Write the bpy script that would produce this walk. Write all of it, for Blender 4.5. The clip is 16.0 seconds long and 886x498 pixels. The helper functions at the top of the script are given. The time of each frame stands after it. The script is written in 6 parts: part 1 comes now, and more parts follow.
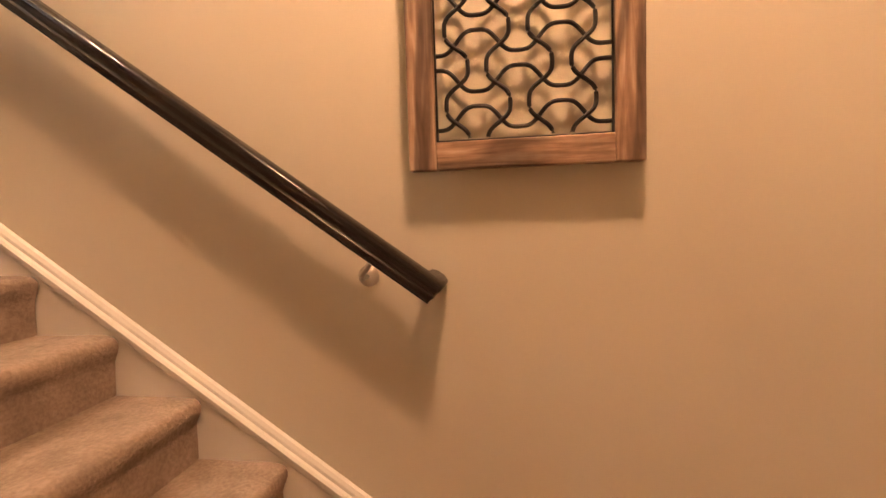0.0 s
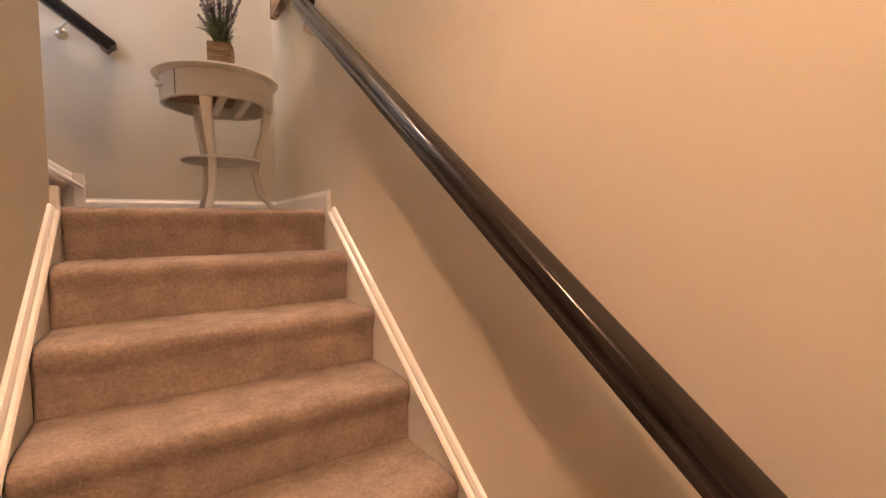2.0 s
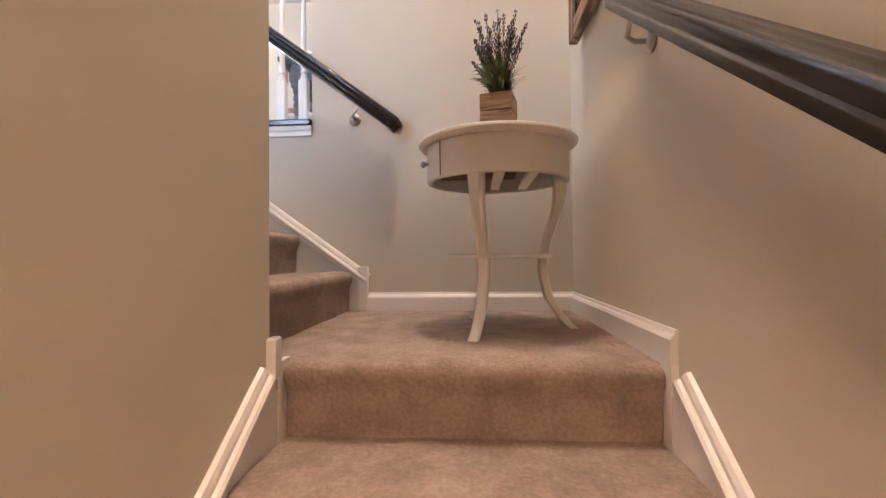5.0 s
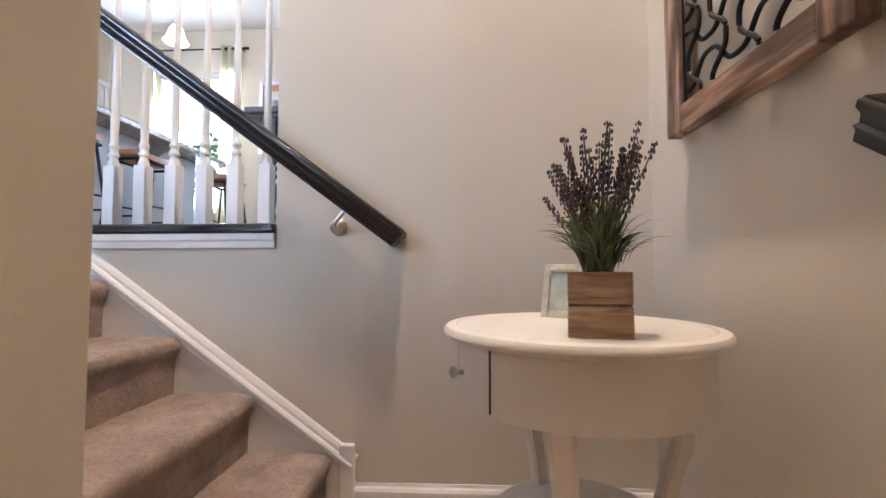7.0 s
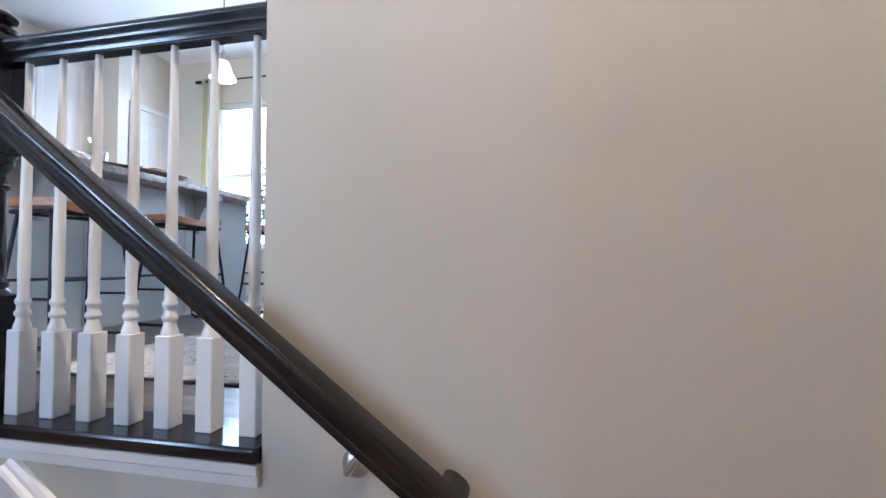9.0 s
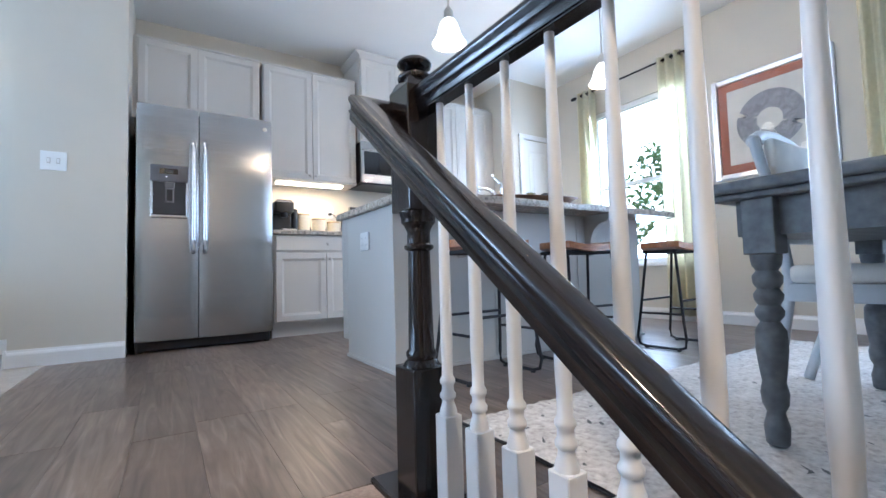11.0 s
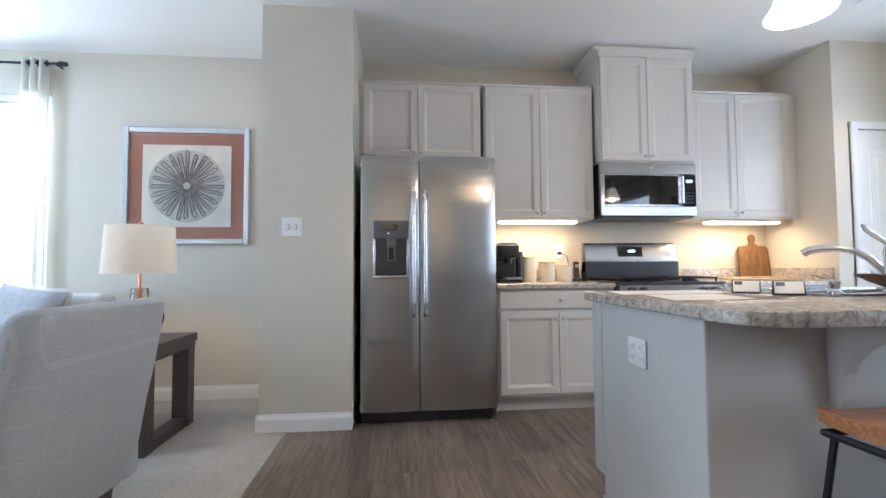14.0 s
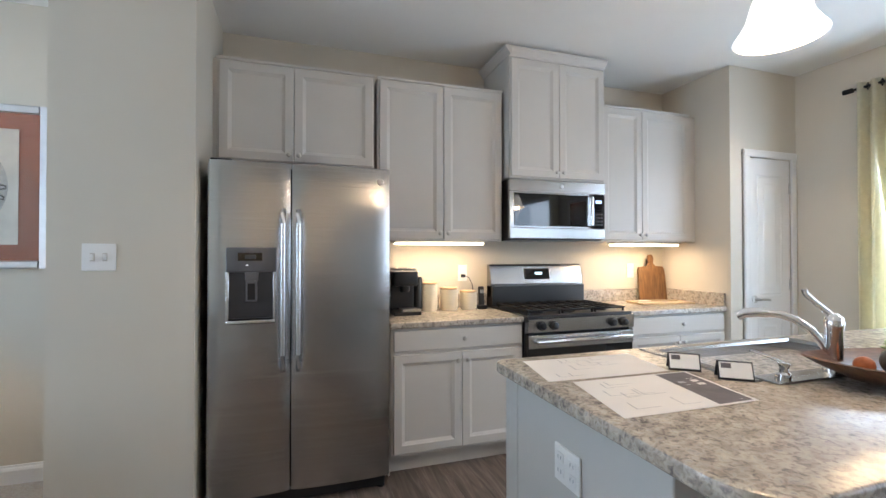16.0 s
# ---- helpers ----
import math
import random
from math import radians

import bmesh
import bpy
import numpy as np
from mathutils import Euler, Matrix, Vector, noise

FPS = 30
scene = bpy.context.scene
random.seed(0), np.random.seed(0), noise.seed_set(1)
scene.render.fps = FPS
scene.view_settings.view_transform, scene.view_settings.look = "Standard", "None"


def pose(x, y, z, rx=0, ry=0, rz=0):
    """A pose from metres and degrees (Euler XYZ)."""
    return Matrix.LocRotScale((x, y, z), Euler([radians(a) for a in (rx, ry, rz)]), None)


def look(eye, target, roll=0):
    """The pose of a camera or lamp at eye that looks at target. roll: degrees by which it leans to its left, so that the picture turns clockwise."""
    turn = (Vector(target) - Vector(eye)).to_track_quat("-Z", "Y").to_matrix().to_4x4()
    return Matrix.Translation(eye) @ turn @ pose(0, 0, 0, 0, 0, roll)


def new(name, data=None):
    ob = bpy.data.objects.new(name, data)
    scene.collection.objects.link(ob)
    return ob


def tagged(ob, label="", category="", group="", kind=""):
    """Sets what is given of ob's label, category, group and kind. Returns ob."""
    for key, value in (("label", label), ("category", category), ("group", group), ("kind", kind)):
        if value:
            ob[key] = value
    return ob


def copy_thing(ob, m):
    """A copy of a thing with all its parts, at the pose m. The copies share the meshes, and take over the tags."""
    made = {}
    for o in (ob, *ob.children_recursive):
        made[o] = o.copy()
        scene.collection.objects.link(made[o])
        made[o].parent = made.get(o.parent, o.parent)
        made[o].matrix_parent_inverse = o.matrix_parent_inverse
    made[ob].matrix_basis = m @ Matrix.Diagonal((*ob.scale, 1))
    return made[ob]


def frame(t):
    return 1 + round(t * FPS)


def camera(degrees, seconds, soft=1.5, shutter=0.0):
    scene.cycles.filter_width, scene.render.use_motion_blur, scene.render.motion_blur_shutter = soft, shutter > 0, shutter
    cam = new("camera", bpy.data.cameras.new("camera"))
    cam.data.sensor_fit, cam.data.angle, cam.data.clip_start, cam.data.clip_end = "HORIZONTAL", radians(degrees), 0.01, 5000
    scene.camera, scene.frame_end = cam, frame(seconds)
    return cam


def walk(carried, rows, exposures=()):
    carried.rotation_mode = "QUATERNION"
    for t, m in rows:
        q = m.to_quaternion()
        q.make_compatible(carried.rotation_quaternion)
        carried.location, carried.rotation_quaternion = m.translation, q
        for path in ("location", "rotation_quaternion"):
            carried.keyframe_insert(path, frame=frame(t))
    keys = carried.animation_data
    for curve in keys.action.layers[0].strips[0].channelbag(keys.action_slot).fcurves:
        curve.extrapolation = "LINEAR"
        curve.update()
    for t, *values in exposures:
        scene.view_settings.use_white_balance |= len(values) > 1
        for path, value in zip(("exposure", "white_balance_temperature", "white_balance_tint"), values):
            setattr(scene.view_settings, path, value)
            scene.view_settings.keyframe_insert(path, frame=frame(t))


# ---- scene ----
cam = camera(90.7, 16.0)
PATH = [
    (0, (-2.512, 0.259, -1.282), (-2.243, -1.714, -1.410), -1.9),
    (0.5, (-2.455, 0.084, -1.28), (-1.74, -1.782, -1.367), -1.2),
    (1, (-2.392, -0.061, -1.156), (-1.294, -1.728, -1.291), -1.5),
    (1.5, (-2.352, -0.186, -1.030), (-0.936, -1.596, -1.123), -0.9),
    (2, (-2.29, -0.234, -0.946), (-0.611, -1.316, -1.058), -0.7),
    (2.5, (-2.161, -0.335, -0.944), (-0.324, -1.101, -1.01), -0.8),
    (3, (-2.062, -0.455, -0.936), (-0.084, -0.747, -0.964), -1.4),
    (3.5, (-1.938, -0.464, -0.927), (0.061, -0.439, -0.950), -0.85),
    (4, (-1.762, -0.430, -0.806), (0.235, -0.322, -0.818), -0.6),
    (4.5, (-1.600, -0.434, -0.722), (0.394, -0.285, -0.701), -0.6),
    (7, (-0.839, -0.27, -0.141), (1.156, -0.168, -0.044), -0.1),
    (7.5, (-0.712, -0.268, -0.033), (1.283, -0.172, 0.067), 0.3),
    (8, (-0.556, -0.264, 0.148), (1.440, -0.185, 0.207), 0.7),
    (10.3, (-0.016, 0.071, 0.47), (1.579, 1.275, 0.557), -1.7),
    (10.5, (0.008, 0.137, 0.482), (1.512, 1.453, 0.561), -1.8),
    (11, (0.082, 0.25, 0.511), (1.151, 1.937, 0.619), -1.6),
    (11.5, (0.101, 0.368, 0.525), (0.557, 2.311, 0.65), -1.0),
    (12, (0.111, 0.549, 0.633), (0.351, 2.529, 0.768), -0.7),
    (12.5, (0.125, 0.698, 0.708), (0.336, 2.684, 0.828), -0.6),
    (13, (0.176, 0.813, 0.843), (0.358, 2.802, 0.952), -0.7),
    (13.5, (0.174, 0.935, 0.939), (0.35, 2.925, 1.035), -0.5),
    (14, (0.171, 1.043, 1.029), (0.358, 3.032, 1.116), -0.4),
    (14.5, (0.23, 1.186, 1.058), (0.476, 3.169, 1.13), -0.3),
    (15, (0.317, 1.305, 1.179), (0.679, 3.271, 1.24), -0.4),
    (15.5, (0.347, 1.413, 1.234), (0.834, 3.353, 1.28), -0.2),
    (16, (0.332, 1.561, 1.316), (0.954, 3.461, 1.339), 0.0),
]
walk(cam, [(t, look(e, g, r)) for t, e, g, r in PATH],
     exposures=[(0, 0.98, 7700, 24), (1.5, 0.92, 7150, 24), (2.5, 0.84, 6750, 25), (4.5, 0.90, 6050, 22), (7, 0.70, 5600, 17), (8, 0.48, 5300, 15), (10.5, 0.24, 5100, 11), (11.5, 0.30, 5400, 12), (12.5, 0.13, 5650, 13), (14.5, -0.07, 5900, 13), (16, -0.20, 6050, 12)])


# ---- light ----
world = bpy.data.worlds.new("world")
scene.world = world
world.use_nodes = True
wn = world.node_tree.nodes
sky = wn.new("ShaderNodeTexSky")
sky.sky_type, sky.sun_disc = "NISHITA", False
sky.sun_elevation, sky.sun_rotation = radians(48), radians(200)
wn["Background"].inputs[1].default_value = 0.10
world.node_tree.links.new(sky.outputs[0], wn["Background"].inputs[0])


def lamp(name, kind, m, power, colour, size=0.1, size_y=None):
    d = bpy.data.lights.new(name, kind)
    d.energy, d.color = power, colour
    if kind == "AREA":
        d.size = size
        if size_y:
            d.shape, d.size_y = "RECTANGLE", size_y
    elif kind == "SUN":
        d.angle = radians(0.5)
    else:
        d.shadow_soft_size = size
    ob = new(name, d)
    ob.matrix_world = m
    return ob


DAY = (0.64, 0.81, 1.0)
WARM = (1.0, 0.70, 0.40)
STAIR = (1.0, 0.62, 0.35)
lamp("sun", "SUN", look((0, -10, 12), (0, 0, 0)), 3.0, (1.0, 0.95, 0.88))
lamp("window_light_north", "AREA", look((-3.465, 4.715, 1.56), (-3.40, 2.0, 1.25)), 130, DAY, 1.72, 1.65)
# fill from the west: its window is unseen, added to light the living room
lamp("west_fill_light", "AREA", look((-4.90, 2.2, 1.5), (0.0, 2.0, 0.8)), 120, DAY, 1.5, 1.6)
lamp("window_light_east", "AREA", look((4.183, 2.96, 1.40), (0, 2.6, 1.0)), 52, DAY, 1.04, 1.62)
lamp("window_light_dining", "AREA", look((4.16, 0.2, 1.40), (0, 0.6, 0.9)), 30, DAY, 1.3, 1.55)
down = lamp("stair_downlight", "SPOT", pose(-2.66, -0.12, 0.56), 100, STAIR, 0.07)
down.data.spot_size, down.data.spot_blend = radians(142), 0.6
top_down = lamp("landing_downlight", "SPOT", pose(0.02, -0.30, 2.74), 188, (1.0, 0.74, 0.48), 0.05)
top_down.data.spot_size, top_down.data.spot_blend = radians(116), 0.5
for x, y in ((0.55, 3.1), (3.28, 3.59)):
    can = lamp("kitchen_downlight", "SPOT", pose(x, y, 2.74), 26, (1.0, 0.80, 0.58), 0.06)
    can.data.spot_size, can.data.spot_blend = radians(100), 0.5
lamp("pendant_bulb", "POINT", pose(1.50, 2.354, 1.89), 14, WARM, 0.04)
lamp("pendant_bulb", "POINT", pose(2.80, 2.27, 1.89), 14, WARM, 0.04)
lamp("cabinet_strip_light", "AREA", look((1.27, 4.50, 1.375), (1.27, 4.55, 0)), 4.4, WARM, 0.62, 0.05)
lamp("cabinet_strip_light", "AREA", look((3.00, 4.50, 1.375), (3.00, 4.55, 0)), 4.4, WARM, 0.62, 0.05)
lamp("table_lamp_bulb", "POINT", pose(-1.50, 4.02, 1.14), 11.0, WARM, 0.04)


# ---- materials ----
def mat(name, colour, rough=0.6, metal=0.0, scale=8.0, vary=0.12, bump=0.0, bscale=60.0, stretch=(1, 1, 1), rand=0.0, spec=0.5, coat=0.0):
    """A surface with large-scale variation, fine relief and, for repeats, a shade of their own."""
    m = bpy.data.materials.new(name)
    m.use_nodes = True
    n, l = m.node_tree.nodes, m.node_tree.links
    b = n["Principled BSDF"]
    b.inputs["Roughness"].default_value, b.inputs["Metallic"].default_value = rough, metal
    b.inputs["Specular IOR Level"].default_value, b.inputs["Coat Weight"].default_value = spec, coat
    tc = n.new("ShaderNodeTexCoord")
    mp = n.new("ShaderNodeMapping")
    mp.inputs["Scale"].default_value = stretch
    l.new(tc.outputs["Object"], mp.inputs[0])
    nz = n.new("ShaderNodeTexNoise")
    nz.inputs["Scale"].default_value, nz.inputs["Detail"].default_value = scale, 6
    l.new(mp.outputs[0], nz.inputs["Vector"])
    mr = n.new("ShaderNodeMapRange")
    mr.inputs[3].default_value, mr.inputs[4].default_value = 1 - vary, 1 + vary
    mr.inputs[1].default_value, mr.inputs[2].default_value = 0.3, 0.7
    l.new(nz.outputs[0], mr.inputs[0])
    hs = n.new("ShaderNodeHueSaturation")
    hs.inputs["Color"].default_value = (*colour, 1)
    value = mr.outputs[0]
    if rand:
        oi = n.new("ShaderNodeObjectInfo")
        r2 = n.new("ShaderNodeMapRange")
        r2.inputs[3].default_value, r2.inputs[4].default_value = 1 - rand, 1 + rand
        l.new(oi.outputs["Random"], r2.inputs[0])
        mu = n.new("ShaderNodeMath")
        mu.operation = "MULTIPLY"
        l.new(mr.outputs[0], mu.inputs[0]), l.new(r2.outputs[0], mu.inputs[1])
        value = mu.outputs[0]
        ad = n.new("ShaderNodeVectorMath")
        ad.operation = "ADD"
        l.new(tc.outputs["Object"], ad.inputs[0])
        sc = n.new("ShaderNodeVectorMath")
        sc.operation, sc.inputs[3].default_value = "SCALE", 37.0
        cx = n.new("ShaderNodeCombineXYZ")
        l.new(oi.outputs["Random"], cx.inputs[0]), l.new(oi.outputs["Random"], cx.inputs[1])
        l.new(cx.outputs[0], sc.inputs[0]), l.new(sc.outputs[0], ad.inputs[1])
        l.new(ad.outputs[0], mp.inputs[0])
    l.new(value, hs.inputs["Value"])
    l.new(hs.outputs[0], b.inputs["Base Color"])
    if bump:
        n2 = n.new("ShaderNodeTexNoise")
        n2.inputs["Scale"].default_value, n2.inputs["Detail"].default_value = bscale, 4
        l.new(mp.outputs[0], n2.inputs["Vector"])
        bp = n.new("ShaderNodeBump")
        bp.inputs["Strength"].default_value, bp.inputs["Distance"].default_value = bump, 0.01
        l.new(n2.outputs[0], bp.inputs["Height"])
        l.new(bp.outputs[0], b.inputs["Normal"])
    return m


def ramp_mat(name, stops, rough=0.4, scale=20.0, detail=8, stretch=(1, 1, 1), distort=0.0, bump=0.0, rand=0.0, patch=0.0, pscale=4.0, turn=None):
    """A surface whose colour runs through several tones (granite, wood grain, carpet)."""
    m = mat(name, (0.5, 0.5, 0.5), rough, scale=scale, stretch=stretch, rand=rand)
    n, l = m.node_tree.nodes, m.node_tree.links
    nz = next(k for k in n if k.bl_idname == "ShaderNodeTexNoise")
    nz.inputs["Detail"].default_value, nz.inputs["Distortion"].default_value = detail, distort
    cr = n.new("ShaderNodeValToRGB")
    while len(cr.color_ramp.elements) < len(stops):
        cr.color_ramp.elements.new(0.5)
    for e, (p, c) in zip(cr.color_ramp.elements, stops):
        e.position, e.color = p, (*c, 1)
    l.new(nz.outputs[0], cr.inputs[0])
    hs = next(k for k in n if k.bl_idname == "ShaderNodeHueSaturation")
    l.new(cr.outputs[0], hs.inputs["Color"])
    mr = [k for k in n if k.bl_idname == "ShaderNodeMapRange"][0]
    mr.inputs[3].default_value, mr.inputs[4].default_value = 1.0 - patch, 1.0 + patch
    if patch:
        n3 = n.new("ShaderNodeTexNoise")
        n3.inputs["Scale"].default_value, n3.inputs["Detail"].default_value = pscale, 4
        l.new(next(k for k in n if k.bl_idname == "ShaderNodeTexCoord").outputs["Object"], n3.inputs["Vector"])
        l.new(n3.outputs[0], mr.inputs[0])
    if turn:
        mp = next(k for k in n if k.bl_idname == "ShaderNodeMapping")
        mp.vector_type = "TEXTURE"
        mp.inputs["Rotation"].default_value = turn
        mp.inputs["Scale"].default_value = [1 / q for q in stretch]
    if bump:
        bp = n.new("ShaderNodeBump")
        bp.inputs["Strength"].default_value, bp.inputs["Distance"].default_value = bump, 0.004
        l.new(nz.outputs[0], bp.inputs["Height"])
        l.new(bp.outputs[0], n["Principled BSDF"].inputs["Normal"])
    return m


def glow(name, colour, strength):
    m = bpy.data.materials.new(name)
    m.use_nodes = True
    b = m.node_tree.nodes["Principled BSDF"]
    b.inputs["Base Color"].default_value = (*colour, 1)
    b.inputs["Emission Color"].default_value, b.inputs["Emission Strength"].default_value = (*colour, 1), strength
    return m


def glass(name, colour=(1, 1, 1), rough=0.0):
    m = bpy.data.materials.new(name)
    m.use_nodes = True
    b = m.node_tree.nodes["Principled BSDF"]
    b.inputs["Base Color"].default_value, b.inputs["Roughness"].default_value = (*colour, 1), rough
    b.inputs["Transmission Weight"].default_value, b.inputs["IOR"].default_value = 1.0, 1.45
    return m


WALL = mat("wall_paint", (0.60, 0.555, 0.475), 0.75, scale=1.5, vary=0.025, bump=0.05, bscale=220)
CEIL = mat("ceiling_paint", (0.80, 0.80, 0.78), 0.9, scale=2, vary=0.02, bump=0.08, bscale=150)
TRIM = mat("white_trim", (0.76, 0.75, 0.735), 0.35, scale=3, vary=0.03)
CABINET = mat("cabinet_paint", (0.57, 0.545, 0.51), 0.38, scale=2, vary=0.03)
ISLAND = mat("island_paint", (0.54, 0.53, 0.505), 0.5, scale=2, vary=0.03)
DARK = [(0.28, (0.0095, 0.0074, 0.0070)), (0.52, (0.0145, 0.0110, 0.0102)), (0.78, (0.026, 0.0195, 0.0175))]
DARKWOOD = ramp_mat("dark_stained_wood", DARK, 0.16, 9, 7, stretch=(18, 0.5, 18), bump=0.09)
DARKPOST = ramp_mat("dark_stained_post", DARK, 0.16, 9, 7, stretch=(18, 18, 0.5), bump=0.09)
DARKRAILX = ramp_mat("dark_stained_rail_lower", DARK, 0.22, 9, 7, stretch=(0.5, 18, 18), bump=0.18, turn=(0, radians(-35.8), 0))
DARKRAILY = ramp_mat("dark_stained_rail_upper", DARK, 0.18, 9, 7, stretch=(18, 0.5, 18), bump=0.09, turn=(radians(36.6), 0, 0))
CARPET = ramp_mat("beige_carpet", [(0.20, (0.232, 0.175, 0.145)), (0.5, (0.297, 0.228, 0.192)), (0.80, (0.365, 0.288, 0.246))], 0.95, 95, 10, bump=0.9, patch=0.22, pscale=11)
LRCARPET = ramp_mat("pale_carpet", [(0.3, (0.325, 0.297, 0.262)), (0.7, (0.455, 0.422, 0.378))], 0.95, 130, bump=0.8, patch=0.06, pscale=5)
PLANK = ramp_mat("grey_brown_plank", [(0.28, (0.078, 0.055, 0.043)), (0.46, (0.140, 0.104, 0.083)), (0.58, (0.178, 0.136, 0.110)), (0.74, (0.26, 0.207, 0.170))], 0.32, 4, 7, (6, 0.5, 1), 1.6, 0.08, rand=0.20, patch=0.18, pscale=3)
GROUT = mat("floor_joint", (0.06, 0.05, 0.045), 0.8)
STEEL = mat("brushed_steel", (0.47, 0.47, 0.475), 0.23, 1.0, 3, 0.05, 0.10, 0.35, (0.6, 0.6, 40))
brush = STEEL.node_tree.nodes.new("ShaderNodeTangent")
brush.direction_type, brush.axis = "RADIAL", "Z"
STEEL.node_tree.links.new(brush.outputs[0], STEEL.node_tree.nodes["Principled BSDF"].inputs["Tangent"])
STEEL.node_tree.nodes["Principled BSDF"].inputs["Anisotropic"].default_value = 0.85
CHROME = mat("chrome", (0.85, 0.85, 0.86), 0.08, 1.0, 3, 0.02)
BARSTEEL = mat("satin_bar_steel", (0.62, 0.62, 0.62), 0.26, 1.0, 3, 0.03)
NICKEL = mat("satin_nickel", (0.55, 0.53, 0.50), 0.3, 1.0, 3, 0.03)
BLACK = mat("black_plastic", (0.012, 0.012, 0.013), 0.35, scale=5)
BLACKGLASS = mat("black_glass", (0.006, 0.006, 0.007), 0.05, scale=2, coat=0.5)
IRON = mat("black_iron", (0.02, 0.02, 0.022), 0.5, 0.6, 20, 0.2, 0.1, 90)
GRANITE = ramp_mat("speckled_laminate", [(0.28, (0.17, 0.155, 0.15)), (0.38, (0.27, 0.24, 0.215)), (0.46, (0.38, 0.335, 0.28)), (0.54, (0.455, 0.405, 0.34)), (0.62, (0.47, 0.43, 0.375)), (0.70, (0.36, 0.335, 0.31)), (0.80, (0.22, 0.215, 0.22))], 0.25, 62, 12, distort=0.8, patch=0.24, pscale=26)
AGED = [(0.28, (0.15, 0.086, 0.058)), (0.5, (0.29, 0.178, 0.122)), (0.66, (0.40, 0.285, 0.215)), (0.80, (0.56, 0.475, 0.405))]


def plain_sawn(name, stretch, along):
    """Worn plain-sawn board: wandering growth rings, knots where they swirl, pale scuffed streaks."""
    m = ramp_mat(name, AGED, 0.7, 7, 9, stretch, 0.5, 0.5, patch=0.2, pscale=14)
    n, l = m.node_tree.nodes, m.node_tree.links
    tc = next(k for k in n if k.bl_idname == "ShaderNodeTexCoord")
    mp = n.new("ShaderNodeMapping")
    mp.inputs["Scale"].default_value = [0.13 if k == along else 1 for k in range(3)]
    wv = n.new("ShaderNodeTexWave")
    wv.wave_type, wv.bands_direction = "BANDS", "DIAGONAL"
    wv.inputs["Scale"].default_value, wv.inputs["Distortion"].default_value = 7.0, 15.0
    wv.inputs["Detail"].default_value, wv.inputs["Detail Scale"].default_value = 2.5, 1.1
    l.new(tc.outputs["Object"], mp.inputs[0]), l.new(mp.outputs[0], wv.inputs["Vector"])
    rings = n.new("ShaderNodeValToRGB")
    for e, (p, c) in zip(rings.color_ramp.elements, ((0.15, 0.46), (0.75, 1.12))):
        e.position, e.color = p, (c, c * 0.99, c * 0.98, 1)
    l.new(wv.outputs[1], rings.inputs[0])
    mx = n.new("ShaderNodeMixRGB")
    mx.blend_type, mx.inputs[0].default_value = "MULTIPLY", 1.0
    tone = next(k for k in n if k.bl_idname == "ShaderNodeValToRGB")
    hs = next(k for k in n if k.bl_idname == "ShaderNodeHueSaturation")
    l.new(tone.outputs[0], mx.inputs[1]), l.new(rings.outputs[0], mx.inputs[2]), l.new(mx.outputs[0], hs.inputs["Color"])
    return m


RUSTIC = plain_sawn("rustic_wood", (9, 9, 0.8), 2)
SEATWOOD = ramp_mat("orange_brown_wood", [(0.3, (0.25, 0.09, 0.03)), (0.7, (0.50, 0.22, 0.085))], 0.35, 9, 8, (1, 9, 9), 0.6, 0.1)
WHITEPAINT = mat("white_furniture_paint", (0.76, 0.73, 0.68), 0.4, scale=5, vary=0.05, bump=0.05)
PLASTIC = mat("white_plastic", (0.80, 0.80, 0.79), 0.35, scale=4, vary=0.02)
CREAMFAB = mat("cream_fabric", (0.72, 0.70, 0.66), 0.9, scale=12, vary=0.06, bump=0.3, bscale=300)
GREYFAB = mat("grey_fabric", (0.40, 0.41, 0.43), 0.9, scale=40, vary=0.08, bump=0.3, bscale=300)
CURTAIN = mat("cream_curtain", (0.84, 0.80, 0.64), 0.85, scale=30, vary=0.05, bump=0.2, bscale=300)
WHITECLOTH = mat("white_curtain", (0.88, 0.87, 0.82), 0.85, scale=30, vary=0.04, bump=0.2, bscale=300)
ENDTABLE = ramp_mat("espresso_wood", [(0.3, (0.034, 0.021, 0.017)), (0.7, (0.072, 0.047, 0.038))], 0.45, 12, 8, (1, 9, 9), 0.5, 0.15)
GREYWOOD = ramp_mat("grey_washed_wood", [(0.3, (0.085, 0.09, 0.095)), (0.7, (0.155, 0.16, 0.165))], 0.45, 4, 4, (1, 8, 8), 0.0, 0.03, patch=0.08)


def see_through(m, share):
    """Thin cloth: part of the light that falls on it comes out behind."""
    n, l = m.node_tree.nodes, m.node_tree.links
    tr, mx = n.new("ShaderNodeBsdfTranslucent"), n.new("ShaderNodeMixShader")
    hs = next(k for k in n if k.bl_idname == "ShaderNodeHueSaturation")
    l.new(hs.outputs[0], tr.inputs[0])
    mx.inputs[0].default_value = share
    l.new(n["Principled BSDF"].outputs[0], mx.inputs[1]), l.new(tr.outputs[0], mx.inputs[2])
    l.new(mx.outputs[0], n["Material Output"].inputs[0])


see_through(CURTAIN, 0.6), see_through(WHITECLOTH, 0.6)


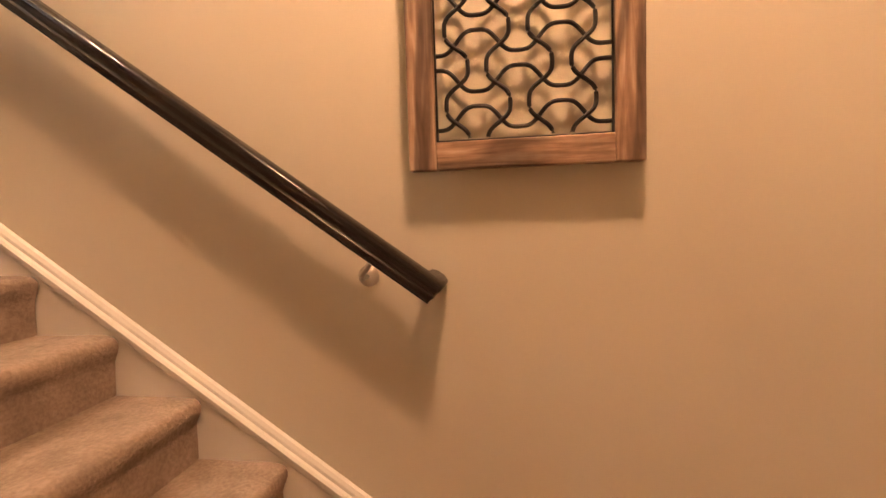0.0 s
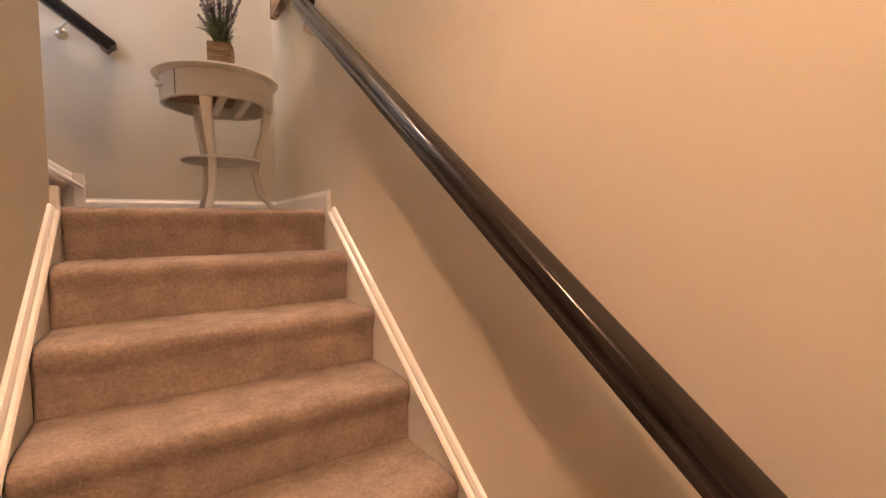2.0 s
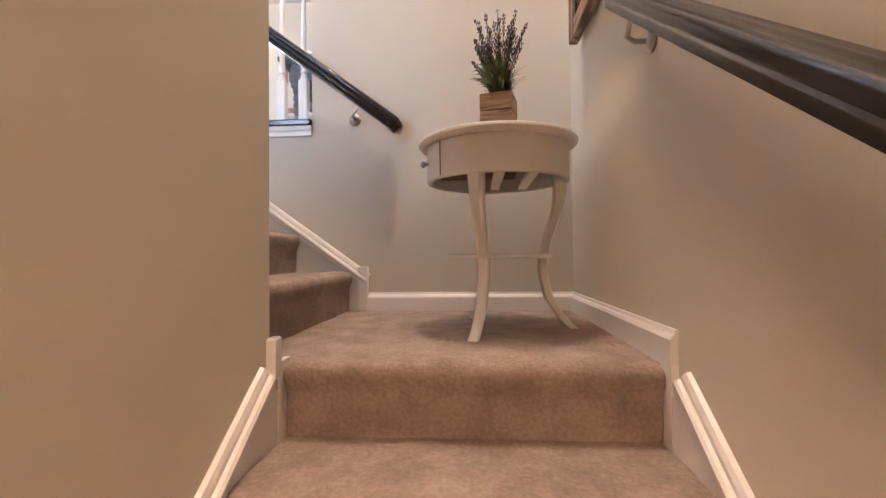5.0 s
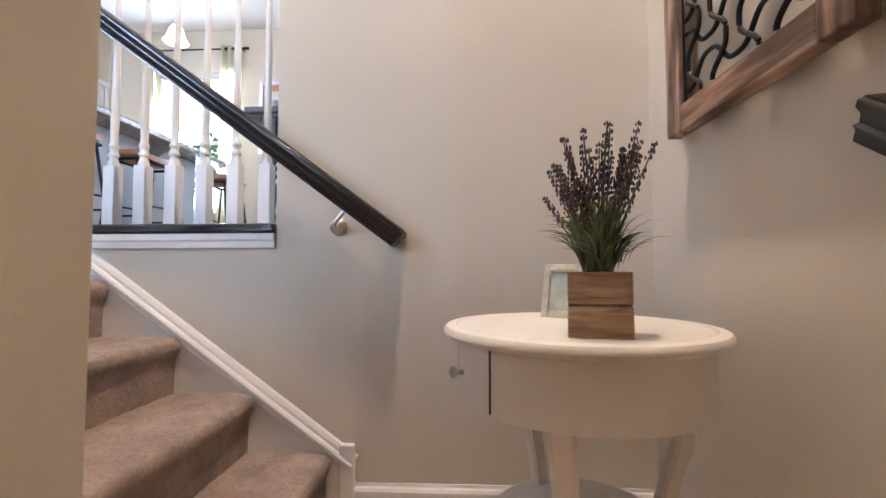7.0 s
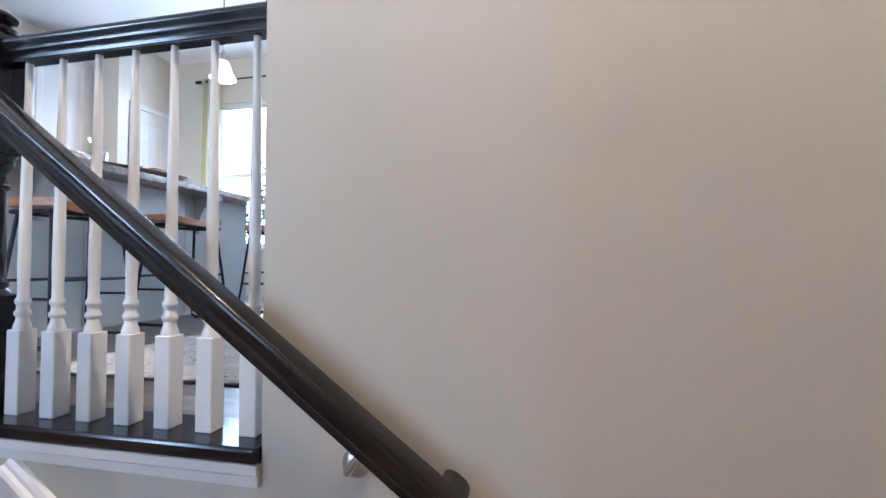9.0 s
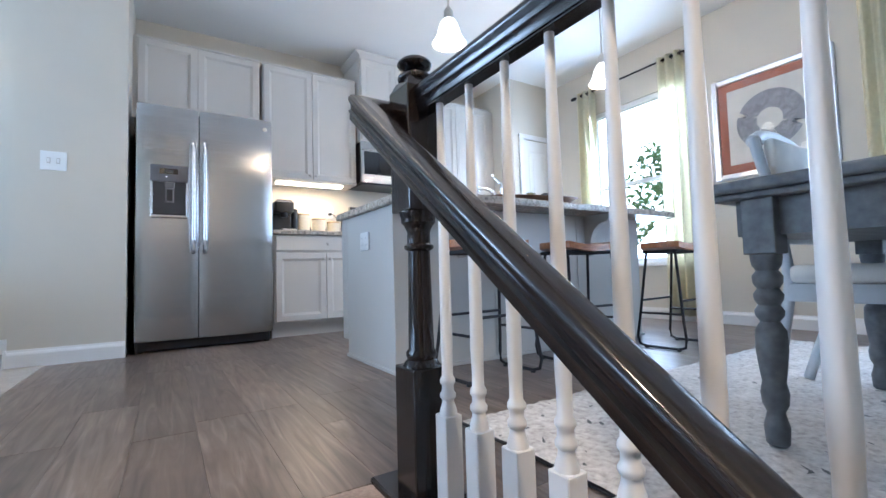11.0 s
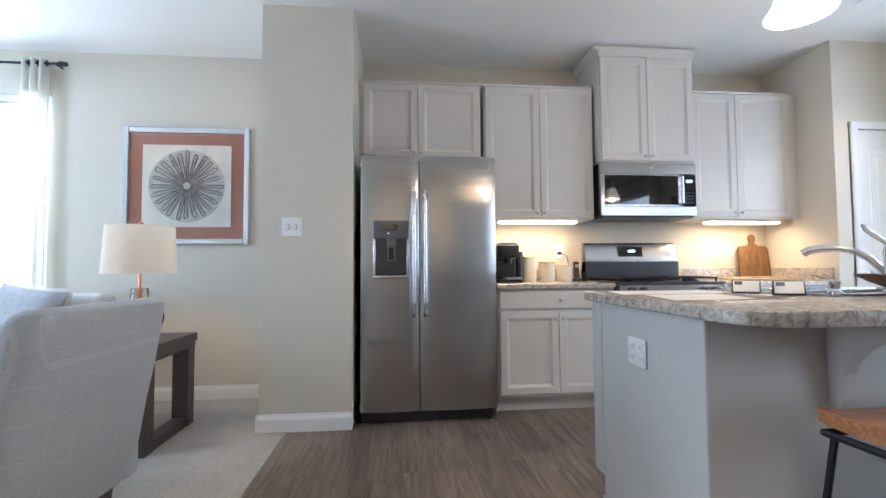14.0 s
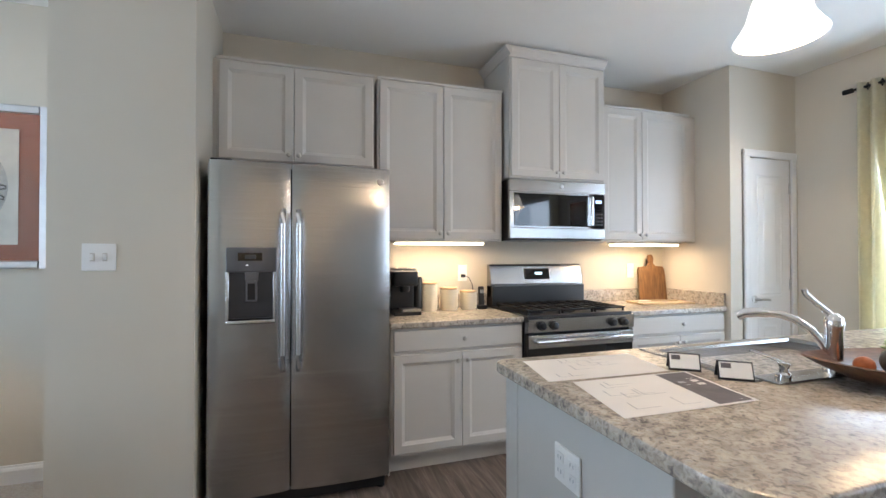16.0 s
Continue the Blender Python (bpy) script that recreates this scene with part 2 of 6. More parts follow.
# ---- shapes ----
def box(bm, x0, y0, z0, x1, y1, z1, bevel=0.0, seg=2):
    r = bmesh.ops.create_cube(bm, size=1, matrix=Matrix.LocRotScale(((x0 + x1) / 2, (y0 + y1) / 2, (z0 + z1) / 2), None, (x1 - x0, y1 - y0, z1 - z0)))
    if bevel:
        es = list({e for v in r["verts"] for e in v.link_edges})
        bmesh.ops.bevel(bm, geom=es, offset=bevel, segments=seg, affect="EDGES", profile=0.5)
    return bm


def boxbm(*a, **k):
    return box(bmesh.new(), *a, **k)


def lathe(profile, seg=24, bm=None, at=(0, 0, 0)):
    """Turned shape from (radius, height) pairs, closed at both ends."""
    bm = bm or bmesh.new()
    rings = []
    for r, z in profile:
        rings.append([bm.verts.new((at[0] + r * math.cos(2 * math.pi * i / seg), at[1] + r * math.sin(2 * math.pi * i / seg), at[2] + z)) for i in range(seg)])
    for a, b in zip(rings, rings[1:]):
        for i in range(seg):
            bm.faces.new((a[i], a[(i + 1) % seg], b[(i + 1) % seg], b[i]))
    bm.faces.new(rings[0][::-1]), bm.faces.new(rings[-1])
    return bm


def tube(points, r, seg=10, bm=None, closed=False):
    bm = bm or bmesh.new()
    pts = [Vector(p) for p in points]
    rings, n = [], len(points)
    up = Vector((0, 0, 1))
    for i, p in enumerate(pts):
        a = pts[(i - 1) % n] if closed or i else p
        b = pts[(i + 1) % n] if closed or i < n - 1 else p
        d = (b - a).normalized()
        ref = up if abs(d.dot(up)) < 0.95 else Vector((1, 0, 0))
        u = d.cross(ref).normalized()
        v = u.cross(d)
        rings.append([bm.verts.new(p + r * (math.cos(2 * math.pi * k / seg) * u + math.sin(2 * math.pi * k / seg) * v)) for k in range(seg)])
    pairs = list(zip(rings, rings[1:])) + ([(rings[-1], rings[0])] if closed else [])
    for a, b in pairs:
        for k in range(seg):
            bm.faces.new((a[k], a[(k + 1) % seg], b[(k + 1) % seg], b[k]))
    if not closed:
        bm.faces.new(rings[0][::-1]), bm.faces.new(rings[-1])
    bmesh.ops.recalc_face_normals(bm, faces=bm.faces)
    return bm


def sweep(profile, a, b, u, v, bm=None):
    """A straight moulding: the outline (in the directions u and v) drawn from a to b."""
    bm = bm or bmesh.new()
    a, b, u, v = Vector(a), Vector(b), Vector(u), Vector(v)
    r0 = [bm.verts.new(a + p * u + q * v) for p, q in profile]
    r1 = [bm.verts.new(b + p * u + q * v) for p, q in profile]
    n = len(profile)
    for i in range(n):
        bm.faces.new((r0[i], r0[(i + 1) % n], r1[(i + 1) % n], r1[i]))
    bm.faces.new(r0[::-1]), bm.faces.new(r1)
    bmesh.ops.recalc_face_normals(bm, faces=bm.faces)
    return bm


def part(name, bm, material, parent=None, label="", smooth=False):
    me = bpy.data.meshes.new(name)
    bm.normal_update()
    bm.to_mesh(me)
    bm.free()
    me.materials.append(material)
    if smooth:
        me.shade_smooth()
        me.set_sharp_from_angle(angle=radians(40))
    ob = new(name, me)
    ob.parent = parent
    if label:
        ob["label"] = label
    return ob


def thing(name, label, category, group="", kind="", at=(0, 0, 0), rz=0):
    ob = new(name)
    ob.empty_display_size = 0.1
    ob.matrix_basis = pose(*at, 0, 0, rz)
    return tagged(ob, label, category, group, kind)


def solid(name, bm, material, label="", category="", smooth=False):
    return tagged(part(name, bm, material, None, smooth=smooth), label, category, kind="structure")


# ---- setting: walls, floors, ceilings ----
CEILZ, LOWZ, LAND = 2.77, -2.275, -0.875
XE, XW, YN, YS = 4.19, -5.0, 4.72, -2.3


def wall(name, blocks, label="beige painted drywall"):
    bm = bmesh.new()
    for b in blocks:
        box(bm, *b)
    return solid(name, bm, WALL, label, "wall")


wall("wall_stair_east", [(0.53, -0.965, LOWZ, 0.64, 0.335, CEILZ), (0.53, 0.335, LOWZ, 0.64, 1.20, -0.05)])
wall("wall_stair_south", [(-4.0, -0.965, LOWZ - 0.1, 0.53, -0.845, CEILZ)])
wall("wall_stair_inner", [(-2.1, 0.05, LOWZ, -0.60, 0.17, CEILZ), (-0.60, 0.05, LOWZ, -0.48, 0.335, CEILZ), (-0.60, 0.335, LOWZ, -0.48, 1.20, -0.05)])
# north wall with the living-room window
wall("wall_north", [(-0.735, YN, 0, 3.467, YN + 0.12, CEILZ), (-2.58, YN, 0, -0.735, YN + 0.12, CEILZ), (-4.35, YN, 0, -2.58, YN + 0.12, 0.70),
                    (-4.35, YN, 2.42, -2.58, YN + 0.12, CEILZ), (XW, YN, 0, -4.35, YN + 0.12, CEILZ)])
wall("wall_column", [(-0.735, 3.945, 0, -0.15, YN, CEILZ)], "beige painted wall end beside the refrigerator")
wall("wall_pantry", [(3.467, 4.06, 0, 3.587, YN + 0.12, CEILZ), (3.587, 4.06, 2.13, XE, 4.16, CEILZ), (4.172, 4.06, 0, XE, 4.16, 2.13)])
wall("wall_east", [(XE, 3.50, 0, XE + 0.12, YN + 0.12, CEILZ), (XE, 2.42, 0, XE + 0.12, 3.50, 0.55), (XE, 2.42, 2.25, XE + 0.12, 3.50, CEILZ), (XE, 0.95, 0, XE + 0.12, 2.42, CEILZ),
                   (XE, -0.55, 0, XE + 0.12, 0.95, 0.55), (XE, -0.55, 2.25, XE + 0.12, 0.95, CEILZ), (XE, YS, 0, XE + 0.12, -0.55, CEILZ)])
wall("wall_south", [(0.64, YS - 0.12, 0, XE + 0.12, YS, CEILZ), (0.53, YS - 0.12, 0, 0.64, -0.965, CEILZ)])
wall("wall_west", [(XW - 0.12, 0.90, 0, XW, 1.40, CEILZ), (XW - 0.12, 1.40, 0, XW, 3.00, 0.65), (XW - 0.12, 1.40, 2.35, XW, 3.00, CEILZ), (XW - 0.12, 3.00, 0, XW, YN + 0.12, CEILZ)])
wall("wall_living_south", [(XW - 0.12, 0.90, -0.34, -2.1, 1.02, CEILZ), (-2.1, 0.17, -0.34, -1.98, 1.02, CEILZ)])
wall("wall_hall", [(-4.12, -0.965, LOWZ - 0.1, -4.0, 2.12, CEILZ), (-4.0, 2.0, LOWZ - 0.1, -1.98, 2.12, -0.28), (-2.1, 0.17, LOWZ - 0.1, -1.98, 2.0, -0.28)])
solid("ceiling", boxbm(XW - 0.12, YS - 0.12, CEILZ, XE + 0.12, YN + 0.12, CEILZ + 0.1), CEIL, "flat white ceiling", "ceiling")
bm = boxbm(-4.0, 0.90, -0.34, -2.1, 2.0, -0.28)
box(bm, -4.0, -0.845, 0.62, -2.15, 0.90, 0.70)
solid("ceiling_hall", bm, CEIL, "white ceiling over the lower hall", "ceiling")
solid("floor_hall", boxbm(-4.0, -0.845, LOWZ - 0.1, -1.98, 2.0, LOWZ), CARPET, "beige carpet of the lower hall", "floor")
# upper floor slabs round the stairwell
CARPX = -0.555
bm = boxbm(XW, 1.02, -0.25, -0.60, YN, -0.012)
box(bm, -1.98, 0.17, -0.25, -0.60, 1.02, -0.012)
box(bm, -0.60, 1.20, -0.25, 0.64, YN, -0.012)
box(bm, 0.64, YS, -0.25, XE, YN, -0.012)
solid("floor", bm, GROUT, "dark joints under the plank floor", "floor")
solid("floor_living_carpet", box(boxbm(XW, 1.02, -0.012, CARPX - 0.002, YN, 0.004), -1.98, 0.17, -0.012, -0.60, 1.02, 0.004), LRCARPET, "pale beige wall-to-wall carpet", "carpet")

# ---- stairs ----
RISE, RUN1, RUN2 = 0.175, 0.245, 0.2433


def stair_flight(name, steps, width0, width1, last_depth, label, place):
    """Carpeted treads with rolled noses, climbing along local +y."""
    root = thing(name, label, "stairs", kind="structure")
    for k, (y, z) in enumerate(steps):
        depth = last_depth if k == len(steps) - 1 else RUN1 + 0.03
        prof = [(0.020, -RISE), (0.019, -0.12), (0.018, -0.080), (0.014, -0.066), (0.007, -0.052), (0.001, -0.036), (0.001, -0.021), (0.007, -0.009), (0.019, -0.002), (0.038, 0.001), (0.08, 0.002), (0.14, 0.001), (depth, 0.0), (depth, -RISE)]
        bm = bmesh.new()
        n = 90
        rows = []
        for i in range(n + 1):
            x = width0 + (width1 - width0) * i / n
            edge = 0.006 if i in (0, n) else 0.0
            rows.append([bm.verts.new((x, y + p + edge + 0.004 * noise.noise((x * 6, k * 3.1, q * 9)), z + q - edge * (q > -0.03) + 0.003 * noise.noise((x * 5, p * 9, k * 7.7)) + 0.0022 * noise.noise((x * 110, q * 90, p * 60 + k))))  for p, q in prof])
        for a, b in zip(rows, rows[1:]):
            for j in range(len(prof)):
                bm.faces.new((a[j], b[j], b[(j + 1) % len(prof)], a[(j + 1) % len(prof)]))
        bm.faces.new(rows[0]), bm.faces.new(rows[-1][::-1])
        bmesh.ops.recalc_face_normals(bm, faces=bm.faces)
        part("step", bm, CARPET, root, smooth=True)
    root.matrix_basis = place
    return root


# lower flight climbs towards +x: local y is world x, local x is world -y
stair_flight("stairs_lower", [(-0.45 - RUN1 * k, LAND - RISE * k) for k in range(7, -1, -1)], -0.0365, 0.8315, 0.30,
                        "beige carpeted lower stair flight between white skirt boards", pose(0, 0, 0, 0, 0, -90))
stair_flight("stairs_upper", [(0.139 + RUN2 * k, LAND + RISE * (k + 1)) for k in range(5)], -0.4665, 0.5165, 0.168,
                        "beige carpeted upper stair flight", pose(0, 0, 0))
solid("landing", boxbm(-0.42, -0.845, LAND - 0.15, 0.53, 0.16, LAND, bevel=0.004, seg=1), CARPET, "beige carpeted stair landing", "landing")
bm = bmesh.new()
box(bm, -0.45, 0.30, LOWZ, 0.53, 0.33, -0.80)
solid("wall_under_stairs", bm, WALL, "plain wall under the stairs", "wall")

SKIRT = [(0, 0), (0.016, 0), (0.016, 0.034), (0.020, 0.038), (0.020, 0.046), (0.026, 0.051), (0.027, 0.060), (0.022, 0.066), (0.015, 0.069), (0.014, 0.078), (0.009, 0.088), (0, 0.092)]


def skirt(name, a, b, out, up, drop):
    """A stair skirt board: a plain board with a moulded top edge, from a to b along the slope."""
    bm = sweep(SKIRT, a, b, out, up)
    a, b, out = Vector(a), Vector(b), Vector(out)
    dz = Vector((0, 0, -drop))
    q = [a, b, b + dz, a + dz]
    v0, v1 = [bm.verts.new(p) for p in q], [bm.verts.new(p + 0.014 * out) for p in q]
    bm.faces.new(v0), bm.faces.new(v1[::-1])
    for i in range(4):
        bm.faces.new((v0[i], v1[i], v1[(i + 1) % 4], v0[(i + 1) % 4]))
    bmesh.ops.recalc_face_normals(bm, faces=bm.faces)
    return solid(name, bm, TRIM, "white moulded stair skirt board", "skirt board")


S1, S2 = RISE / RUN1, RISE / RUN2
za = LAND - 0.066
up1, up2 = (-0.58, 0, 0.81), (0, -0.58, 0.81)
skirt("trim_skirt_lower_south", (-0.47, -0.845, za), (-2.30, -0.845, za - 1.83 * S1), (0, 1, 0), up1, 0.32)
skirt("trim_skirt_lower_inner", (-0.47, 0.05, za), (-2.10, 0.05, za - 1.63 * S1), (0, -1, 0), up1, 0.32)
skirt("trim_skirt_upper_east", (0.53, 0.115, LAND + 0.089), (0.53, 1.02, LAND + 0.089 + 0.905 * S2), (-1, 0, 0), up2, 0.32)
skirt("trim_skirt_upper_west", (-0.48, 0.115, LAND + 0.089), (-0.48, 1.02, LAND + 0.089 + 0.905 * S2), (1, 0, 0), up2, 0.32)
BASE = [(0, 0), (0.016, 0), (0.016, 0.080), (0.011, 0.092), (0.007, 0.098), (0.005, 0.110), (0, 0.110)]


def baseboard(name, a, b, out, scale=1.0):
    return solid(name, sweep([(p, q * scale) for p, q in BASE], a, b, out, (0, 0, 1)), TRIM, "white baseboard with a moulded top", "baseboard")


baseboard("baseboard_landing_east", (0.53, -0.845, LAND), (0.53, 0.075, LAND), (-1, 0, 0), 0.75)
baseboard("baseboard_landing_south", (-0.47, -0.845, LAND), (0.53, -0.845, LAND), (0, 1, 0), 0.75)
for nm, ya, yb in (("trim_riser_end_south", -0.845, -0.829), ("trim_riser_end_inner", 0.034, 0.05)):
    solid(nm, boxbm(-0.472, ya, LAND - 0.34, -0.40, yb, LAND + 0.004), TRIM, "white skirt board beside the top riser", "trim")
solid("trim_skirt_post", boxbm(0.508, 0.072, LAND, 0.53, 0.118, LAND + 0.20, bevel=0.003, seg=1), TRIM, "white end block of the skirt board", "trim")
solid("trim_skirt_end", boxbm(-0.50, 0.028, LAND - 0.03, -0.462, 0.05, LAND + 0.065, bevel=0.004, seg=1), TRIM, "white end block of the skirt board", "trim")
baseboard("baseboard_living", (XW, YN, 0), (-0.735, YN, 0), (0, -1, 0))
baseboard("baseboard_column_front", (-0.750, 3.945, 0), (-0.15, 3.945, 0), (0, -1, 0))
baseboard("baseboard_column_side", (-0.735, 3.93, 0), (-0.735, YN, 0), (-1, 0, 0))
baseboard("baseboard_east", (XE, YS, 0), (XE, 4.06, 0), (-1, 0, 0))

# cap over the open side of the stairs, with its white trim
for nm, x0, x1 in (("trim_cap_east", 0.512, 0.665), ("trim_cap_west", -0.635, -0.372)):
    solid(nm, boxbm(x0, 0.337, -0.022, x1, 1.30, 0.010, bevel=0.007), DARKWOOD, "dark stained wooden cap board under the balusters", "trim")
solid("trim_cap_fascia_east", sweep([(0, 0), (0.010, 0), (0.010, 0.020), (0.016, 0.026), (0.016, 0.045), (0, 0.045)], (0.53, 0.337, -0.068), (0.53, 1.14, -0.068), (-1, 0, 0), (0, 0, 1)), TRIM, "white trim strip under the cap", "trim")


# ---- railings ----
def spindle():
    root = thing("baluster", "white turned wooden baluster with a square foot", "baluster", "balusters of the stair guard")
    part("foot", boxbm(-0.0205, -0.0205, 0, 0.0205, 0.0205, 0.205, bevel=0.002, seg=1), TRIM, root)
    s = [(0.0205, 0.205), (0.019, 0.215), (0.015, 0.226), (0.0135, 0.235), (0.018, 0.240), (0.0185, 0.247), (0.014, 0.253), (0.0135, 0.265), (0.0175, 0.270), (0.0175, 0.277), (0.013, 0.284),
         (0.0165, 0.31), (0.0185, 0.36), (0.0175, 0.48), (0.0145, 0.68), (0.012, 0.80), (0.0115, 0.885)]
    part("spindle", lathe([(r * (0.70 if z > 0.3 else 0.92), z) for r, z in s], 14), TRIM, root, smooth=True)
    return root


first = spindle()
first.matrix_basis = pose(0.585, 1.04, 0.010)
for k in range(1, 7):
    copy_thing(first, pose(0.585, 1.04 - 0.1075 * k, 0.010))
for k in range(7):
    copy_thing(first, pose(-0.425, 1.04 - 0.1075 * k, 0.010))


def newel_post(x, y, z=0.008):
    root = thing("newel_post", "dark stained turned newel post with a ball finial", "newel post", "newel posts of the stair", at=(x, y, z))
    part("lower_block", boxbm(-0.047, -0.047, 0, 0.047, 0.047, 0.29, bevel=0.004), DARKPOST, root)
    s = [(0.044, 0.29), (0.040, 0.298), (0.033, 0.305), (0.036, 0.312), (0.036, 0.32), (0.030, 0.328), (0.029, 0.40), (0.0265, 0.52), (0.026, 0.555), (0.034, 0.56), (0.035, 0.568), (0.028, 0.574), (0.027, 0.60), (0.034, 0.615),
         (0.041, 0.622), (0.041, 0.634), (0.044, 0.64), (0.044, 0.648)]
    part("turned_column", lathe(s, 24), DARKPOST, root, smooth=True)
    bm = boxbm(-0.047, -0.047, 0.648, 0.047, 0.047, 0.940, bevel=0.003)
    r = bmesh.ops.create_cube(bm, size=1, matrix=Matrix.LocRotScale((0, 0, 0.950), None, (0.093, 0.093, 0.024)))
    top = [v for v in r["verts"] if v.co.z > 0.950]
    bmesh.ops.scale(bm, vec=(0.74, 0.74, 1), verts=top)
    part("upper_block", bm, DARKPOST, root)
    s = [(0.034, 0.960), (0.0405, 0.965), (0.042, 0.970), (0.0405, 0.976), (0.033, 0.981), (0.027, 0.985), (0.025, 0.990), (0.033, 0.995), (0.0405, 1.000), (0.0425, 1.005), (0.040, 1.011), (0.031, 1.018), (0.016, 1.023), (0.004, 1.0245)]
    part("finial", lathe(s, 24), DARKPOST, root, smooth=True)
    return root


newel_post(0.588, 1.155)
newel_post(-0.425, 1.155, -0.030)
RAIL = [(p * 0.92, q * 0.86) for p, q in ((-0.020, -0.036), (0.020, -0.036), (0.022, -0.020), (0.026, -0.014), (0.022, -0.008), (0.024, 0.004), (0.030, 0.012), (0.031, 0.022), (0.026, 0.030), (0.012, 0.036), (-0.012, 0.036), (-0.026, 0.030), (-0.031, 0.022), (-0.030, 0.012), (-0.024, 0.004), (-0.022, -0.008), (-0.026, -0.014), (-0.022, -0.020))]
for x in (0.585, -0.425):
    root = thing("guard_rail", "dark stained moulded guard rail over white balusters", "handrail", "guard rails of the stair")
    part("rail", sweep(RAIL, (x, 0.337, 0.915), (x, 1.108, 0.915), (1, 0, 0), (0, 0, 1)), DARKWOOD, root, smooth=True)
    part("fillet_strip", boxbm(x - 0.016, 0.345, 0.879, x + 0.016, 1.107, 0.8845, bevel=0.001, seg=1), DARKWOOD, root, "thin strip between the balusters")
    part("wall_rosette", boxbm(x - 0.045, 0.336, 0.865, x + 0.045, 0.346, 0.965, bevel=0.004), DARKWOOD, root, "dark wall plate")


def handrail(name, a, b, out, wall_at, brackets, label, wood, reach=0.0):
    """A sloping rail on wall brackets; out points from the wall, both ends return towards it."""
    a, b, out = Vector(a), Vector(b), Vector(out)
    root = thing(name, label, "handrail")
    d = (b - a).normalized()
    up = d.cross(out) if d.cross(out).z > 0 else out.cross(d)
    a2, b2 = a + d * 0.0285, b - d * 0.0285
    bm = bmesh.new()
    rings = [[bm.verts.new(a2 - p * d + q * up - out * wall_at) for p, q in RAIL], [bm.verts.new(a2 + p * out - p * d + q * up) for p, q in RAIL],
             [bm.verts.new(b2 + p * out + p * d + q * up) for p, q in RAIL], [bm.verts.new(b2 + p * d + q * up - out * (reach or wall_at + (b - a).dot(out))) for p, q in RAIL]]
    for ra, rb in zip(rings, rings[1:]):
        for k in range(len(RAIL)):
            bm.faces.new((ra[k], ra[(k + 1) % len(RAIL)], rb[(k + 1) % len(RAIL)], rb[k]))
    bm.faces.new(rings[0][::-1]), bm.faces.new(rings[-1])
    bmesh.ops.recalc_face_normals(bm, faces=bm.faces)
    part("rail", bm, wood, root, "dark rail with mitred returns", True)
    for t in brackets:
        p = a.lerp(b, t)
        off = wall_at + (p - a).dot(out)
        br = part("bracket", tube([p - up * 0.034, p - up * 0.075, p - up * 0.085 - out * 0.02, p - up * 0.085 - out * (off - 0.006)], 0.007, 10), NICKEL, root, "satin nickel bracket", True)
        bm = lathe([(0.026, 0), (0.028, 0.004), (0.022, 0.012), (0.012, 0.018)], 20)
        bmesh.ops.transform(bm, matrix=Matrix.Translation(p - up * 0.085 - out * off) @ out.to_track_quat("Z", "Y").to_matrix().to_4x4(), verts=bm.verts)
        part("rosette", bm, NICKEL, br, smooth=True)
    return root


handrail("handrail", (-2.36, -0.760, -1.456), (-0.27, -0.784, 0.054), (0, 1, 0), 0.085, (0.07, 0.93), "dark stained wooden handrail on the lower flight's wall", DARKRAILX)
handrail("handrail", (0.470, -0.075, -0.050), (0.470, 1.225, 0.915), (-1, 0, 0), 0.06, (0.12,), "dark stained wooden handrail of the upper flight", DARKRAILY, 0.070)


# ---- kitchen cabinets ----
def knob(parent, x, y, z):
    bm = lathe([(0.006, 0), (0.005, 0.010), (0.012, 0.014), (0.015, 0.020), (0.013, 0.026), (0.005, 0.029)], 16)
    bmesh.ops.transform(bm, matrix=pose(x, y, z, 90), verts=bm.verts)
    return part("knob", bm, NICKEL, parent, "satin nickel knob", True)


def panel_door(bm, x0, z0, x1, z1, y, rail=0.052):
    """A framed door front facing -y: stiles and rails proud of a sunken panel with a sloped edge."""
    t = 0.020
    loops = []
    for inset, d in ((0.0, 0.0), (0.0, -t + 0.003), (0.003, -t), (rail - 0.004, -t), (rail, -t + 0.003), (rail + 0.016, -t + 0.012)):
        loops.append([bm.verts.new(p) for p in ((x0 + inset, y + d, z0 + inset), (x1 - inset, y + d, z0 + inset), (x1 - inset, y + d, z1 - inset), (x0 + inset, y + d, z1 - inset))])
    for a, b in zip(loops, loops[1:]):
        for k in range(4):
            bm.faces.new((a[k], a[(k + 1) % 4], b[(k + 1) % 4], b[k]))
    bm.faces.new(loops[-1]), bm.faces.new(loops[0][::-1])
    bmesh.ops.recalc_face_normals(bm, faces=bm.faces)
    return bm


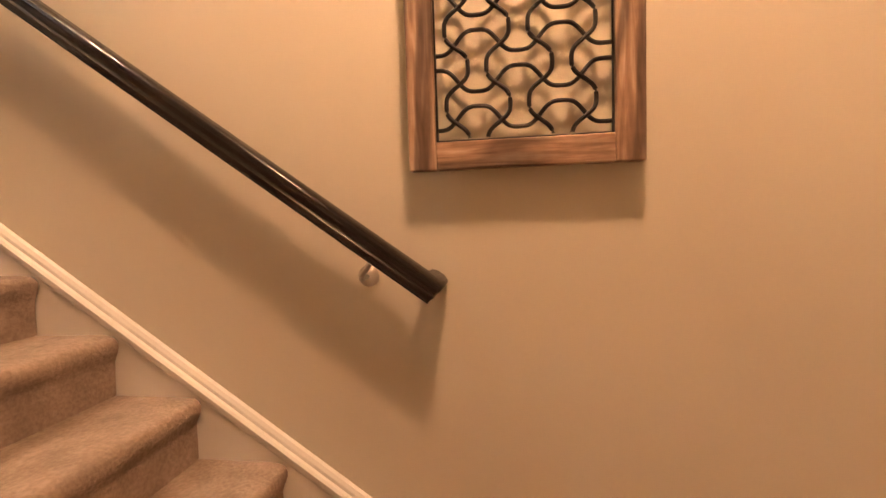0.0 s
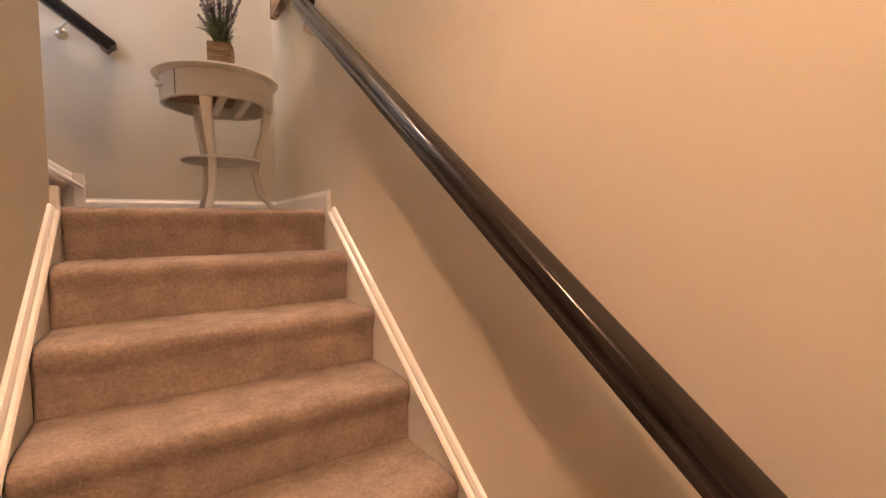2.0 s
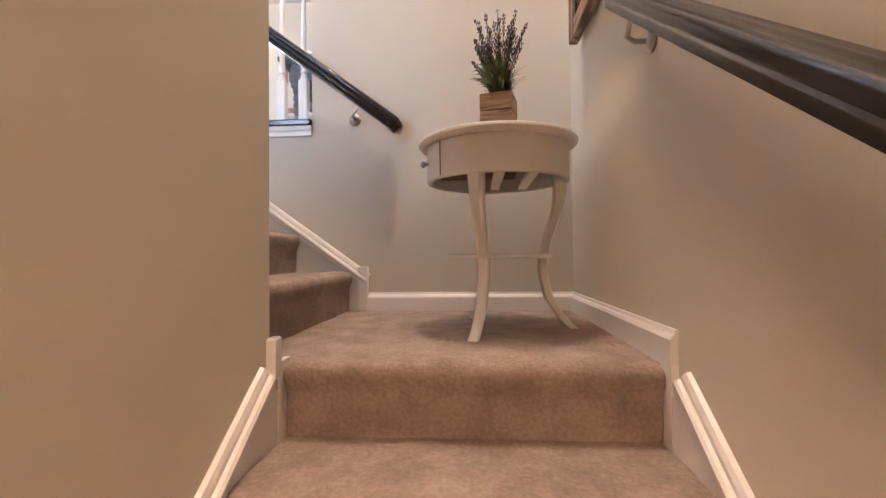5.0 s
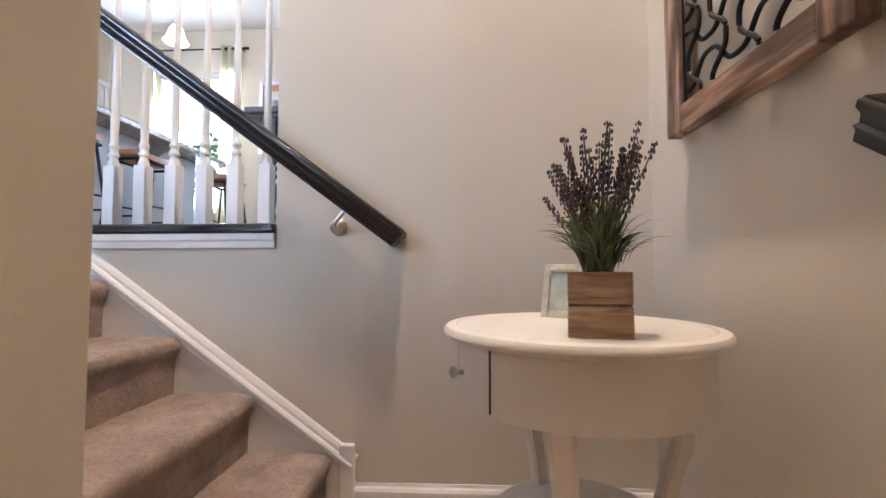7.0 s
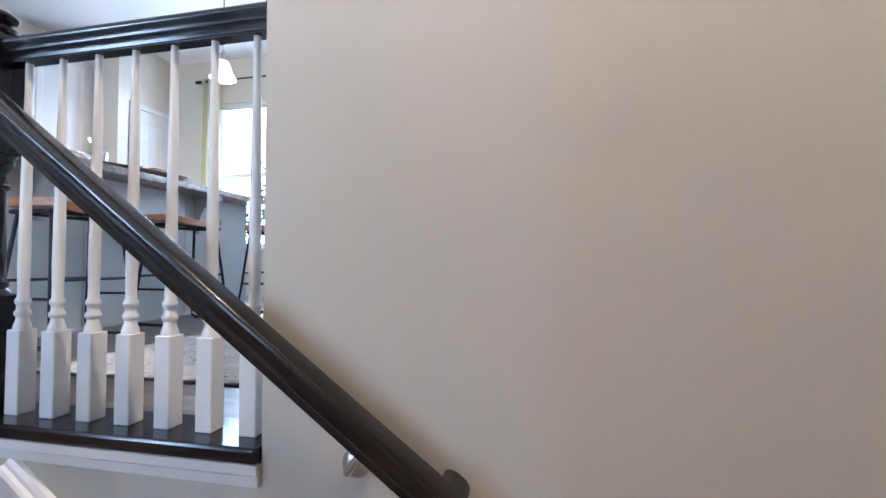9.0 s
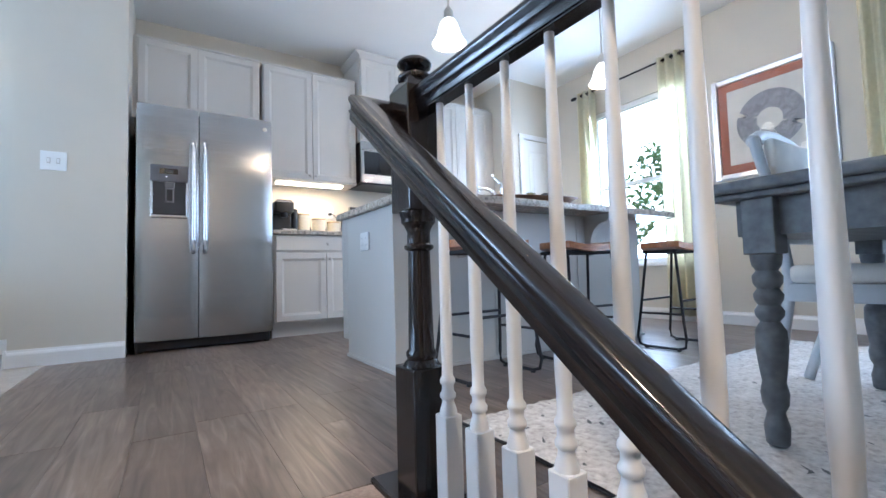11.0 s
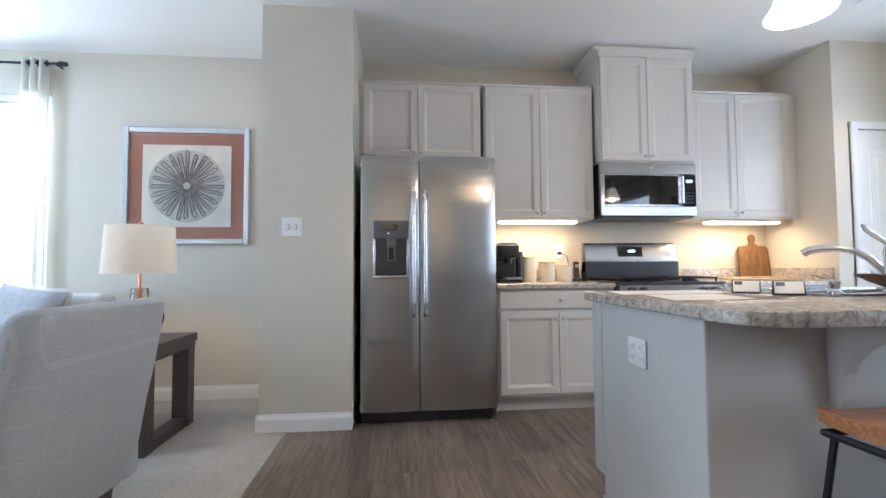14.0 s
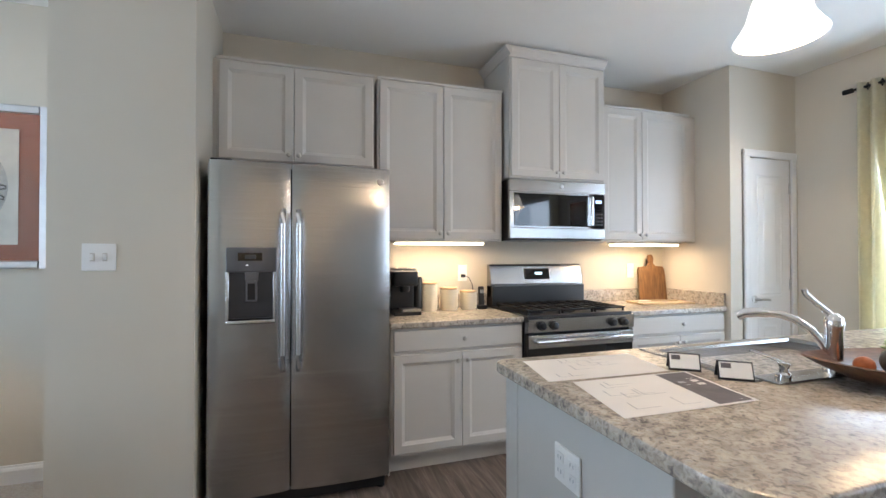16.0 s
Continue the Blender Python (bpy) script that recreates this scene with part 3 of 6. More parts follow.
def upper_cabinet(x0, x1, z0, z1, yf, split, label, crown=0.0, knob_z=0.05):
    root = thing("wall_cabinet", label, "cabinet", "kitchen wall cabinets")
    part("body", boxbm(x0, yf, z0, x1, YN, z1, bevel=0.002, seg=1), CABINET, root)
    for a, b, kx in ((x0 + 0.012, split - 0.002, split - 0.028), (split + 0.002, x1 - 0.012, split + 0.028)):
        d = part("door", panel_door(bmesh.new(), a, z0 + 0.012, b, z1 - 0.012, yf - 0.001), CABINET, root)
        knob(d, kx, yf - 0.021, z0 + knob_z)
    top = [(0, 0), (0.008, 0), (0.012, 0.010), (0.012, 0.016), (0, 0.016)] if not crown else [(0, 0), (0.010, 0), (0.014, 0.012), (0.030, 0.030), (0.044, 0.044), (0.046, crown), (0, crown)]
    part("crown_moulding", sweep(top, (x0 - 0.002, yf, z1 - 0.002), (x1 + 0.002, yf, z1 - 0.002), (0, -1, 0), (0, 0, 1)), CABINET, root)
    if crown:
        part("crown_moulding", sweep(top, (x0, yf - 0.044, z1 - 0.002), (x0, YN, z1 - 0.002), (-1, 0, 0), (0, 0, 1)), CABINET, root)
    return root


upper_cabinet(-0.128, 0.785, 1.86, 2.455, 4.37, 0.296, "pale grey two-door cabinet above the refrigerator")
upper_cabinet(0.805, 1.690, 1.405, 2.455, 4.37, 1.250, "tall pale grey two-door wall cabinet over the counter")
upper_cabinet(1.705, 2.490, 1.845, 2.69, 4.29, 2.095, "raised pale grey cabinet with crown above the microwave", 0.06)
upper_cabinet(2.515, 3.395, 1.415, 2.455, 4.37, 2.900, "pale grey two-door wall cabinet beside the pantry wall")
solid("trim_cabinet_filler", boxbm(3.395, 4.375, 1.415, 3.467, 4.39, 2.455), CABINET, "pale grey filler strip", "trim")
solid("trim_filler_left", boxbm(-0.15, 4.375, 1.80, -0.128, 4.39, 2.455), CABINET, "pale grey filler strip", "trim")


def base_cabinet(x0, x1, split, label):
    yf = 4.12
    root = thing("base_cabinet", label, "cabinet", "kitchen base cabinets")
    part("body", boxbm(x0, yf, 0.11, x1, YN, 0.872), CABINET, root)
    part("toe_kick", boxbm(x0, yf + 0.07, 0.0, x1, yf + 0.09, 0.11), CABINET, root)
    dr = part("drawer_front", box(bmesh.new(), x0 + 0.015, yf - 0.020, 0.735, x1 - 0.015, yf - 0.001, 0.860, bevel=0.005), CABINET, root)
    knob(dr, (x0 + x1) / 2 + 0.02, yf - 0.020, 0.798)
    for a, b, kx in ((x0 + 0.015, split - 0.002, split - 0.03), (split + 0.002, x1 - 0.015, split + 0.03)):
        d = part("door", panel_door(bmesh.new(), a, 0.135, b, 0.715, yf - 0.001), CABINET, root)
        knob(d, kx, yf - 0.021, 0.665)
    return root


base_cabinet(0.845, 1.715, 1.288, "pale grey base cabinet with drawer and two doors")
base_cabinet(2.555, 3.467, 3.010, "pale grey base cabinet with a drawer beside the pantry wall")
for x0, x1 in ((0.835, 1.712), (2.558, 3.467)):
    root = thing("worktop", "speckled grey-beige laminate worktop with a low backsplash", "worktop", "kitchen worktops")
    part("slab", boxbm(x0, 4.085, 0.874, x1, YN, 0.912, bevel=0.008), GRANITE, root)
    part("backsplash", boxbm(x0, YN - 0.022, 0.912, x1, YN, 1.012, bevel=0.004), GRANITE, root)
    if x1 > 3:
        part("backsplash", boxbm(x1 - 0.022, 4.10, 0.912, x1, YN - 0.022, 1.012, bevel=0.004), GRANITE, root)
    else:
        part("end_panel", boxbm(x0 - 0.0, 4.14, 0.0, x0 + 0.008, YN, 0.872), CABINET, root)

STRIP = glow("warm_strip", (1.0, 0.80, 0.52), 14.0)
for x0 in (0.93, 2.68):
    root = thing("under_cabinet_light", "lit warm white strip light under the wall cabinet", "light", "strip lights")
    part("housing", boxbm(x0, 4.40, 1.392, x0 + 0.64, 4.49, 1.404), PLASTIC, root)
    part("diffuser", boxbm(x0 + 0.01, 4.395, 1.380, x0 + 0.63, 4.485, 1.392, bevel=0.004), STRIP, root, "glowing warm diffuser")


# ---- appliances ----
def refrigerator():
    root = thing("refrigerator", "stainless side-by-side refrigerator with ice and water dispenser", "refrigerator")
    part("cabinet_body", boxbm(-0.105, 4.060, 0.02, 0.800, 4.68, 1.775, bevel=0.004), BLACK, root, "black cabinet side")
    part("base_grille", boxbm(-0.09, 4.030, 0.012, 0.79, 4.060, 0.075, bevel=0.004), BLACK, root)
    for x in (-0.08, 0.775):
        part("foot", lathe([(0.022, 0), (0.022, 0.02)], 14, at=(x, 4.06, 0)), BLACK, root)
    for nm, x0, x1 in (("freezer_door", -0.103, 0.2855), ("fridge_door", 0.2925, 0.812)):
        bm = bmesh.new()
        n = 12
        pts = []
        for i in range(n + 1):
            u = i / n
            x = x0 + (x1 - x0) * u
            bow = 0.012 * (1 - (2 * u - 1) ** 2)
            pts.append((x, 3.990 - bow if 0 < i < n else 3.998))
        ring = pts + [(x1, 4.056), (x0, 4.056)]
        lo = [bm.verts.new((x, y, 0.085)) for x, y in ring]
        hi = [bm.verts.new((x, y, 1.790)) for x, y in ring]
        for i in range(len(ring)):
            bm.faces.new((lo[i], lo[(i + 1) % len(ring)], hi[(i + 1) % len(ring)], hi[i]))
        bm.faces.new(lo[::-1]), bm.faces.new(hi)
        bmesh.ops.recalc_face_normals(bm, faces=bm.faces)
        d = part(nm, bm, STEEL, root, "brushed stainless door", True)
        hx = 0.252 if x0 < 0 else 0.326
        h = tube([(hx, 3.985, 0.712), (hx, 3.945, 0.732), (hx, 3.930, 0.80), (hx, 3.925, 1.13), (hx, 3.930, 1.47), (hx, 3.945, 1.522), (hx, 3.985, 1.542)], 0.0135, 12)
        part("handle", h, BARSTEEL, d, "satin steel bar handle", True)
        if x0 < 0:
            grey = mat("dispenser_grey", (0.13, 0.13, 0.14), 0.35, 0.3)
            bright = mat("dispenser_rim", (0.62, 0.62, 0.63), 0.2, 0.95)
            part("dispenser_panel", boxbm(-0.018, 3.962, 1.224, 0.218, 3.984, 1.350, bevel=0.009, seg=3), grey, d, "grey dispenser control panel", True)
            part("dispenser_recess", boxbm(-0.004, 3.978, 0.985, 0.204, 3.984, 1.226), mat("recess_grey", (0.045, 0.045, 0.05), 0.4, 0.2), d, "dark dispenser recess")
            for a, b in ((-0.018, -0.002), (0.202, 0.218)):
                part("dispenser_rim", boxbm(a, 3.960, 0.966, b, 3.984, 1.226, bevel=0.005, seg=3), bright, d, "bright metal rim", True)
            part("dispenser_rim", boxbm(-0.016, 3.957, 0.962, 0.216, 3.984, 0.984, bevel=0.006, seg=3), bright, d, "bright metal rim", True)
            part("dispenser_display", boxbm(0.038, 3.959, 1.282, 0.152, 3.964, 1.322), BLACKGLASS, d, "dark display")
            part("display_digits", boxbm(0.070, 3.9575, 1.292, 0.122, 3.960, 1.312), mat("display_grey", (0.05, 0.055, 0.06), 0.3), d)
            part("indicator_light", boxbm(0.078, 3.9595, 1.258, 0.083, 3.9625, 1.263), glow("indicator_white", (0.9, 0.95, 1.0), 4.0), d, "small lit indicator")
            part("dispenser_chute", boxbm(0.070, 3.964, 1.180, 0.132, 3.980, 1.226, bevel=0.006), grey, d)
            pd = part("dispenser_paddle", boxbm(0.074, 3.962, 1.075, 0.128, 3.970, 1.182, bevel=0.005), grey, d, "grey paddle")
            part("paddle_inset", boxbm(0.083, 3.959, 1.085, 0.119, 3.963, 1.168, bevel=0.003), BLACK, pd)
            part("drip_tray", boxbm(0.0, 3.958, 0.984, 0.200, 3.980, 0.992), BLACK, d)
        else:
            bm = lathe([(0.018, 0), (0.018, 0.004), (0.015, 0.006)], 24)
            bmesh.ops.transform(bm, matrix=pose(0.757, 3.987, 1.715, 90), verts=bm.verts)
            part("badge", bm, NICKEL, d, "round metal badge", True)
    part("hinge_cover", boxbm(-0.10, 4.02, 1.790, 0.0, 4.10, 1.805, bevel=0.004), BLACK, root)
    return root


refrigerator()


def microwave():
    root = thing("microwave", "stainless over-the-range microwave with a dark glass window", "microwave")
    x0, x1, z0, z1, y = 1.705, 2.492, 1.425, 1.840, 4.29
    part("body", boxbm(x0, y + 0.02, z0, x1, YN, z1 - 0.004), BLACK, root, "black case")
    part("vent_grille", boxbm(x0 + 0.02, y + 0.01, z0 - 0.012, x1 - 0.02, YN - 0.1, z0), BLACK, root)
    part("top_band", boxbm(x0, y - 0.012, z1 - 0.085, x1, y + 0.02, z1, bevel=0.004), STEEL, root)
    part("bottom_band", boxbm(x0, y - 0.012, z0, x1, y + 0.02, z0 + 0.075, bevel=0.004), STEEL, root)
    d = part("door", boxbm(x0, y - 0.010, z0 + 0.075, x1 - 0.12, y + 0.02, z1 - 0.085, bevel=0.003), STEEL, root)
    part("window", boxbm(x0 + 0.035, y - 0.014, z0 + 0.088, x1 - 0.155, y - 0.010, z1 - 0.098), BLACKGLASS, d, "dark glass window")
    part("handle", tube([(x1 - 0.135, y - 0.01, z0 + 0.09), (x1 - 0.135, y - 0.042, z0 + 0.10), (x1 - 0.135, y - 0.042, z1 - 0.11), (x1 - 0.135, y - 0.01, z1 - 0.10)], 0.011, 10), CHROME, d, smooth=True)
    c = part("control_panel", boxbm(x1 - 0.118, y - 0.012, z0 + 0.078, x1 - 0.004, y + 0.02, z1 - 0.088, bevel=0.002), BLACKGLASS, root, "black control panel")
    part("clock_display", boxbm(x1 - 0.085, y - 0.0145, z1 - 0.150, x1 - 0.035, y - 0.012, z1 - 0.130), glow("display_blue", (0.45, 0.6, 1.0), 2.5), c, "lit blue clock digits")
    for i in range(4):
        for j in range(3):
            part("button", boxbm(x1 - 0.098 + j * 0.028, y - 0.0135, z0 + 0.10 + i * 0.026, x1 - 0.080 + j * 0.028, y - 0.012, z0 + 0.112 + i * 0.026), BLACK, c)
    bm = lathe([(0.016, 0), (0.016, 0.004), (0.013, 0.005)], 24)
    bmesh.ops.transform(bm, matrix=pose((x0 + x1) / 2 + 0.02, y - 0.012, z1 - 0.04, 90), verts=bm.verts)
    part("badge", bm, NICKEL, root, smooth=True)


microwave()


def gas_range():
    root = thing("gas_range", "stainless gas range with black grates and a digital clock", "range")
    x0, x1 = 1.722, 2.548
    part("body", boxbm(x0, 4.10, 0.02, x1, YN - 0.01, 0.900), BLACK, root, "black oven body")
    part("cooktop", boxbm(x0, 4.07, 0.895, x1, YN - 0.09, 0.918, bevel=0.006), BLACK, root, "black enamel cooktop")
    c = part("control_front", sweep([(0, 0), (0.045, 0.010), (0.050, 0.095), (0, 0.105)], (x0, 4.10, 0.800), (x1, 4.10, 0.800), (0, -1, 0), (0, 0, 1)), STEEL, root, "stainless control strip")
    for x in (1.815, 1.905, 2.365, 2.455):
        bm = lathe([(0.030, 0), (0.030, 0.008), (0.024, 0.012), (0.022, 0.034), (0.016, 0.038)], 20)
        bmesh.ops.transform(bm, matrix=pose(x, 4.053, 0.852, 90), verts=bm.verts)
        part("burner_knob", bm, BLACK, c, "black burner knob", True)
    d = part("oven_door", boxbm(x0 + 0.004, 4.060, 0.19, x1 - 0.004, 4.098, 0.795, bevel=0.004), BLACKGLASS, root, "black glass oven door")
    part("door_trim", boxbm(x0 + 0.004, 4.052, 0.705, x1 - 0.004, 4.062, 0.790, bevel=0.003), STEEL, d)
    part("door_handle", tube([(x0 + 0.05, 4.06, 0.755), (x0 + 0.05, 4.015, 0.755), (x1 - 0.05, 4.015, 0.755), (x1 - 0.05, 4.06, 0.755)], 0.014, 12), CHROME, d, smooth=True)
    part("storage_drawer", boxbm(x0 + 0.004, 4.065, 0.045, x1 - 0.004, 4.098, 0.18, bevel=0.004), STEEL, root)
    b = part("backguard", sweep([(0, 0), (0.075, 0), (0.085, 0.10), (0.050, 0.235), (0.035, 0.250), (0, 0.250)], (x0 + 0.005, YN - 0.005, 0.985), (x1 - 0.005, YN - 0.005, 0.985), (0, -1, 0), (0, 0, 1)), STEEL, root, "stainless backguard")
    part("backguard_base", boxbm(x0 + 0.005, YN - 0.11, 0.90, x1 - 0.005, YN - 0.005, 1.07), BLACK, root)
    bm = boxbm(2.02, YN - 0.082, 1.115, 2.24, YN - 0.058, 1.200, bevel=0.004)
    bmesh.ops.rotate(bm, cent=(2.13, YN - 0.07, 1.157), matrix=Matrix.Rotation(radians(-14), 3, "X"), verts=bm.verts)
    k = part("clock_panel", bm, BLACKGLASS, b)
    part("clock_digits", boxbm(2.105, YN - 0.090, 1.155, 2.165, YN - 0.086, 1.172), glow("clock_white", (0.7, 0.9, 1.0), 3.0), k, "lit clock digits")
    for gx in (x0 + 0.02, x0 + 0.278, x0 + 0.536):
        bm = bmesh.new()
        w = 0.250
        for yy in (4.10, 4.33, 4.56):
            tube([(gx, yy, 0.945), (gx + w, yy, 0.945)], 0.007, 6, bm)
        for k2 in range(4):
            xx = gx + 0.008 + k2 * (w - 0.016) / 3
            tube([(xx, 4.10, 0.945), (xx, 4.56, 0.945)], 0.007, 6, bm)
        for xx in (gx + 0.008, gx + w - 0.008):
            for yy in (4.105, 4.555):
                tube([(xx, yy, 0.916), (xx, yy, 0.945)], 0.008, 6, bm)
        part("grate", bm, IRON, root, "cast iron grate", True)
        for yy in (4.215, 4.445):
            part("burner_cap", lathe([(0.05, 0.916), (0.05, 0.924), (0.035, 0.926), (0.035, 0.934), (0.0, 0.935)], 20, at=(gx + w / 2, yy, 0)), IRON, root, smooth=True)


gas_range()


# ---- island ----
def island():
    root = thing("kitchen_island", "pale grey kitchen island with painted panels", "island")
    part("body", boxbm(1.066, 2.275, 0.0, 3.13, 2.955, 0.872, bevel=0.003, seg=1), ISLAND, root)
    part("cabinet_side", boxbm(1.066, 2.957, 0.105, 3.13, 3.045, 0.872), ISLAND, root)
    part("shoe_moulding", boxbm(1.054, 2.263, 0.0, 3.142, 2.277, 0.020, bevel=0.004), ISLAND, root)
    part("shoe_moulding", boxbm(1.054, 2.277, 0.0, 1.068, 2.955, 0.020, bevel=0.004), ISLAND, root)
    part("corner_trim", boxbm(1.060, 2.269, 0.020, 1.072, 2.285, 0.872, bevel=0.003, seg=1), ISLAND, root)
    for x in (1.72, 2.44):
        part("panel_seam", boxbm(x, 2.270, 0.02, x + 0.012, 2.276, 0.872), ISLAND, root)
    for x in (1.48, 2.55):
        prof = [(0, 0)] + [(0.20, 0.0), (0.20, -0.035)] + [(0.045 + 0.14 * (1 - math.sin(a)), -0.05 - 0.15 * (1 - math.cos(a))) for a in [radians(d) for d in (0, 15, 30, 45, 60, 75, 90)]] + [(0.042, -0.24), (0.035, -0.27), (0, -0.28)]
        part("corbel", sweep(prof, (x - 0.022, 2.274, 0.872), (x + 0.022, 2.274, 0.872), (0, -1, 0), (0, 0, 1)), ISLAND, root, "curved corbel bracket")
    o = part("outlet_plate", boxbm(1.056, 2.583, 0.652, 1.064, 2.705, 0.758, bevel=0.003), PLASTIC, root, "white double outlet plate")
    for y0 in (2.614, 2.674):
        for z in (0.685, 0.725):
            part("socket", boxbm(1.0535, y0 - 0.018, z - 0.014, 1.056, y0 + 0.018, z + 0.014, bevel=0.001, seg=1), PLASTIC, o)
            for y in (y0 - 0.007, y0 + 0.007):
                part("slot", boxbm(1.0525, y - 0.0012, z - 0.005, 1.0536, y + 0.0012, z + 0.005), GREYFAB, o)


island()


def rounded_slab(x0, y0, x1, y1, z0, z1, radii, hole=None):
    """A worktop with its own radius at each corner, with a rolled top edge."""
    bm = bmesh.new()
    pts = []
    for (cx, cy, sx, sy, r, a0) in ((x0, y0, 1, 1, radii[0], 180), (x1, y0, -1, 1, radii[1], 270), (x1, y1, -1, -1, radii[2], 0), (x0, y1, 1, -1, radii[3], 90)):
        for k in range(9):
            a = radians(a0 + 90 * k / 8)
            pts.append((cx + sx * r + r * math.cos(a), cy + sy * r + r * math.sin(a)))
    mx, my = (x0 + x1) / 2, (y0 + y1) / 2

    def ring(inset, z):
        out = []
        for p, q in pts:
            d = Vector((mx - p, my - q)).normalized()
            out.append(bm.verts.new((p + d.x * inset, q + d.y * inset, z)))
        return out
    rings = [ring(0.004, z0), ring(0.0, z0 + 0.004), ring(0.0, z1 - 0.010), ring(0.003, z1 - 0.003), ring(0.010, z1)]
    n = len(pts)
    for a, b in zip(rings, rings[1:]):
        for i in range(n):
            bm.faces.new((a[i], a[(i + 1) % n], b[(i + 1) % n], b[i]))
    bm.faces.new(rings[0][::-1])
    if hole:
        hx0, hy0, hx1, hy1 = hole
        h = [bm.verts.new((p, q, z1)) for p, q in ((hx0, hy0), (hx1, hy0), (hx1, hy1), (hx0, hy1))]
        es = []
        top = rings[-1]
        for loop in (top, h):
            for i in range(len(loop)):
                e = bm.edges.get((loop[i], loop[(i + 1) % len(loop)])) or bm.edges.new((loop[i], loop[(i + 1) % len(loop)]))
                es.append(e)
        bmesh.ops.triangle_fill(bm, edges=es, use_beauty=True)
    else:
        bm.faces.new(rings[-1])
    bmesh.ops.recalc_face_normals(bm, faces=bm.faces)
    return bm


SINK = (1.72, 2.60, 2.52, 3.02)
top = thing("island_worktop", "speckled grey-beige laminate island worktop with rounded corners", "worktop")
part("slab", rounded_slab(1.035, 2.055, 3.36, 3.085, 0.873, 0.914, (0.13, 0.13, 0.03, 0.03), SINK), GRANITE, top, smooth=True)


def sink():
    root = thing("sink", "stainless drop-in kitchen sink with a wide rim", "sink")
    x0, y0, x1, y1 = SINK
    bm = bmesh.new()
    loops = []
    for inset, z in ((-0.035, 0.914), (-0.032, 0.919), (0.006, 0.920), (0.016, 0.910), (0.022, 0.76), (0.05, 0.74)):
        loops.append([bm.verts.new(p) for p in ((x0 + inset, y0 + inset, z), (x1 - inset, y0 + inset, z), (x1 - inset, y1 - inset, z), (x0 + inset, y1 - inset, z))])
    for a, b in zip(loops, loops[1:]):
        for i in range(4):
            bm.faces.new((a[i], a[(i + 1) % 4], b[(i + 1) % 4], b[i]))
    bm.faces.new(loops[-1])
    part("basin", bm, STEEL, root)
    part("faucet_deck", boxbm(1.72, 2.51, 0.915, 2.52, 2.60, 0.922, bevel=0.003), STEEL, root)
    part("drain", lathe([(0.045, 0.741), (0.045, 0.744), (0.02, 0.745)], 20, at=(2.12, 2.82, 0)), CHROME, root)


sink()


def faucet():
    root = thing("faucet", "chrome pull-out kitchen faucet with a lever handle", "faucet", at=(2.06, 2.565, 0.921))
    part("base_ring", lathe([(0.034, 0), (0.034, 0.006), (0.026, 0.012)], 24), CHROME, root, smooth=True)
    part("column", lathe([(0.026, 0.010), (0.025, 0.135), (0.028, 0.150), (0.028, 0.165), (0.025, 0.178), (0.014, 0.190), (0.005, 0.193)], 24), CHROME, root, smooth=True)
    arc = [(0, 0, 0.035), (-0.018, 0.028, 0.092), (-0.034, 0.053, 0.132), (-0.056, 0.086, 0.163), (-0.080, 0.122, 0.177), (-0.102, 0.156, 0.180)]
    sp = part("spout", tube(arc, 0.0135, 14), CHROME, root, smooth=True)
    part("spray_head", tube([(-0.098, 0.150, 0.180), (-0.116, 0.177, 0.180), (-0.136, 0.208, 0.174), (-0.150, 0.229, 0.160)], 0.0175, 14), CHROME, sp, smooth=True)
    part("lever", tube([(0, 0, 0.180), (-0.012, 0.018, 0.200), (-0.028, 0.042, 0.228), (-0.040, 0.060, 0.252), (-0.043, 0.065, 0.272)], 0.0095, 12), CHROME, root, smooth=True)


faucet()
soap = thing("soap_dispenser", "chrome soap dispenser pump on the worktop", "soap dispenser", at=(1.80, 2.555, 0.922))
part("collar", lathe([(0.022, 0), (0.022, 0.012), (0.014, 0.018), (0.014, 0.032), (0.017, 0.036), (0.017, 0.048), (0.006, 0.052)], 20), CHROME, soap, smooth=True)
part("nozzle", tube([(0, 0, 0.048), (-0.03, 0.03, 0.064), (-0.065, 0.06, 0.078)], 0.005, 10), CHROME, soap, smooth=True)


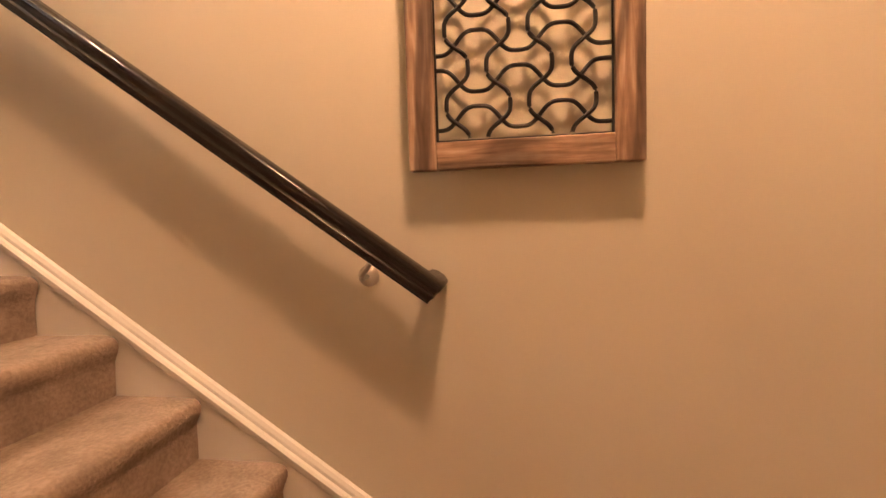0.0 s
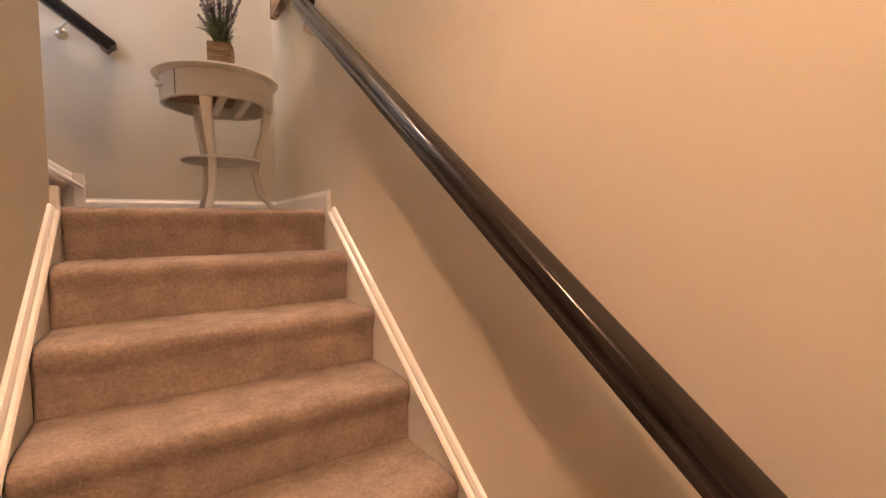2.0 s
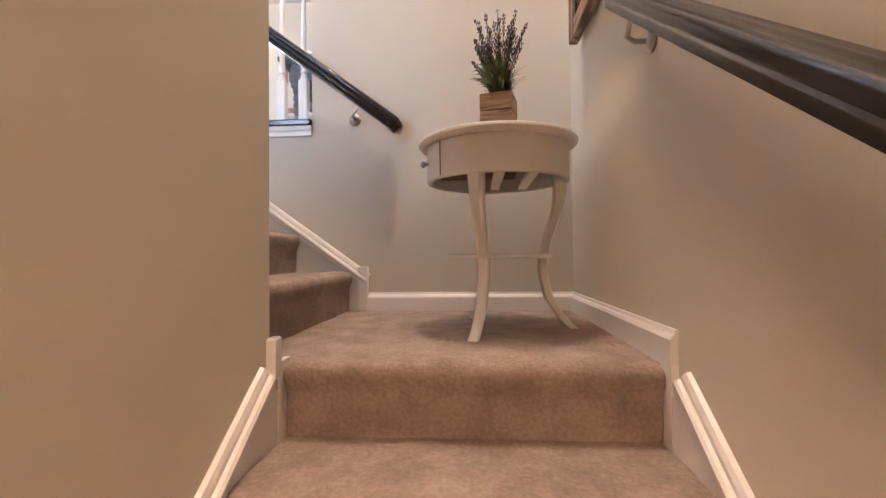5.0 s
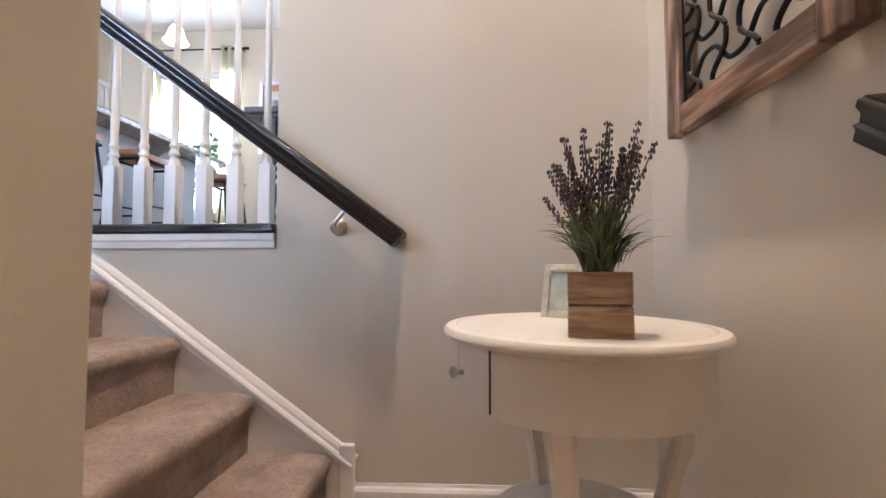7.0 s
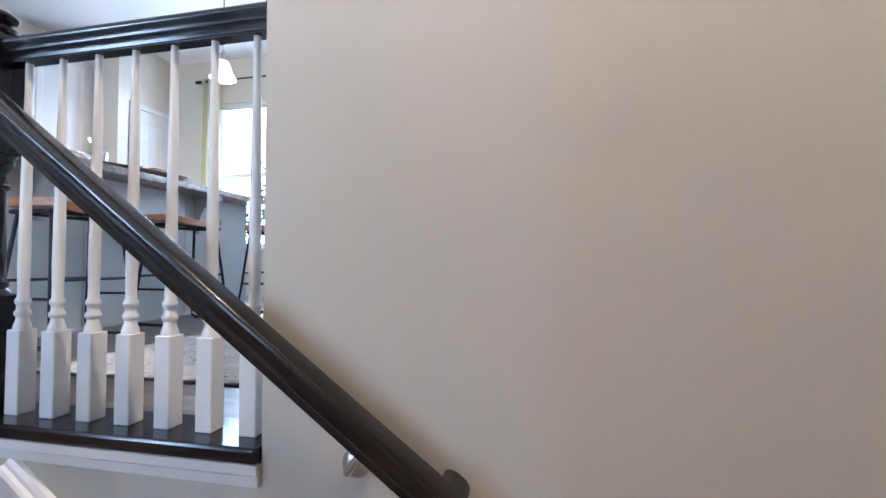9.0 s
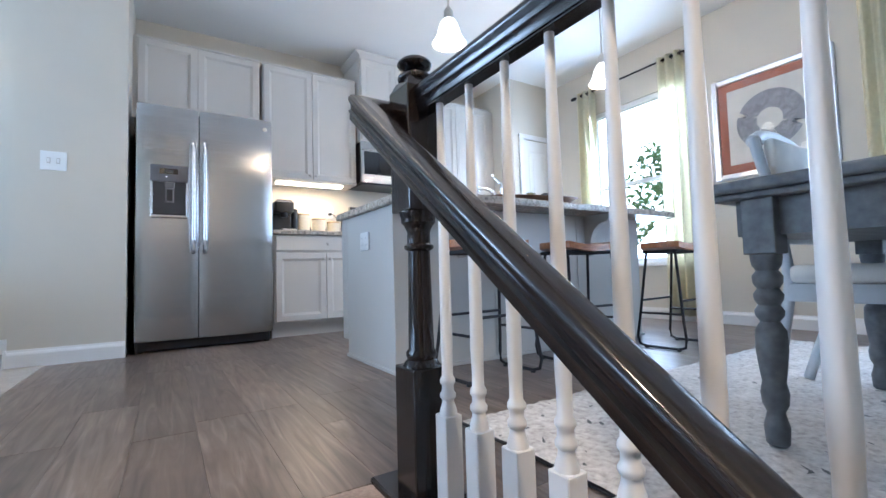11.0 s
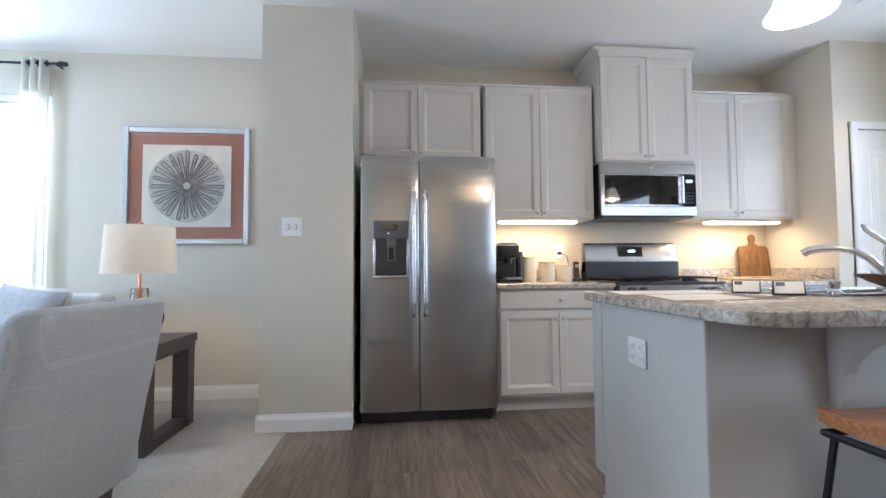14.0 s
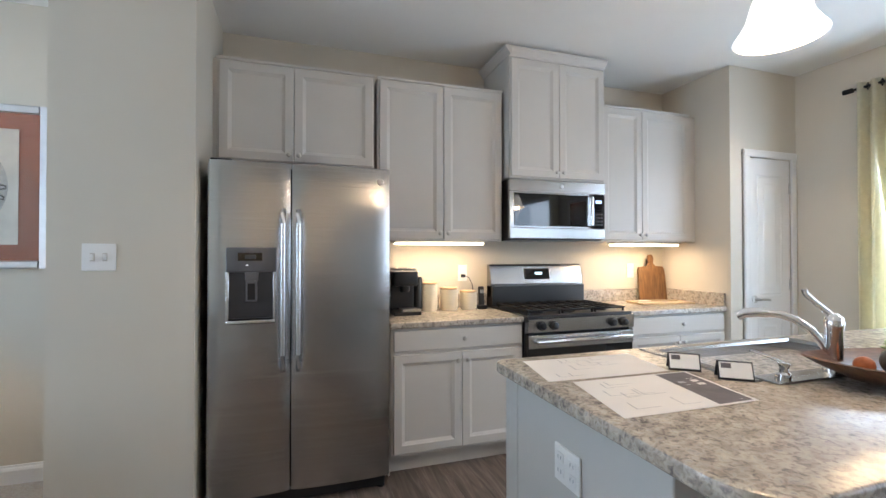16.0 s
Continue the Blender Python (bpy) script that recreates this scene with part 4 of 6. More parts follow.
# ---- stools ----
def bar_stool():
    root = thing("bar_stool", "backless bar stool with an orange-brown saddle seat and black metal legs", "stool", "stools at the island")
    bm = bmesh.new()
    n, m = 16, 8
    grid = []
    for k in (0, 1):
        g = []
        for i in range(n + 1):
            row = []
            for j in range(m + 1):
                u, v = 2 * i / n - 1, 2 * j / m - 1
                r = (abs(u) ** 4 + abs(v) ** 4) ** 0.25
                s = 1 - 0.12 * max(0, r - 0.8)
                z = 0.608 + 0.022 * u * u + (0.042 if k else 0) - (0.006 if k and r > 0.97 else 0)
                row.append(bm.verts.new((0.215 * u * s * (1 - 0.10 * v * v), 0.145 * v * s * (1 - 0.12 * u * u), z)))
            g.append(row)
        grid.append(g)
    for k, g in enumerate(grid):
        for i in range(n):
            for j in range(m):
                f = (g[i][j], g[i + 1][j], g[i + 1][j + 1], g[i][j + 1])
                bm.faces.new(f if k else f[::-1])
    a, b = grid
    rim = [(i, 0) for i in range(n)] + [(n, j) for j in range(m)] + [(i, m) for i in range(n, 0, -1)] + [(0, j) for j in range(m, 0, -1)]
    for p, q in zip(rim, rim[1:] + rim[:1]):
        bm.faces.new((a[p[0]][p[1]], a[q[0]][q[1]], b[q[0]][q[1]], b[p[0]][p[1]]))
    bmesh.ops.recalc_face_normals(bm, faces=bm.faces)
    part("seat", bm, SEATWOOD, root, "orange-brown wooden saddle seat", True)
    part("seat_frame", tube([(-0.19, -0.10, 0.606), (0.19, -0.10, 0.606), (0.19, 0.10, 0.606), (-0.19, 0.10, 0.606)], 0.010, 8, closed=True), IRON, root)
    for s in (-1, 1):
        pts = [(s * 0.17, -0.09, 0.606), (s * 0.205, -0.135, 0.18), (s * 0.215, -0.15, 0.07), (s * 0.210, -0.14, 0.025), (s * 0.205, -0.10, 0.012),
               (s * 0.205, 0.10, 0.012), (s * 0.210, 0.14, 0.025), (s * 0.215, 0.15, 0.07), (s * 0.205, 0.135, 0.18), (s * 0.17, 0.09, 0.606)]
        part("leg_loop", tube(pts, 0.0085, 8), IRON, root, smooth=True)
        for y in (-0.10, 0.10):
            part("foot_pad", lathe([(0.013, 0), (0.013, 0.012)], 10, at=(s * 0.205, y, 0)), BLACK, root)
    for y, z in ((-0.118, 0.30), (0.118, 0.30)):
        part("foot_rail", tube([(-0.193, y, z), (0.193, y, z)], 0.007, 8), IRON, root)
    for s in (-1, 1):
        part("side_rail", tube([(s * 0.20, -0.125, 0.22), (s * 0.20, 0.125, 0.22)], 0.007, 8), IRON, root)
    return root


st = bar_stool()
st.matrix_basis = pose(1.43, 1.985, 0, 0, 0, 3)
copy_thing(st, pose(2.12, 1.99, 0, 0, 0, -4))
copy_thing(st, pose(2.88, 1.86, 0, 0, 0, 5))


# ---- pendants and ceiling lights ----
SHADE = glow("lit_opal_glass", (1.0, 0.93, 0.82), 2.6)


def pendant(x, y):
    root = thing("pendant_lamp", "lit white bell glass pendant lamp on a thin rod", "pendant lamp", "pendants over the island", at=(x, y, 0))
    part("canopy", lathe([(0.065, CEILZ - 0.022), (0.065, CEILZ - 0.006), (0.055, CEILZ)], 24), NICKEL, root, smooth=True)
    part("rod", lathe([(0.006, 2.09), (0.006, CEILZ - 0.02)], 10), NICKEL, root)
    part("socket", lathe([(0.028, 1.995), (0.030, 2.01), (0.028, 2.07), (0.016, 2.09), (0.007, 2.10)], 20), NICKEL, root, smooth=True)
    s = [(0.030, 2.000), (0.040, 1.993), (0.056, 1.97), (0.070, 1.93), (0.082, 1.885), (0.102, 1.852), (0.113, 1.836), (0.109, 1.834), (0.096, 1.85), (0.076, 1.885), (0.064, 1.93), (0.050, 1.968), (0.034, 1.988)]
    bm = bmesh.new()
    seg, rings = 28, []
    for r, z in [(0.9 * p, 2.02 + 0.9 * (q - 2.0)) for p, q in s]:
        rings.append([bm.verts.new((r * math.cos(2 * math.pi * i / seg), r * math.sin(2 * math.pi * i / seg), z)) for i in range(seg)])
    for a, b in zip(rings, rings[1:] + rings[:1]):
        for i in range(seg):
            bm.faces.new((a[i], a[(i + 1) % seg], b[(i + 1) % seg], b[i]))
    bmesh.ops.recalc_face_normals(bm, faces=bm.faces)
    sh = part("shade", bm, SHADE, root, "glowing white bell glass shade", True)
    sh.visible_shadow = False


pendant(1.50, 2.354)
pendant(2.80, 2.27)
for x, y in ((0.55, 3.1), (3.28, 3.59), (-2.3, 3.0), (0.02, -0.30)):
    root = thing("recessed_light", "round recessed ceiling light with a white ring", "ceiling light", "recessed lights", at=(x, y, CEILZ))
    part("ring", lathe([(0.095, -0.006), (0.095, 0.0), (0.070, 0.0)], 28), PLASTIC, root, smooth=True)
    part("lens", lathe([(0.068, -0.004), (0.068, -0.002)], 28), bpy.data.materials.get("recessed_glow") or glow("recessed_glow", (1.0, 0.90, 0.76), 14.0), root)


# ---- pantry door, windows, curtains ----
def pantry_door():
    root = thing("door_1", "white two-panel pantry door with a lever handle", "door", kind="structure")
    x0, x1, y = 3.665, 4.120, 4.066
    part("leaf", boxbm(x0, y, 0.008, x1, y + 0.035, 2.072), TRIM, root)
    for z0, z1 in ((0.17, 0.82), (0.98, 1.945)):
        bm = bmesh.new()
        loops = []
        for inset, d in ((0.085, 0.0), (0.100, -0.007), (0.112, 0.004), (0.150, 0.004), (0.165, -0.004)):
            loops.append([bm.verts.new(p) for p in ((x0 + inset, y - 0.0015 + d * 0.6, z0 + inset - 0.085), (x1 - inset, y - 0.0015 + d * 0.6, z0 + inset - 0.085), (x1 - inset, y - 0.0015 + d * 0.6, z1 - inset + 0.085), (x0 + inset, y - 0.0015 + d * 0.6, z1 - inset + 0.085))])
        for a, b in zip(loops, loops[1:]):
            for i in range(4):
                bm.faces.new((a[i], a[(i + 1) % 4], b[(i + 1) % 4], b[i]))
        bm.faces.new(loops[-1])
        bmesh.ops.recalc_face_normals(bm, faces=bm.faces)
        part("raised_panel", bm, TRIM, root)
    cas = [(0, 0), (0.012, 0), (0.016, 0.010), (0.016, 0.045), (0.010, 0.058), (0, 0.060)]
    part("casing", sweep(cas, (x0 - 0.003, 4.06, 0), (x0 - 0.003, 4.06, 2.077), (0, -1, 0), (-1, 0, 0)), TRIM, root)
    part("casing", sweep(cas, (x1 + 0.003, 4.06, 0), (x1 + 0.003, 4.06, 2.077), (0, -1, 0), (1, 0, 0)), TRIM, root)
    part("head_casing", sweep(cas, (x0 - 0.063, 4.06, 2.077), (x1 + 0.063, 4.06, 2.077), (0, -1, 0), (0, 0, 1)), TRIM, root)
    bm = lathe([(0.030, 0), (0.030, 0.006), (0.012, 0.010), (0.011, 0.045)], 20)
    bmesh.ops.transform(bm, matrix=pose(x0 + 0.06, y, 0.96, 90), verts=bm.verts)
    h = part("lever_handle", bm, NICKEL, root, "satin nickel lever handle", True)
    part("lever", tube([(x0 + 0.06, y - 0.045, 0.96), (x0 + 0.10, y - 0.048, 0.962), (x0 + 0.165, y - 0.044, 0.955)], 0.009, 10), NICKEL, h, smooth=True)
    for z in (0.25, 1.02, 1.80):
        part("hinge", boxbm(x1 - 0.012, y - 0.010, z, x1 + 0.008, y, z + 0.09, bevel=0.003), NICKEL, root)


pantry_door()
solid("wall_pantry_inside", boxbm(3.587, 4.55, 0, XE, 4.58, 2.3), WALL, "plain wall inside the pantry", "wall")
PANE = glass("window_glass")


def window(name, centre, width, z0, z1, rz):
    """A white sash window in a wall; local x along the wall, local -y into the room."""
    root = thing(name, "white double-hung window bright with daylight", "window", kind="structure", at=(*centre, 0), rz=rz)
    w = width / 2
    fr = boxbm(-w, 0.02, z0, -w + 0.05, 0.09, z1)
    part("window_frame", fr, TRIM, root)
    part("window_frame", boxbm(w - 0.05, 0.02, z0, w, 0.09, z1), TRIM, root)
    part("window_frame", boxbm(-w + 0.05, 0.02, z1 - 0.05, w - 0.05, 0.09, z1), TRIM, root)
    part("window_frame", boxbm(-w + 0.05, 0.02, z0, w - 0.05, 0.09, z0 + 0.05), TRIM, root)
    zm = (z0 + z1) / 2
    part("meeting_rail", boxbm(-w + 0.05, 0.03, zm - 0.02, w - 0.05, 0.08, zm + 0.02, bevel=0.003), TRIM, root)
    part("window_sill", boxbm(-w - 0.05, -0.05, z0 - 0.03, w + 0.05, 0.02, z0 - 0.002, bevel=0.005), TRIM, root)
    for a, b in ((z0 + 0.05, zm - 0.02), (zm + 0.02, z1 - 0.05)):
        p = part("pane", boxbm(-w + 0.05, 0.052, a, w - 0.05, 0.056, b), PANE, root)
        p.visible_shadow = False


window("window_1", (-3.465, YN), 1.77, 0.70, 2.42, 0)
window("window_2", (XE, 2.96), 1.08, 0.55, 2.25, -90)
window("window_3", (XE, 0.20), 1.50, 0.55, 2.25, -90)
# unseen west window, added as the opening for the west fill light
window("window_added_west", (XW, 2.20), 1.60, 0.65, 2.35, 90)


def curtain_set(rod_a, rod_b, panels, out, drop, label, cloth):
    a, b, out = Vector(rod_a), Vector(rod_b), Vector(out)
    d = (b - a).normalized()
    rod = thing("curtain_rod", "dark bronze curtain rod with round finials", "curtain rod", "curtain rods")
    part("pole", tube([a, b], 0.009, 10), IRON, rod)
    for e, s in ((a, -1), (b, 1)):
        part("finial", tube([e, e + d * s * 0.012, e + d * s * 0.04, e + d * s * 0.055], 0.018, 12), IRON, rod, smooth=True)
        part("bracket", tube([e - d * s * 0.03, e - d * s * 0.03 - out * 0.08], 0.007, 8), IRON, rod)
    for s0, s1, folds in panels:
        root = thing("curtain", label, "curtain", "curtains")
        bm = bmesh.new()
        n, rows = folds * 10, 8
        g = []
        for i in range(n + 1):
            u = i / n
            col = []
            for j in range(rows + 1):
                v = j / rows
                p = a + d * (s0 + (s1 - s0) * u) + out * (0.034 * math.sin(2 * math.pi * folds * u) * (0.75 + 0.35 * v) + 0.006 * noise.noise((u * 7, v * 3, s0)))
                p.z = a.z + 0.035 - v * drop
                col.append(bm.verts.new(p))
            g.append(col)
        for i in range(n):
            for j in range(rows):
                bm.faces.new((g[i][j], g[i + 1][j], g[i + 1][j + 1], g[i][j + 1]))
        cl = part("cloth", bm, cloth, root, smooth=True)
        so = cl.modifiers.new("thickness", "SOLIDIFY")
        so.thickness = 0.003
        for k in range(folds * 2):
            p = a + d * (s0 + (s1 - s0) * (k + 0.5) / (folds * 2))
            part("grommet", tube([p + Vector((0, 0, 0.022)) + 0 * d, p + out * 0.022, p - Vector((0, 0, 0.022)), p - out * 0.022], 0.005, 6, closed=True), IRON, root)


curtain_set((-4.7, YN - 0.09, 2.63), (-2.47, YN - 0.09, 2.63), ((1.97, 2.16, 3), (0.02, 0.25, 3)), (0, -1, 0), 2.60, "white grommet curtain panel beside a bright window", WHITECLOTH)
curtain_set((XE - 0.09, 3.62, 2.49), (XE - 0.09, 2.34, 2.49), ((0.03, 0.27, 3), (1.00, 1.25, 3)), (-1, 0, 0), 2.47, "cream grommet curtain panel hanging to the floor", CURTAIN)
curtain_set((XE - 0.09, 1.19, 2.49), (XE - 0.09, -0.80, 2.49), ((0.02, 0.28, 3), (1.66, 1.95, 3)), (-1, 0, 0), 2.47, "cream grommet curtain panel hanging to the floor", CURTAIN)


# ---- wall art ----
def spoke_art(name, label, w, h, m):
    """A framed print: silver frame, rust mat, pale sheet with a wheel of looped petals. Faces local -y."""
    root = thing(name, label, "framed print", "framed prints")
    f = [(0, 0), (0.030, 0), (0.034, 0.006), (0.030, 0.040), (0.012, 0.046), (0, 0.046)]
    silver = mat("silver_frame", (0.62, 0.62, 0.64), 0.3, 0.9, 20, 0.05)
    part("frame", sweep(f, (-w / 2, 0, 0), (-w / 2, 0, h), (0, -1, 0), (1, 0, 0)), silver, root)
    part("frame", sweep(f, (w / 2, 0, 0), (w / 2, 0, h), (0, -1, 0), (-1, 0, 0)), silver, root)
    part("frame", sweep(f, (-w / 2 + 0.046, 0, h), (w / 2 - 0.046, 0, h), (0, -1, 0), (0, 0, -1)), silver, root)
    part("frame", sweep(f, (-w / 2 + 0.046, 0, 0), (w / 2 - 0.046, 0, 0), (0, -1, 0), (0, 0, 1)), silver, root)
    part("mat_board", boxbm(-w / 2 + 0.04, -0.012, 0.04, w / 2 - 0.04, -0.006, h - 0.04), mat("rust_mat", (0.30, 0.105, 0.055), 0.8, scale=30, vary=0.08), root, "rust red mat board")
    part("sheet", boxbm(-w / 2 + 0.145, -0.015, 0.138, w / 2 - 0.145, -0.0122, h - 0.138), mat("aged_sheet", (0.62, 0.57, 0.48), 0.8, scale=6, vary=0.12), root, "aged cream paper sheet")
    cz = h / 2
    part("disc", tube([(0, -0.0152, cz), (0, -0.0164, cz)], 0.292, 48), mat("disc_grey", (0.42, 0.39, 0.34), 0.8, scale=25, vary=0.2), root, "grey disc")
    ink = mat("ink", (0.13, 0.11, 0.095), 0.8, scale=40, vary=0.4)
    wash = mat("ink_wash", (0.25, 0.22, 0.19), 0.8, scale=30, vary=0.4)
    rk = random.Random(8)
    for k in range(24):
        a = 2 * math.pi * (k + rk.uniform(-0.12, 0.12)) / 24
        tip, half = rk.uniform(0.255, 0.278), rk.uniform(0.012, 0.0175)
        side = [(0.030 + (tip - 0.030) * q, half * (0.28 + 0.72 * q ** 0.7)) for q in (0, 0.2, 0.4, 0.6, 0.8, 0.94)]
        loop = side + [(tip + 0.006, half * 0.5), (tip + 0.006, -half * 0.5)] + [(p, -q) for p, q in side[::-1]]
        part("petal", tube([(p * math.cos(a) - q * math.sin(a), -0.0170, cz + p * math.sin(a) + q * math.cos(a)) for p, q in loop], 0.0046, 5), ink, root)
        part("petal_vein", tube([(p * math.cos(a), -0.0166, cz + p * math.sin(a)) for p in (0.08, tip * 0.7, tip - 0.02)], 0.0030, 5), wash, root)
    g = part("glazing", boxbm(-w / 2 + 0.046, -0.026, 0.046, w / 2 - 0.046, -0.0245, h - 0.046), PANE, root, "clear glass sheet")
    g.visible_shadow = False
    root.matrix_basis = m


spoke_art("wall_art", "silver-framed print of a spoked wheel with rust mat", 0.968, 0.938, pose(-1.544, YN - 0.001, 1.232))


def ring_art():
    root = thing("wall_art", "silver-framed print of a grey ring with rust mat", "framed print", "framed prints")
    w, h = 0.84, 0.87
    f = [(0, 0), (0.030, 0), (0.034, 0.006), (0.030, 0.040), (0.012, 0.046), (0, 0.046)]
    silver = mat("silver_frame", (0.66, 0.66, 0.68), 0.3, 0.9, 20, 0.05)
    part("frame", sweep(f, (-w / 2, 0, 0), (-w / 2, 0, h), (0, -1, 0), (1, 0, 0)), silver, root)
    part("frame", sweep(f, (w / 2, 0, 0), (w / 2, 0, h), (0, -1, 0), (-1, 0, 0)), silver, root)
    part("frame", sweep(f, (-w / 2 + 0.046, 0, h), (w / 2 - 0.046, 0, h), (0, -1, 0), (0, 0, -1)), silver, root)
    part("frame", sweep(f, (-w / 2 + 0.046, 0, 0), (w / 2 - 0.046, 0, 0), (0, -1, 0), (0, 0, 1)), silver, root)
    part("mat_board", boxbm(-w / 2 + 0.04, -0.012, 0.04, w / 2 - 0.04, -0.006, h - 0.04), mat("rust_mat", (0.32, 0.11, 0.06), 0.8, scale=30, vary=0.08), root, "rust red mat board")
    part("sheet", boxbm(-w / 2 + 0.115, -0.015, 0.115, w / 2 - 0.115, -0.0122, h - 0.115), mat("aged_sheet", (0.60, 0.57, 0.50), 0.8, scale=6, vary=0.1), root, "aged cream paper sheet")
    grey = mat("ring_grey", (0.24, 0.24, 0.25), 0.8, scale=30, vary=0.35)
    bm = tube([(0.165 * math.cos(2 * math.pi * k / 40), -0.019, h / 2 + 0.165 * math.sin(2 * math.pi * k / 40)) for k in range(40)], 0.078, 10, closed=True)
    bmesh.ops.scale(bm, vec=(1, 0.04, 1), space=Matrix.Translation((0, 0.019, 0)), verts=bm.verts)
    part("ring", bm, grey, root, "grey ring", True)
    g = part("glazing", boxbm(-w / 2 + 0.046, -0.028, 0.046, w / 2 - 0.046, -0.0265, h - 0.046), PANE, root, "clear glass sheet")
    g.visible_shadow = False
    root.matrix_basis = pose(XE - 0.001, 1.75, 1.24, 0, 0, -90)


ring_art()


def scroll_panel(x1, z0):
    """A rustic wooden frame with bent iron scrolls, on the south stair wall; x1 is its +x edge."""
    root = thing("wall_panel", "rustic brown wooden frame with curling black iron scrollwork", "wall decor", "scroll panels on the stair wall")
    w, h, b, y0, y1 = 0.545, 1.00, 0.066, -0.824, -0.788
    x0 = x1 - w
    part("stile", boxbm(x0, y0, z0, x0 + b, y1, z0 + h, bevel=0.004), RUSTIC, root)
    part("stile", boxbm(x1 - b, y0, z0, x1, y1, z0 + h, bevel=0.004), RUSTIC, root)
    part("rail", boxbm(x0 + b, y0, z0, x1 - b, y1 - 0.002, z0 + b, bevel=0.004), RUSTICX, root)
    part("rail", boxbm(x0 + b, y0, z0 + h - b, x1 - b, y1 - 0.002, z0 + h, bevel=0.004), RUSTICX, root)
    ym = -0.803
    for hx in (x0 + 0.033, x1 - 0.033):
        part("hanger", boxbm(hx - 0.012, -0.8445, z0 + h - 0.16, hx + 0.012, y0, z0 + h - 0.12), IRON, root)
    a0, a1, c0, c1 = x0 + b, x1 - b, z0 + b, z0 + h - b
    part("inner_rim", tube([(a0 + 0.003, ym, c0 + 0.003), (a1 - 0.003, ym, c0 + 0.003), (a1 - 0.003, ym, c1 - 0.003), (a0 + 0.003, ym, c1 - 0.003)], 0.004, 6, closed=True), IRON, root)
    P, row, amp = 0.194, 0.088, 0.030
    xc, zc = a1 - 0.103, c0 + 0.056

    def bars(curve, lo, hi, depth):
        run = []
        for q in range(121):
            x, z = curve(lo + (hi - lo) * q / 120)
            inside = a0 + 0.002 < x < a1 - 0.002 and c0 + 0.002 < z < c1 - 0.002
            if inside:
                run.append((x, depth, z))
            if (not inside or q == 120) and run:
                if len(run) > 4:
                    part("scroll", tube(run, 0.0053, 8), IRON, root, smooth=True)
                run = []

    def bend(u):
        return math.cos(u) - 0.10 * math.cos(3 * u)

    for k in range(-1, 11):
        bars(lambda u, k=k: (u, zc + row * k + amp * bend(2 * math.pi * (u - xc) / P + math.pi * k)), a0, a1, ym - 0.004)
    for k in range(-3, 5):
        bars(lambda u, k=k: (xc + P / 4 + P / 2 * k + amp * bend(math.pi * (u - zc - 0.028) / row + math.pi * k), u), c0, c1, ym + 0.004)


RUSTICX = plain_sawn("rustic_wood_rail", (0.8, 9, 9), 0)
scroll_panel(-2.294, -1.160)
scroll_panel(0.298, 0.192)
for x, y, z, rz, nm in ((-0.536, 3.945, 1.302, 0, "light_switch"), (1.52, YN, 1.17, 0, "wall_outlet"), (3.10, YN, 1.17, 0, "wall_outlet")):
    wide = 0.066 if nm == "light_switch" else 0.038
    root = thing(nm, "white wall plate with two rocker switches" if nm == "light_switch" else "white duplex outlet plate on the wall", "switch" if nm == "light_switch" else "outlet", at=(x, y, z), rz=rz)
    part("plate", boxbm(-wide, -0.007, -0.062, wide, -0.0005, 0.062, bevel=0.003), PLASTIC, root)
    for s in ((-0.024, 0.024) if nm == "light_switch" else (0.0,)):
        if nm == "light_switch":
            part("rocker", boxbm(s - 0.006, -0.019, -0.013, s + 0.006, -0.007, 0.013, bevel=0.002), PLASTIC, root)
            part("bezel", boxbm(s - 0.0095, -0.0085, -0.019, s + 0.0095, -0.007, 0.019), CABINET, root)
        else:
            for zz in (-0.022, 0.022):
                part("socket", boxbm(-0.016, -0.009, zz - 0.014, 0.016, -0.007, zz + 0.014, bevel=0.001, seg=1), PLASTIC, root)


# ---- landing: round table, plant, photo frame ----
TX, TY, TZ = 0.055, -0.492, LAND
tab = thing("side_table", "white painted round side table with curved legs and shelf", "side table", at=(TX, TY, TZ), rz=0)
tab.matrix_basis = pose(TX, TY, TZ) @ Matrix.Diagonal((1.055, 1.055, 1, 1))
part("tabletop", lathe([(0.234, 0.602), (0.245, 0.606), (0.252, 0.613), (0.252, 0.619), (0.247, 0.625), (0.229, 0.627), (0.225, 0.624), (0.221, 0.627), (0.0, 0.626)], 64), WHITEPAINT, tab, smooth=True)
bm = bmesh.new()
seg = 64
rings = []
for r, z in ((0.225, 0.602), (0.225, 0.490), (0.215, 0.486), (0.207, 0.490), (0.207, 0.602)):
    rings.append([bm.verts.new((r * math.cos(2 * math.pi * i / seg), r * math.sin(2 * math.pi * i / seg), z)) for i in range(seg)])
for a, b in zip(rings, rings[1:] + rings[:1]):
    for i in range(seg):
        bm.faces.new((a[i], a[(i + 1) % seg], b[(i + 1) % seg], b[i]))
bmesh.ops.recalc_face_normals(bm, faces=bm.faces)
ap = part("apron", bm, WHITEPAINT, tab, smooth=True)
for ang in (84, 130):
    bm = boxbm(0.224, -0.0015, 0.495, 0.2265, 0.0015, 0.600)
    bmesh.ops.rotate(bm, cent=(0, 0, 0), matrix=Matrix.Rotation(radians(ang), 3, "Z"), verts=bm.verts)
    part("drawer_gap", bm, GROUT, ap)
bm = lathe([(0.005, 0), (0.004, 0.010), (0.011, 0.014), (0.012, 0.020), (0.004, 0.025)], 14)
bmesh.ops.transform(bm, matrix=pose(0, 0, 0, 0, 0, 107) @ pose(0.225, 0, 0.545, 0, 90, 0), verts=bm.verts)
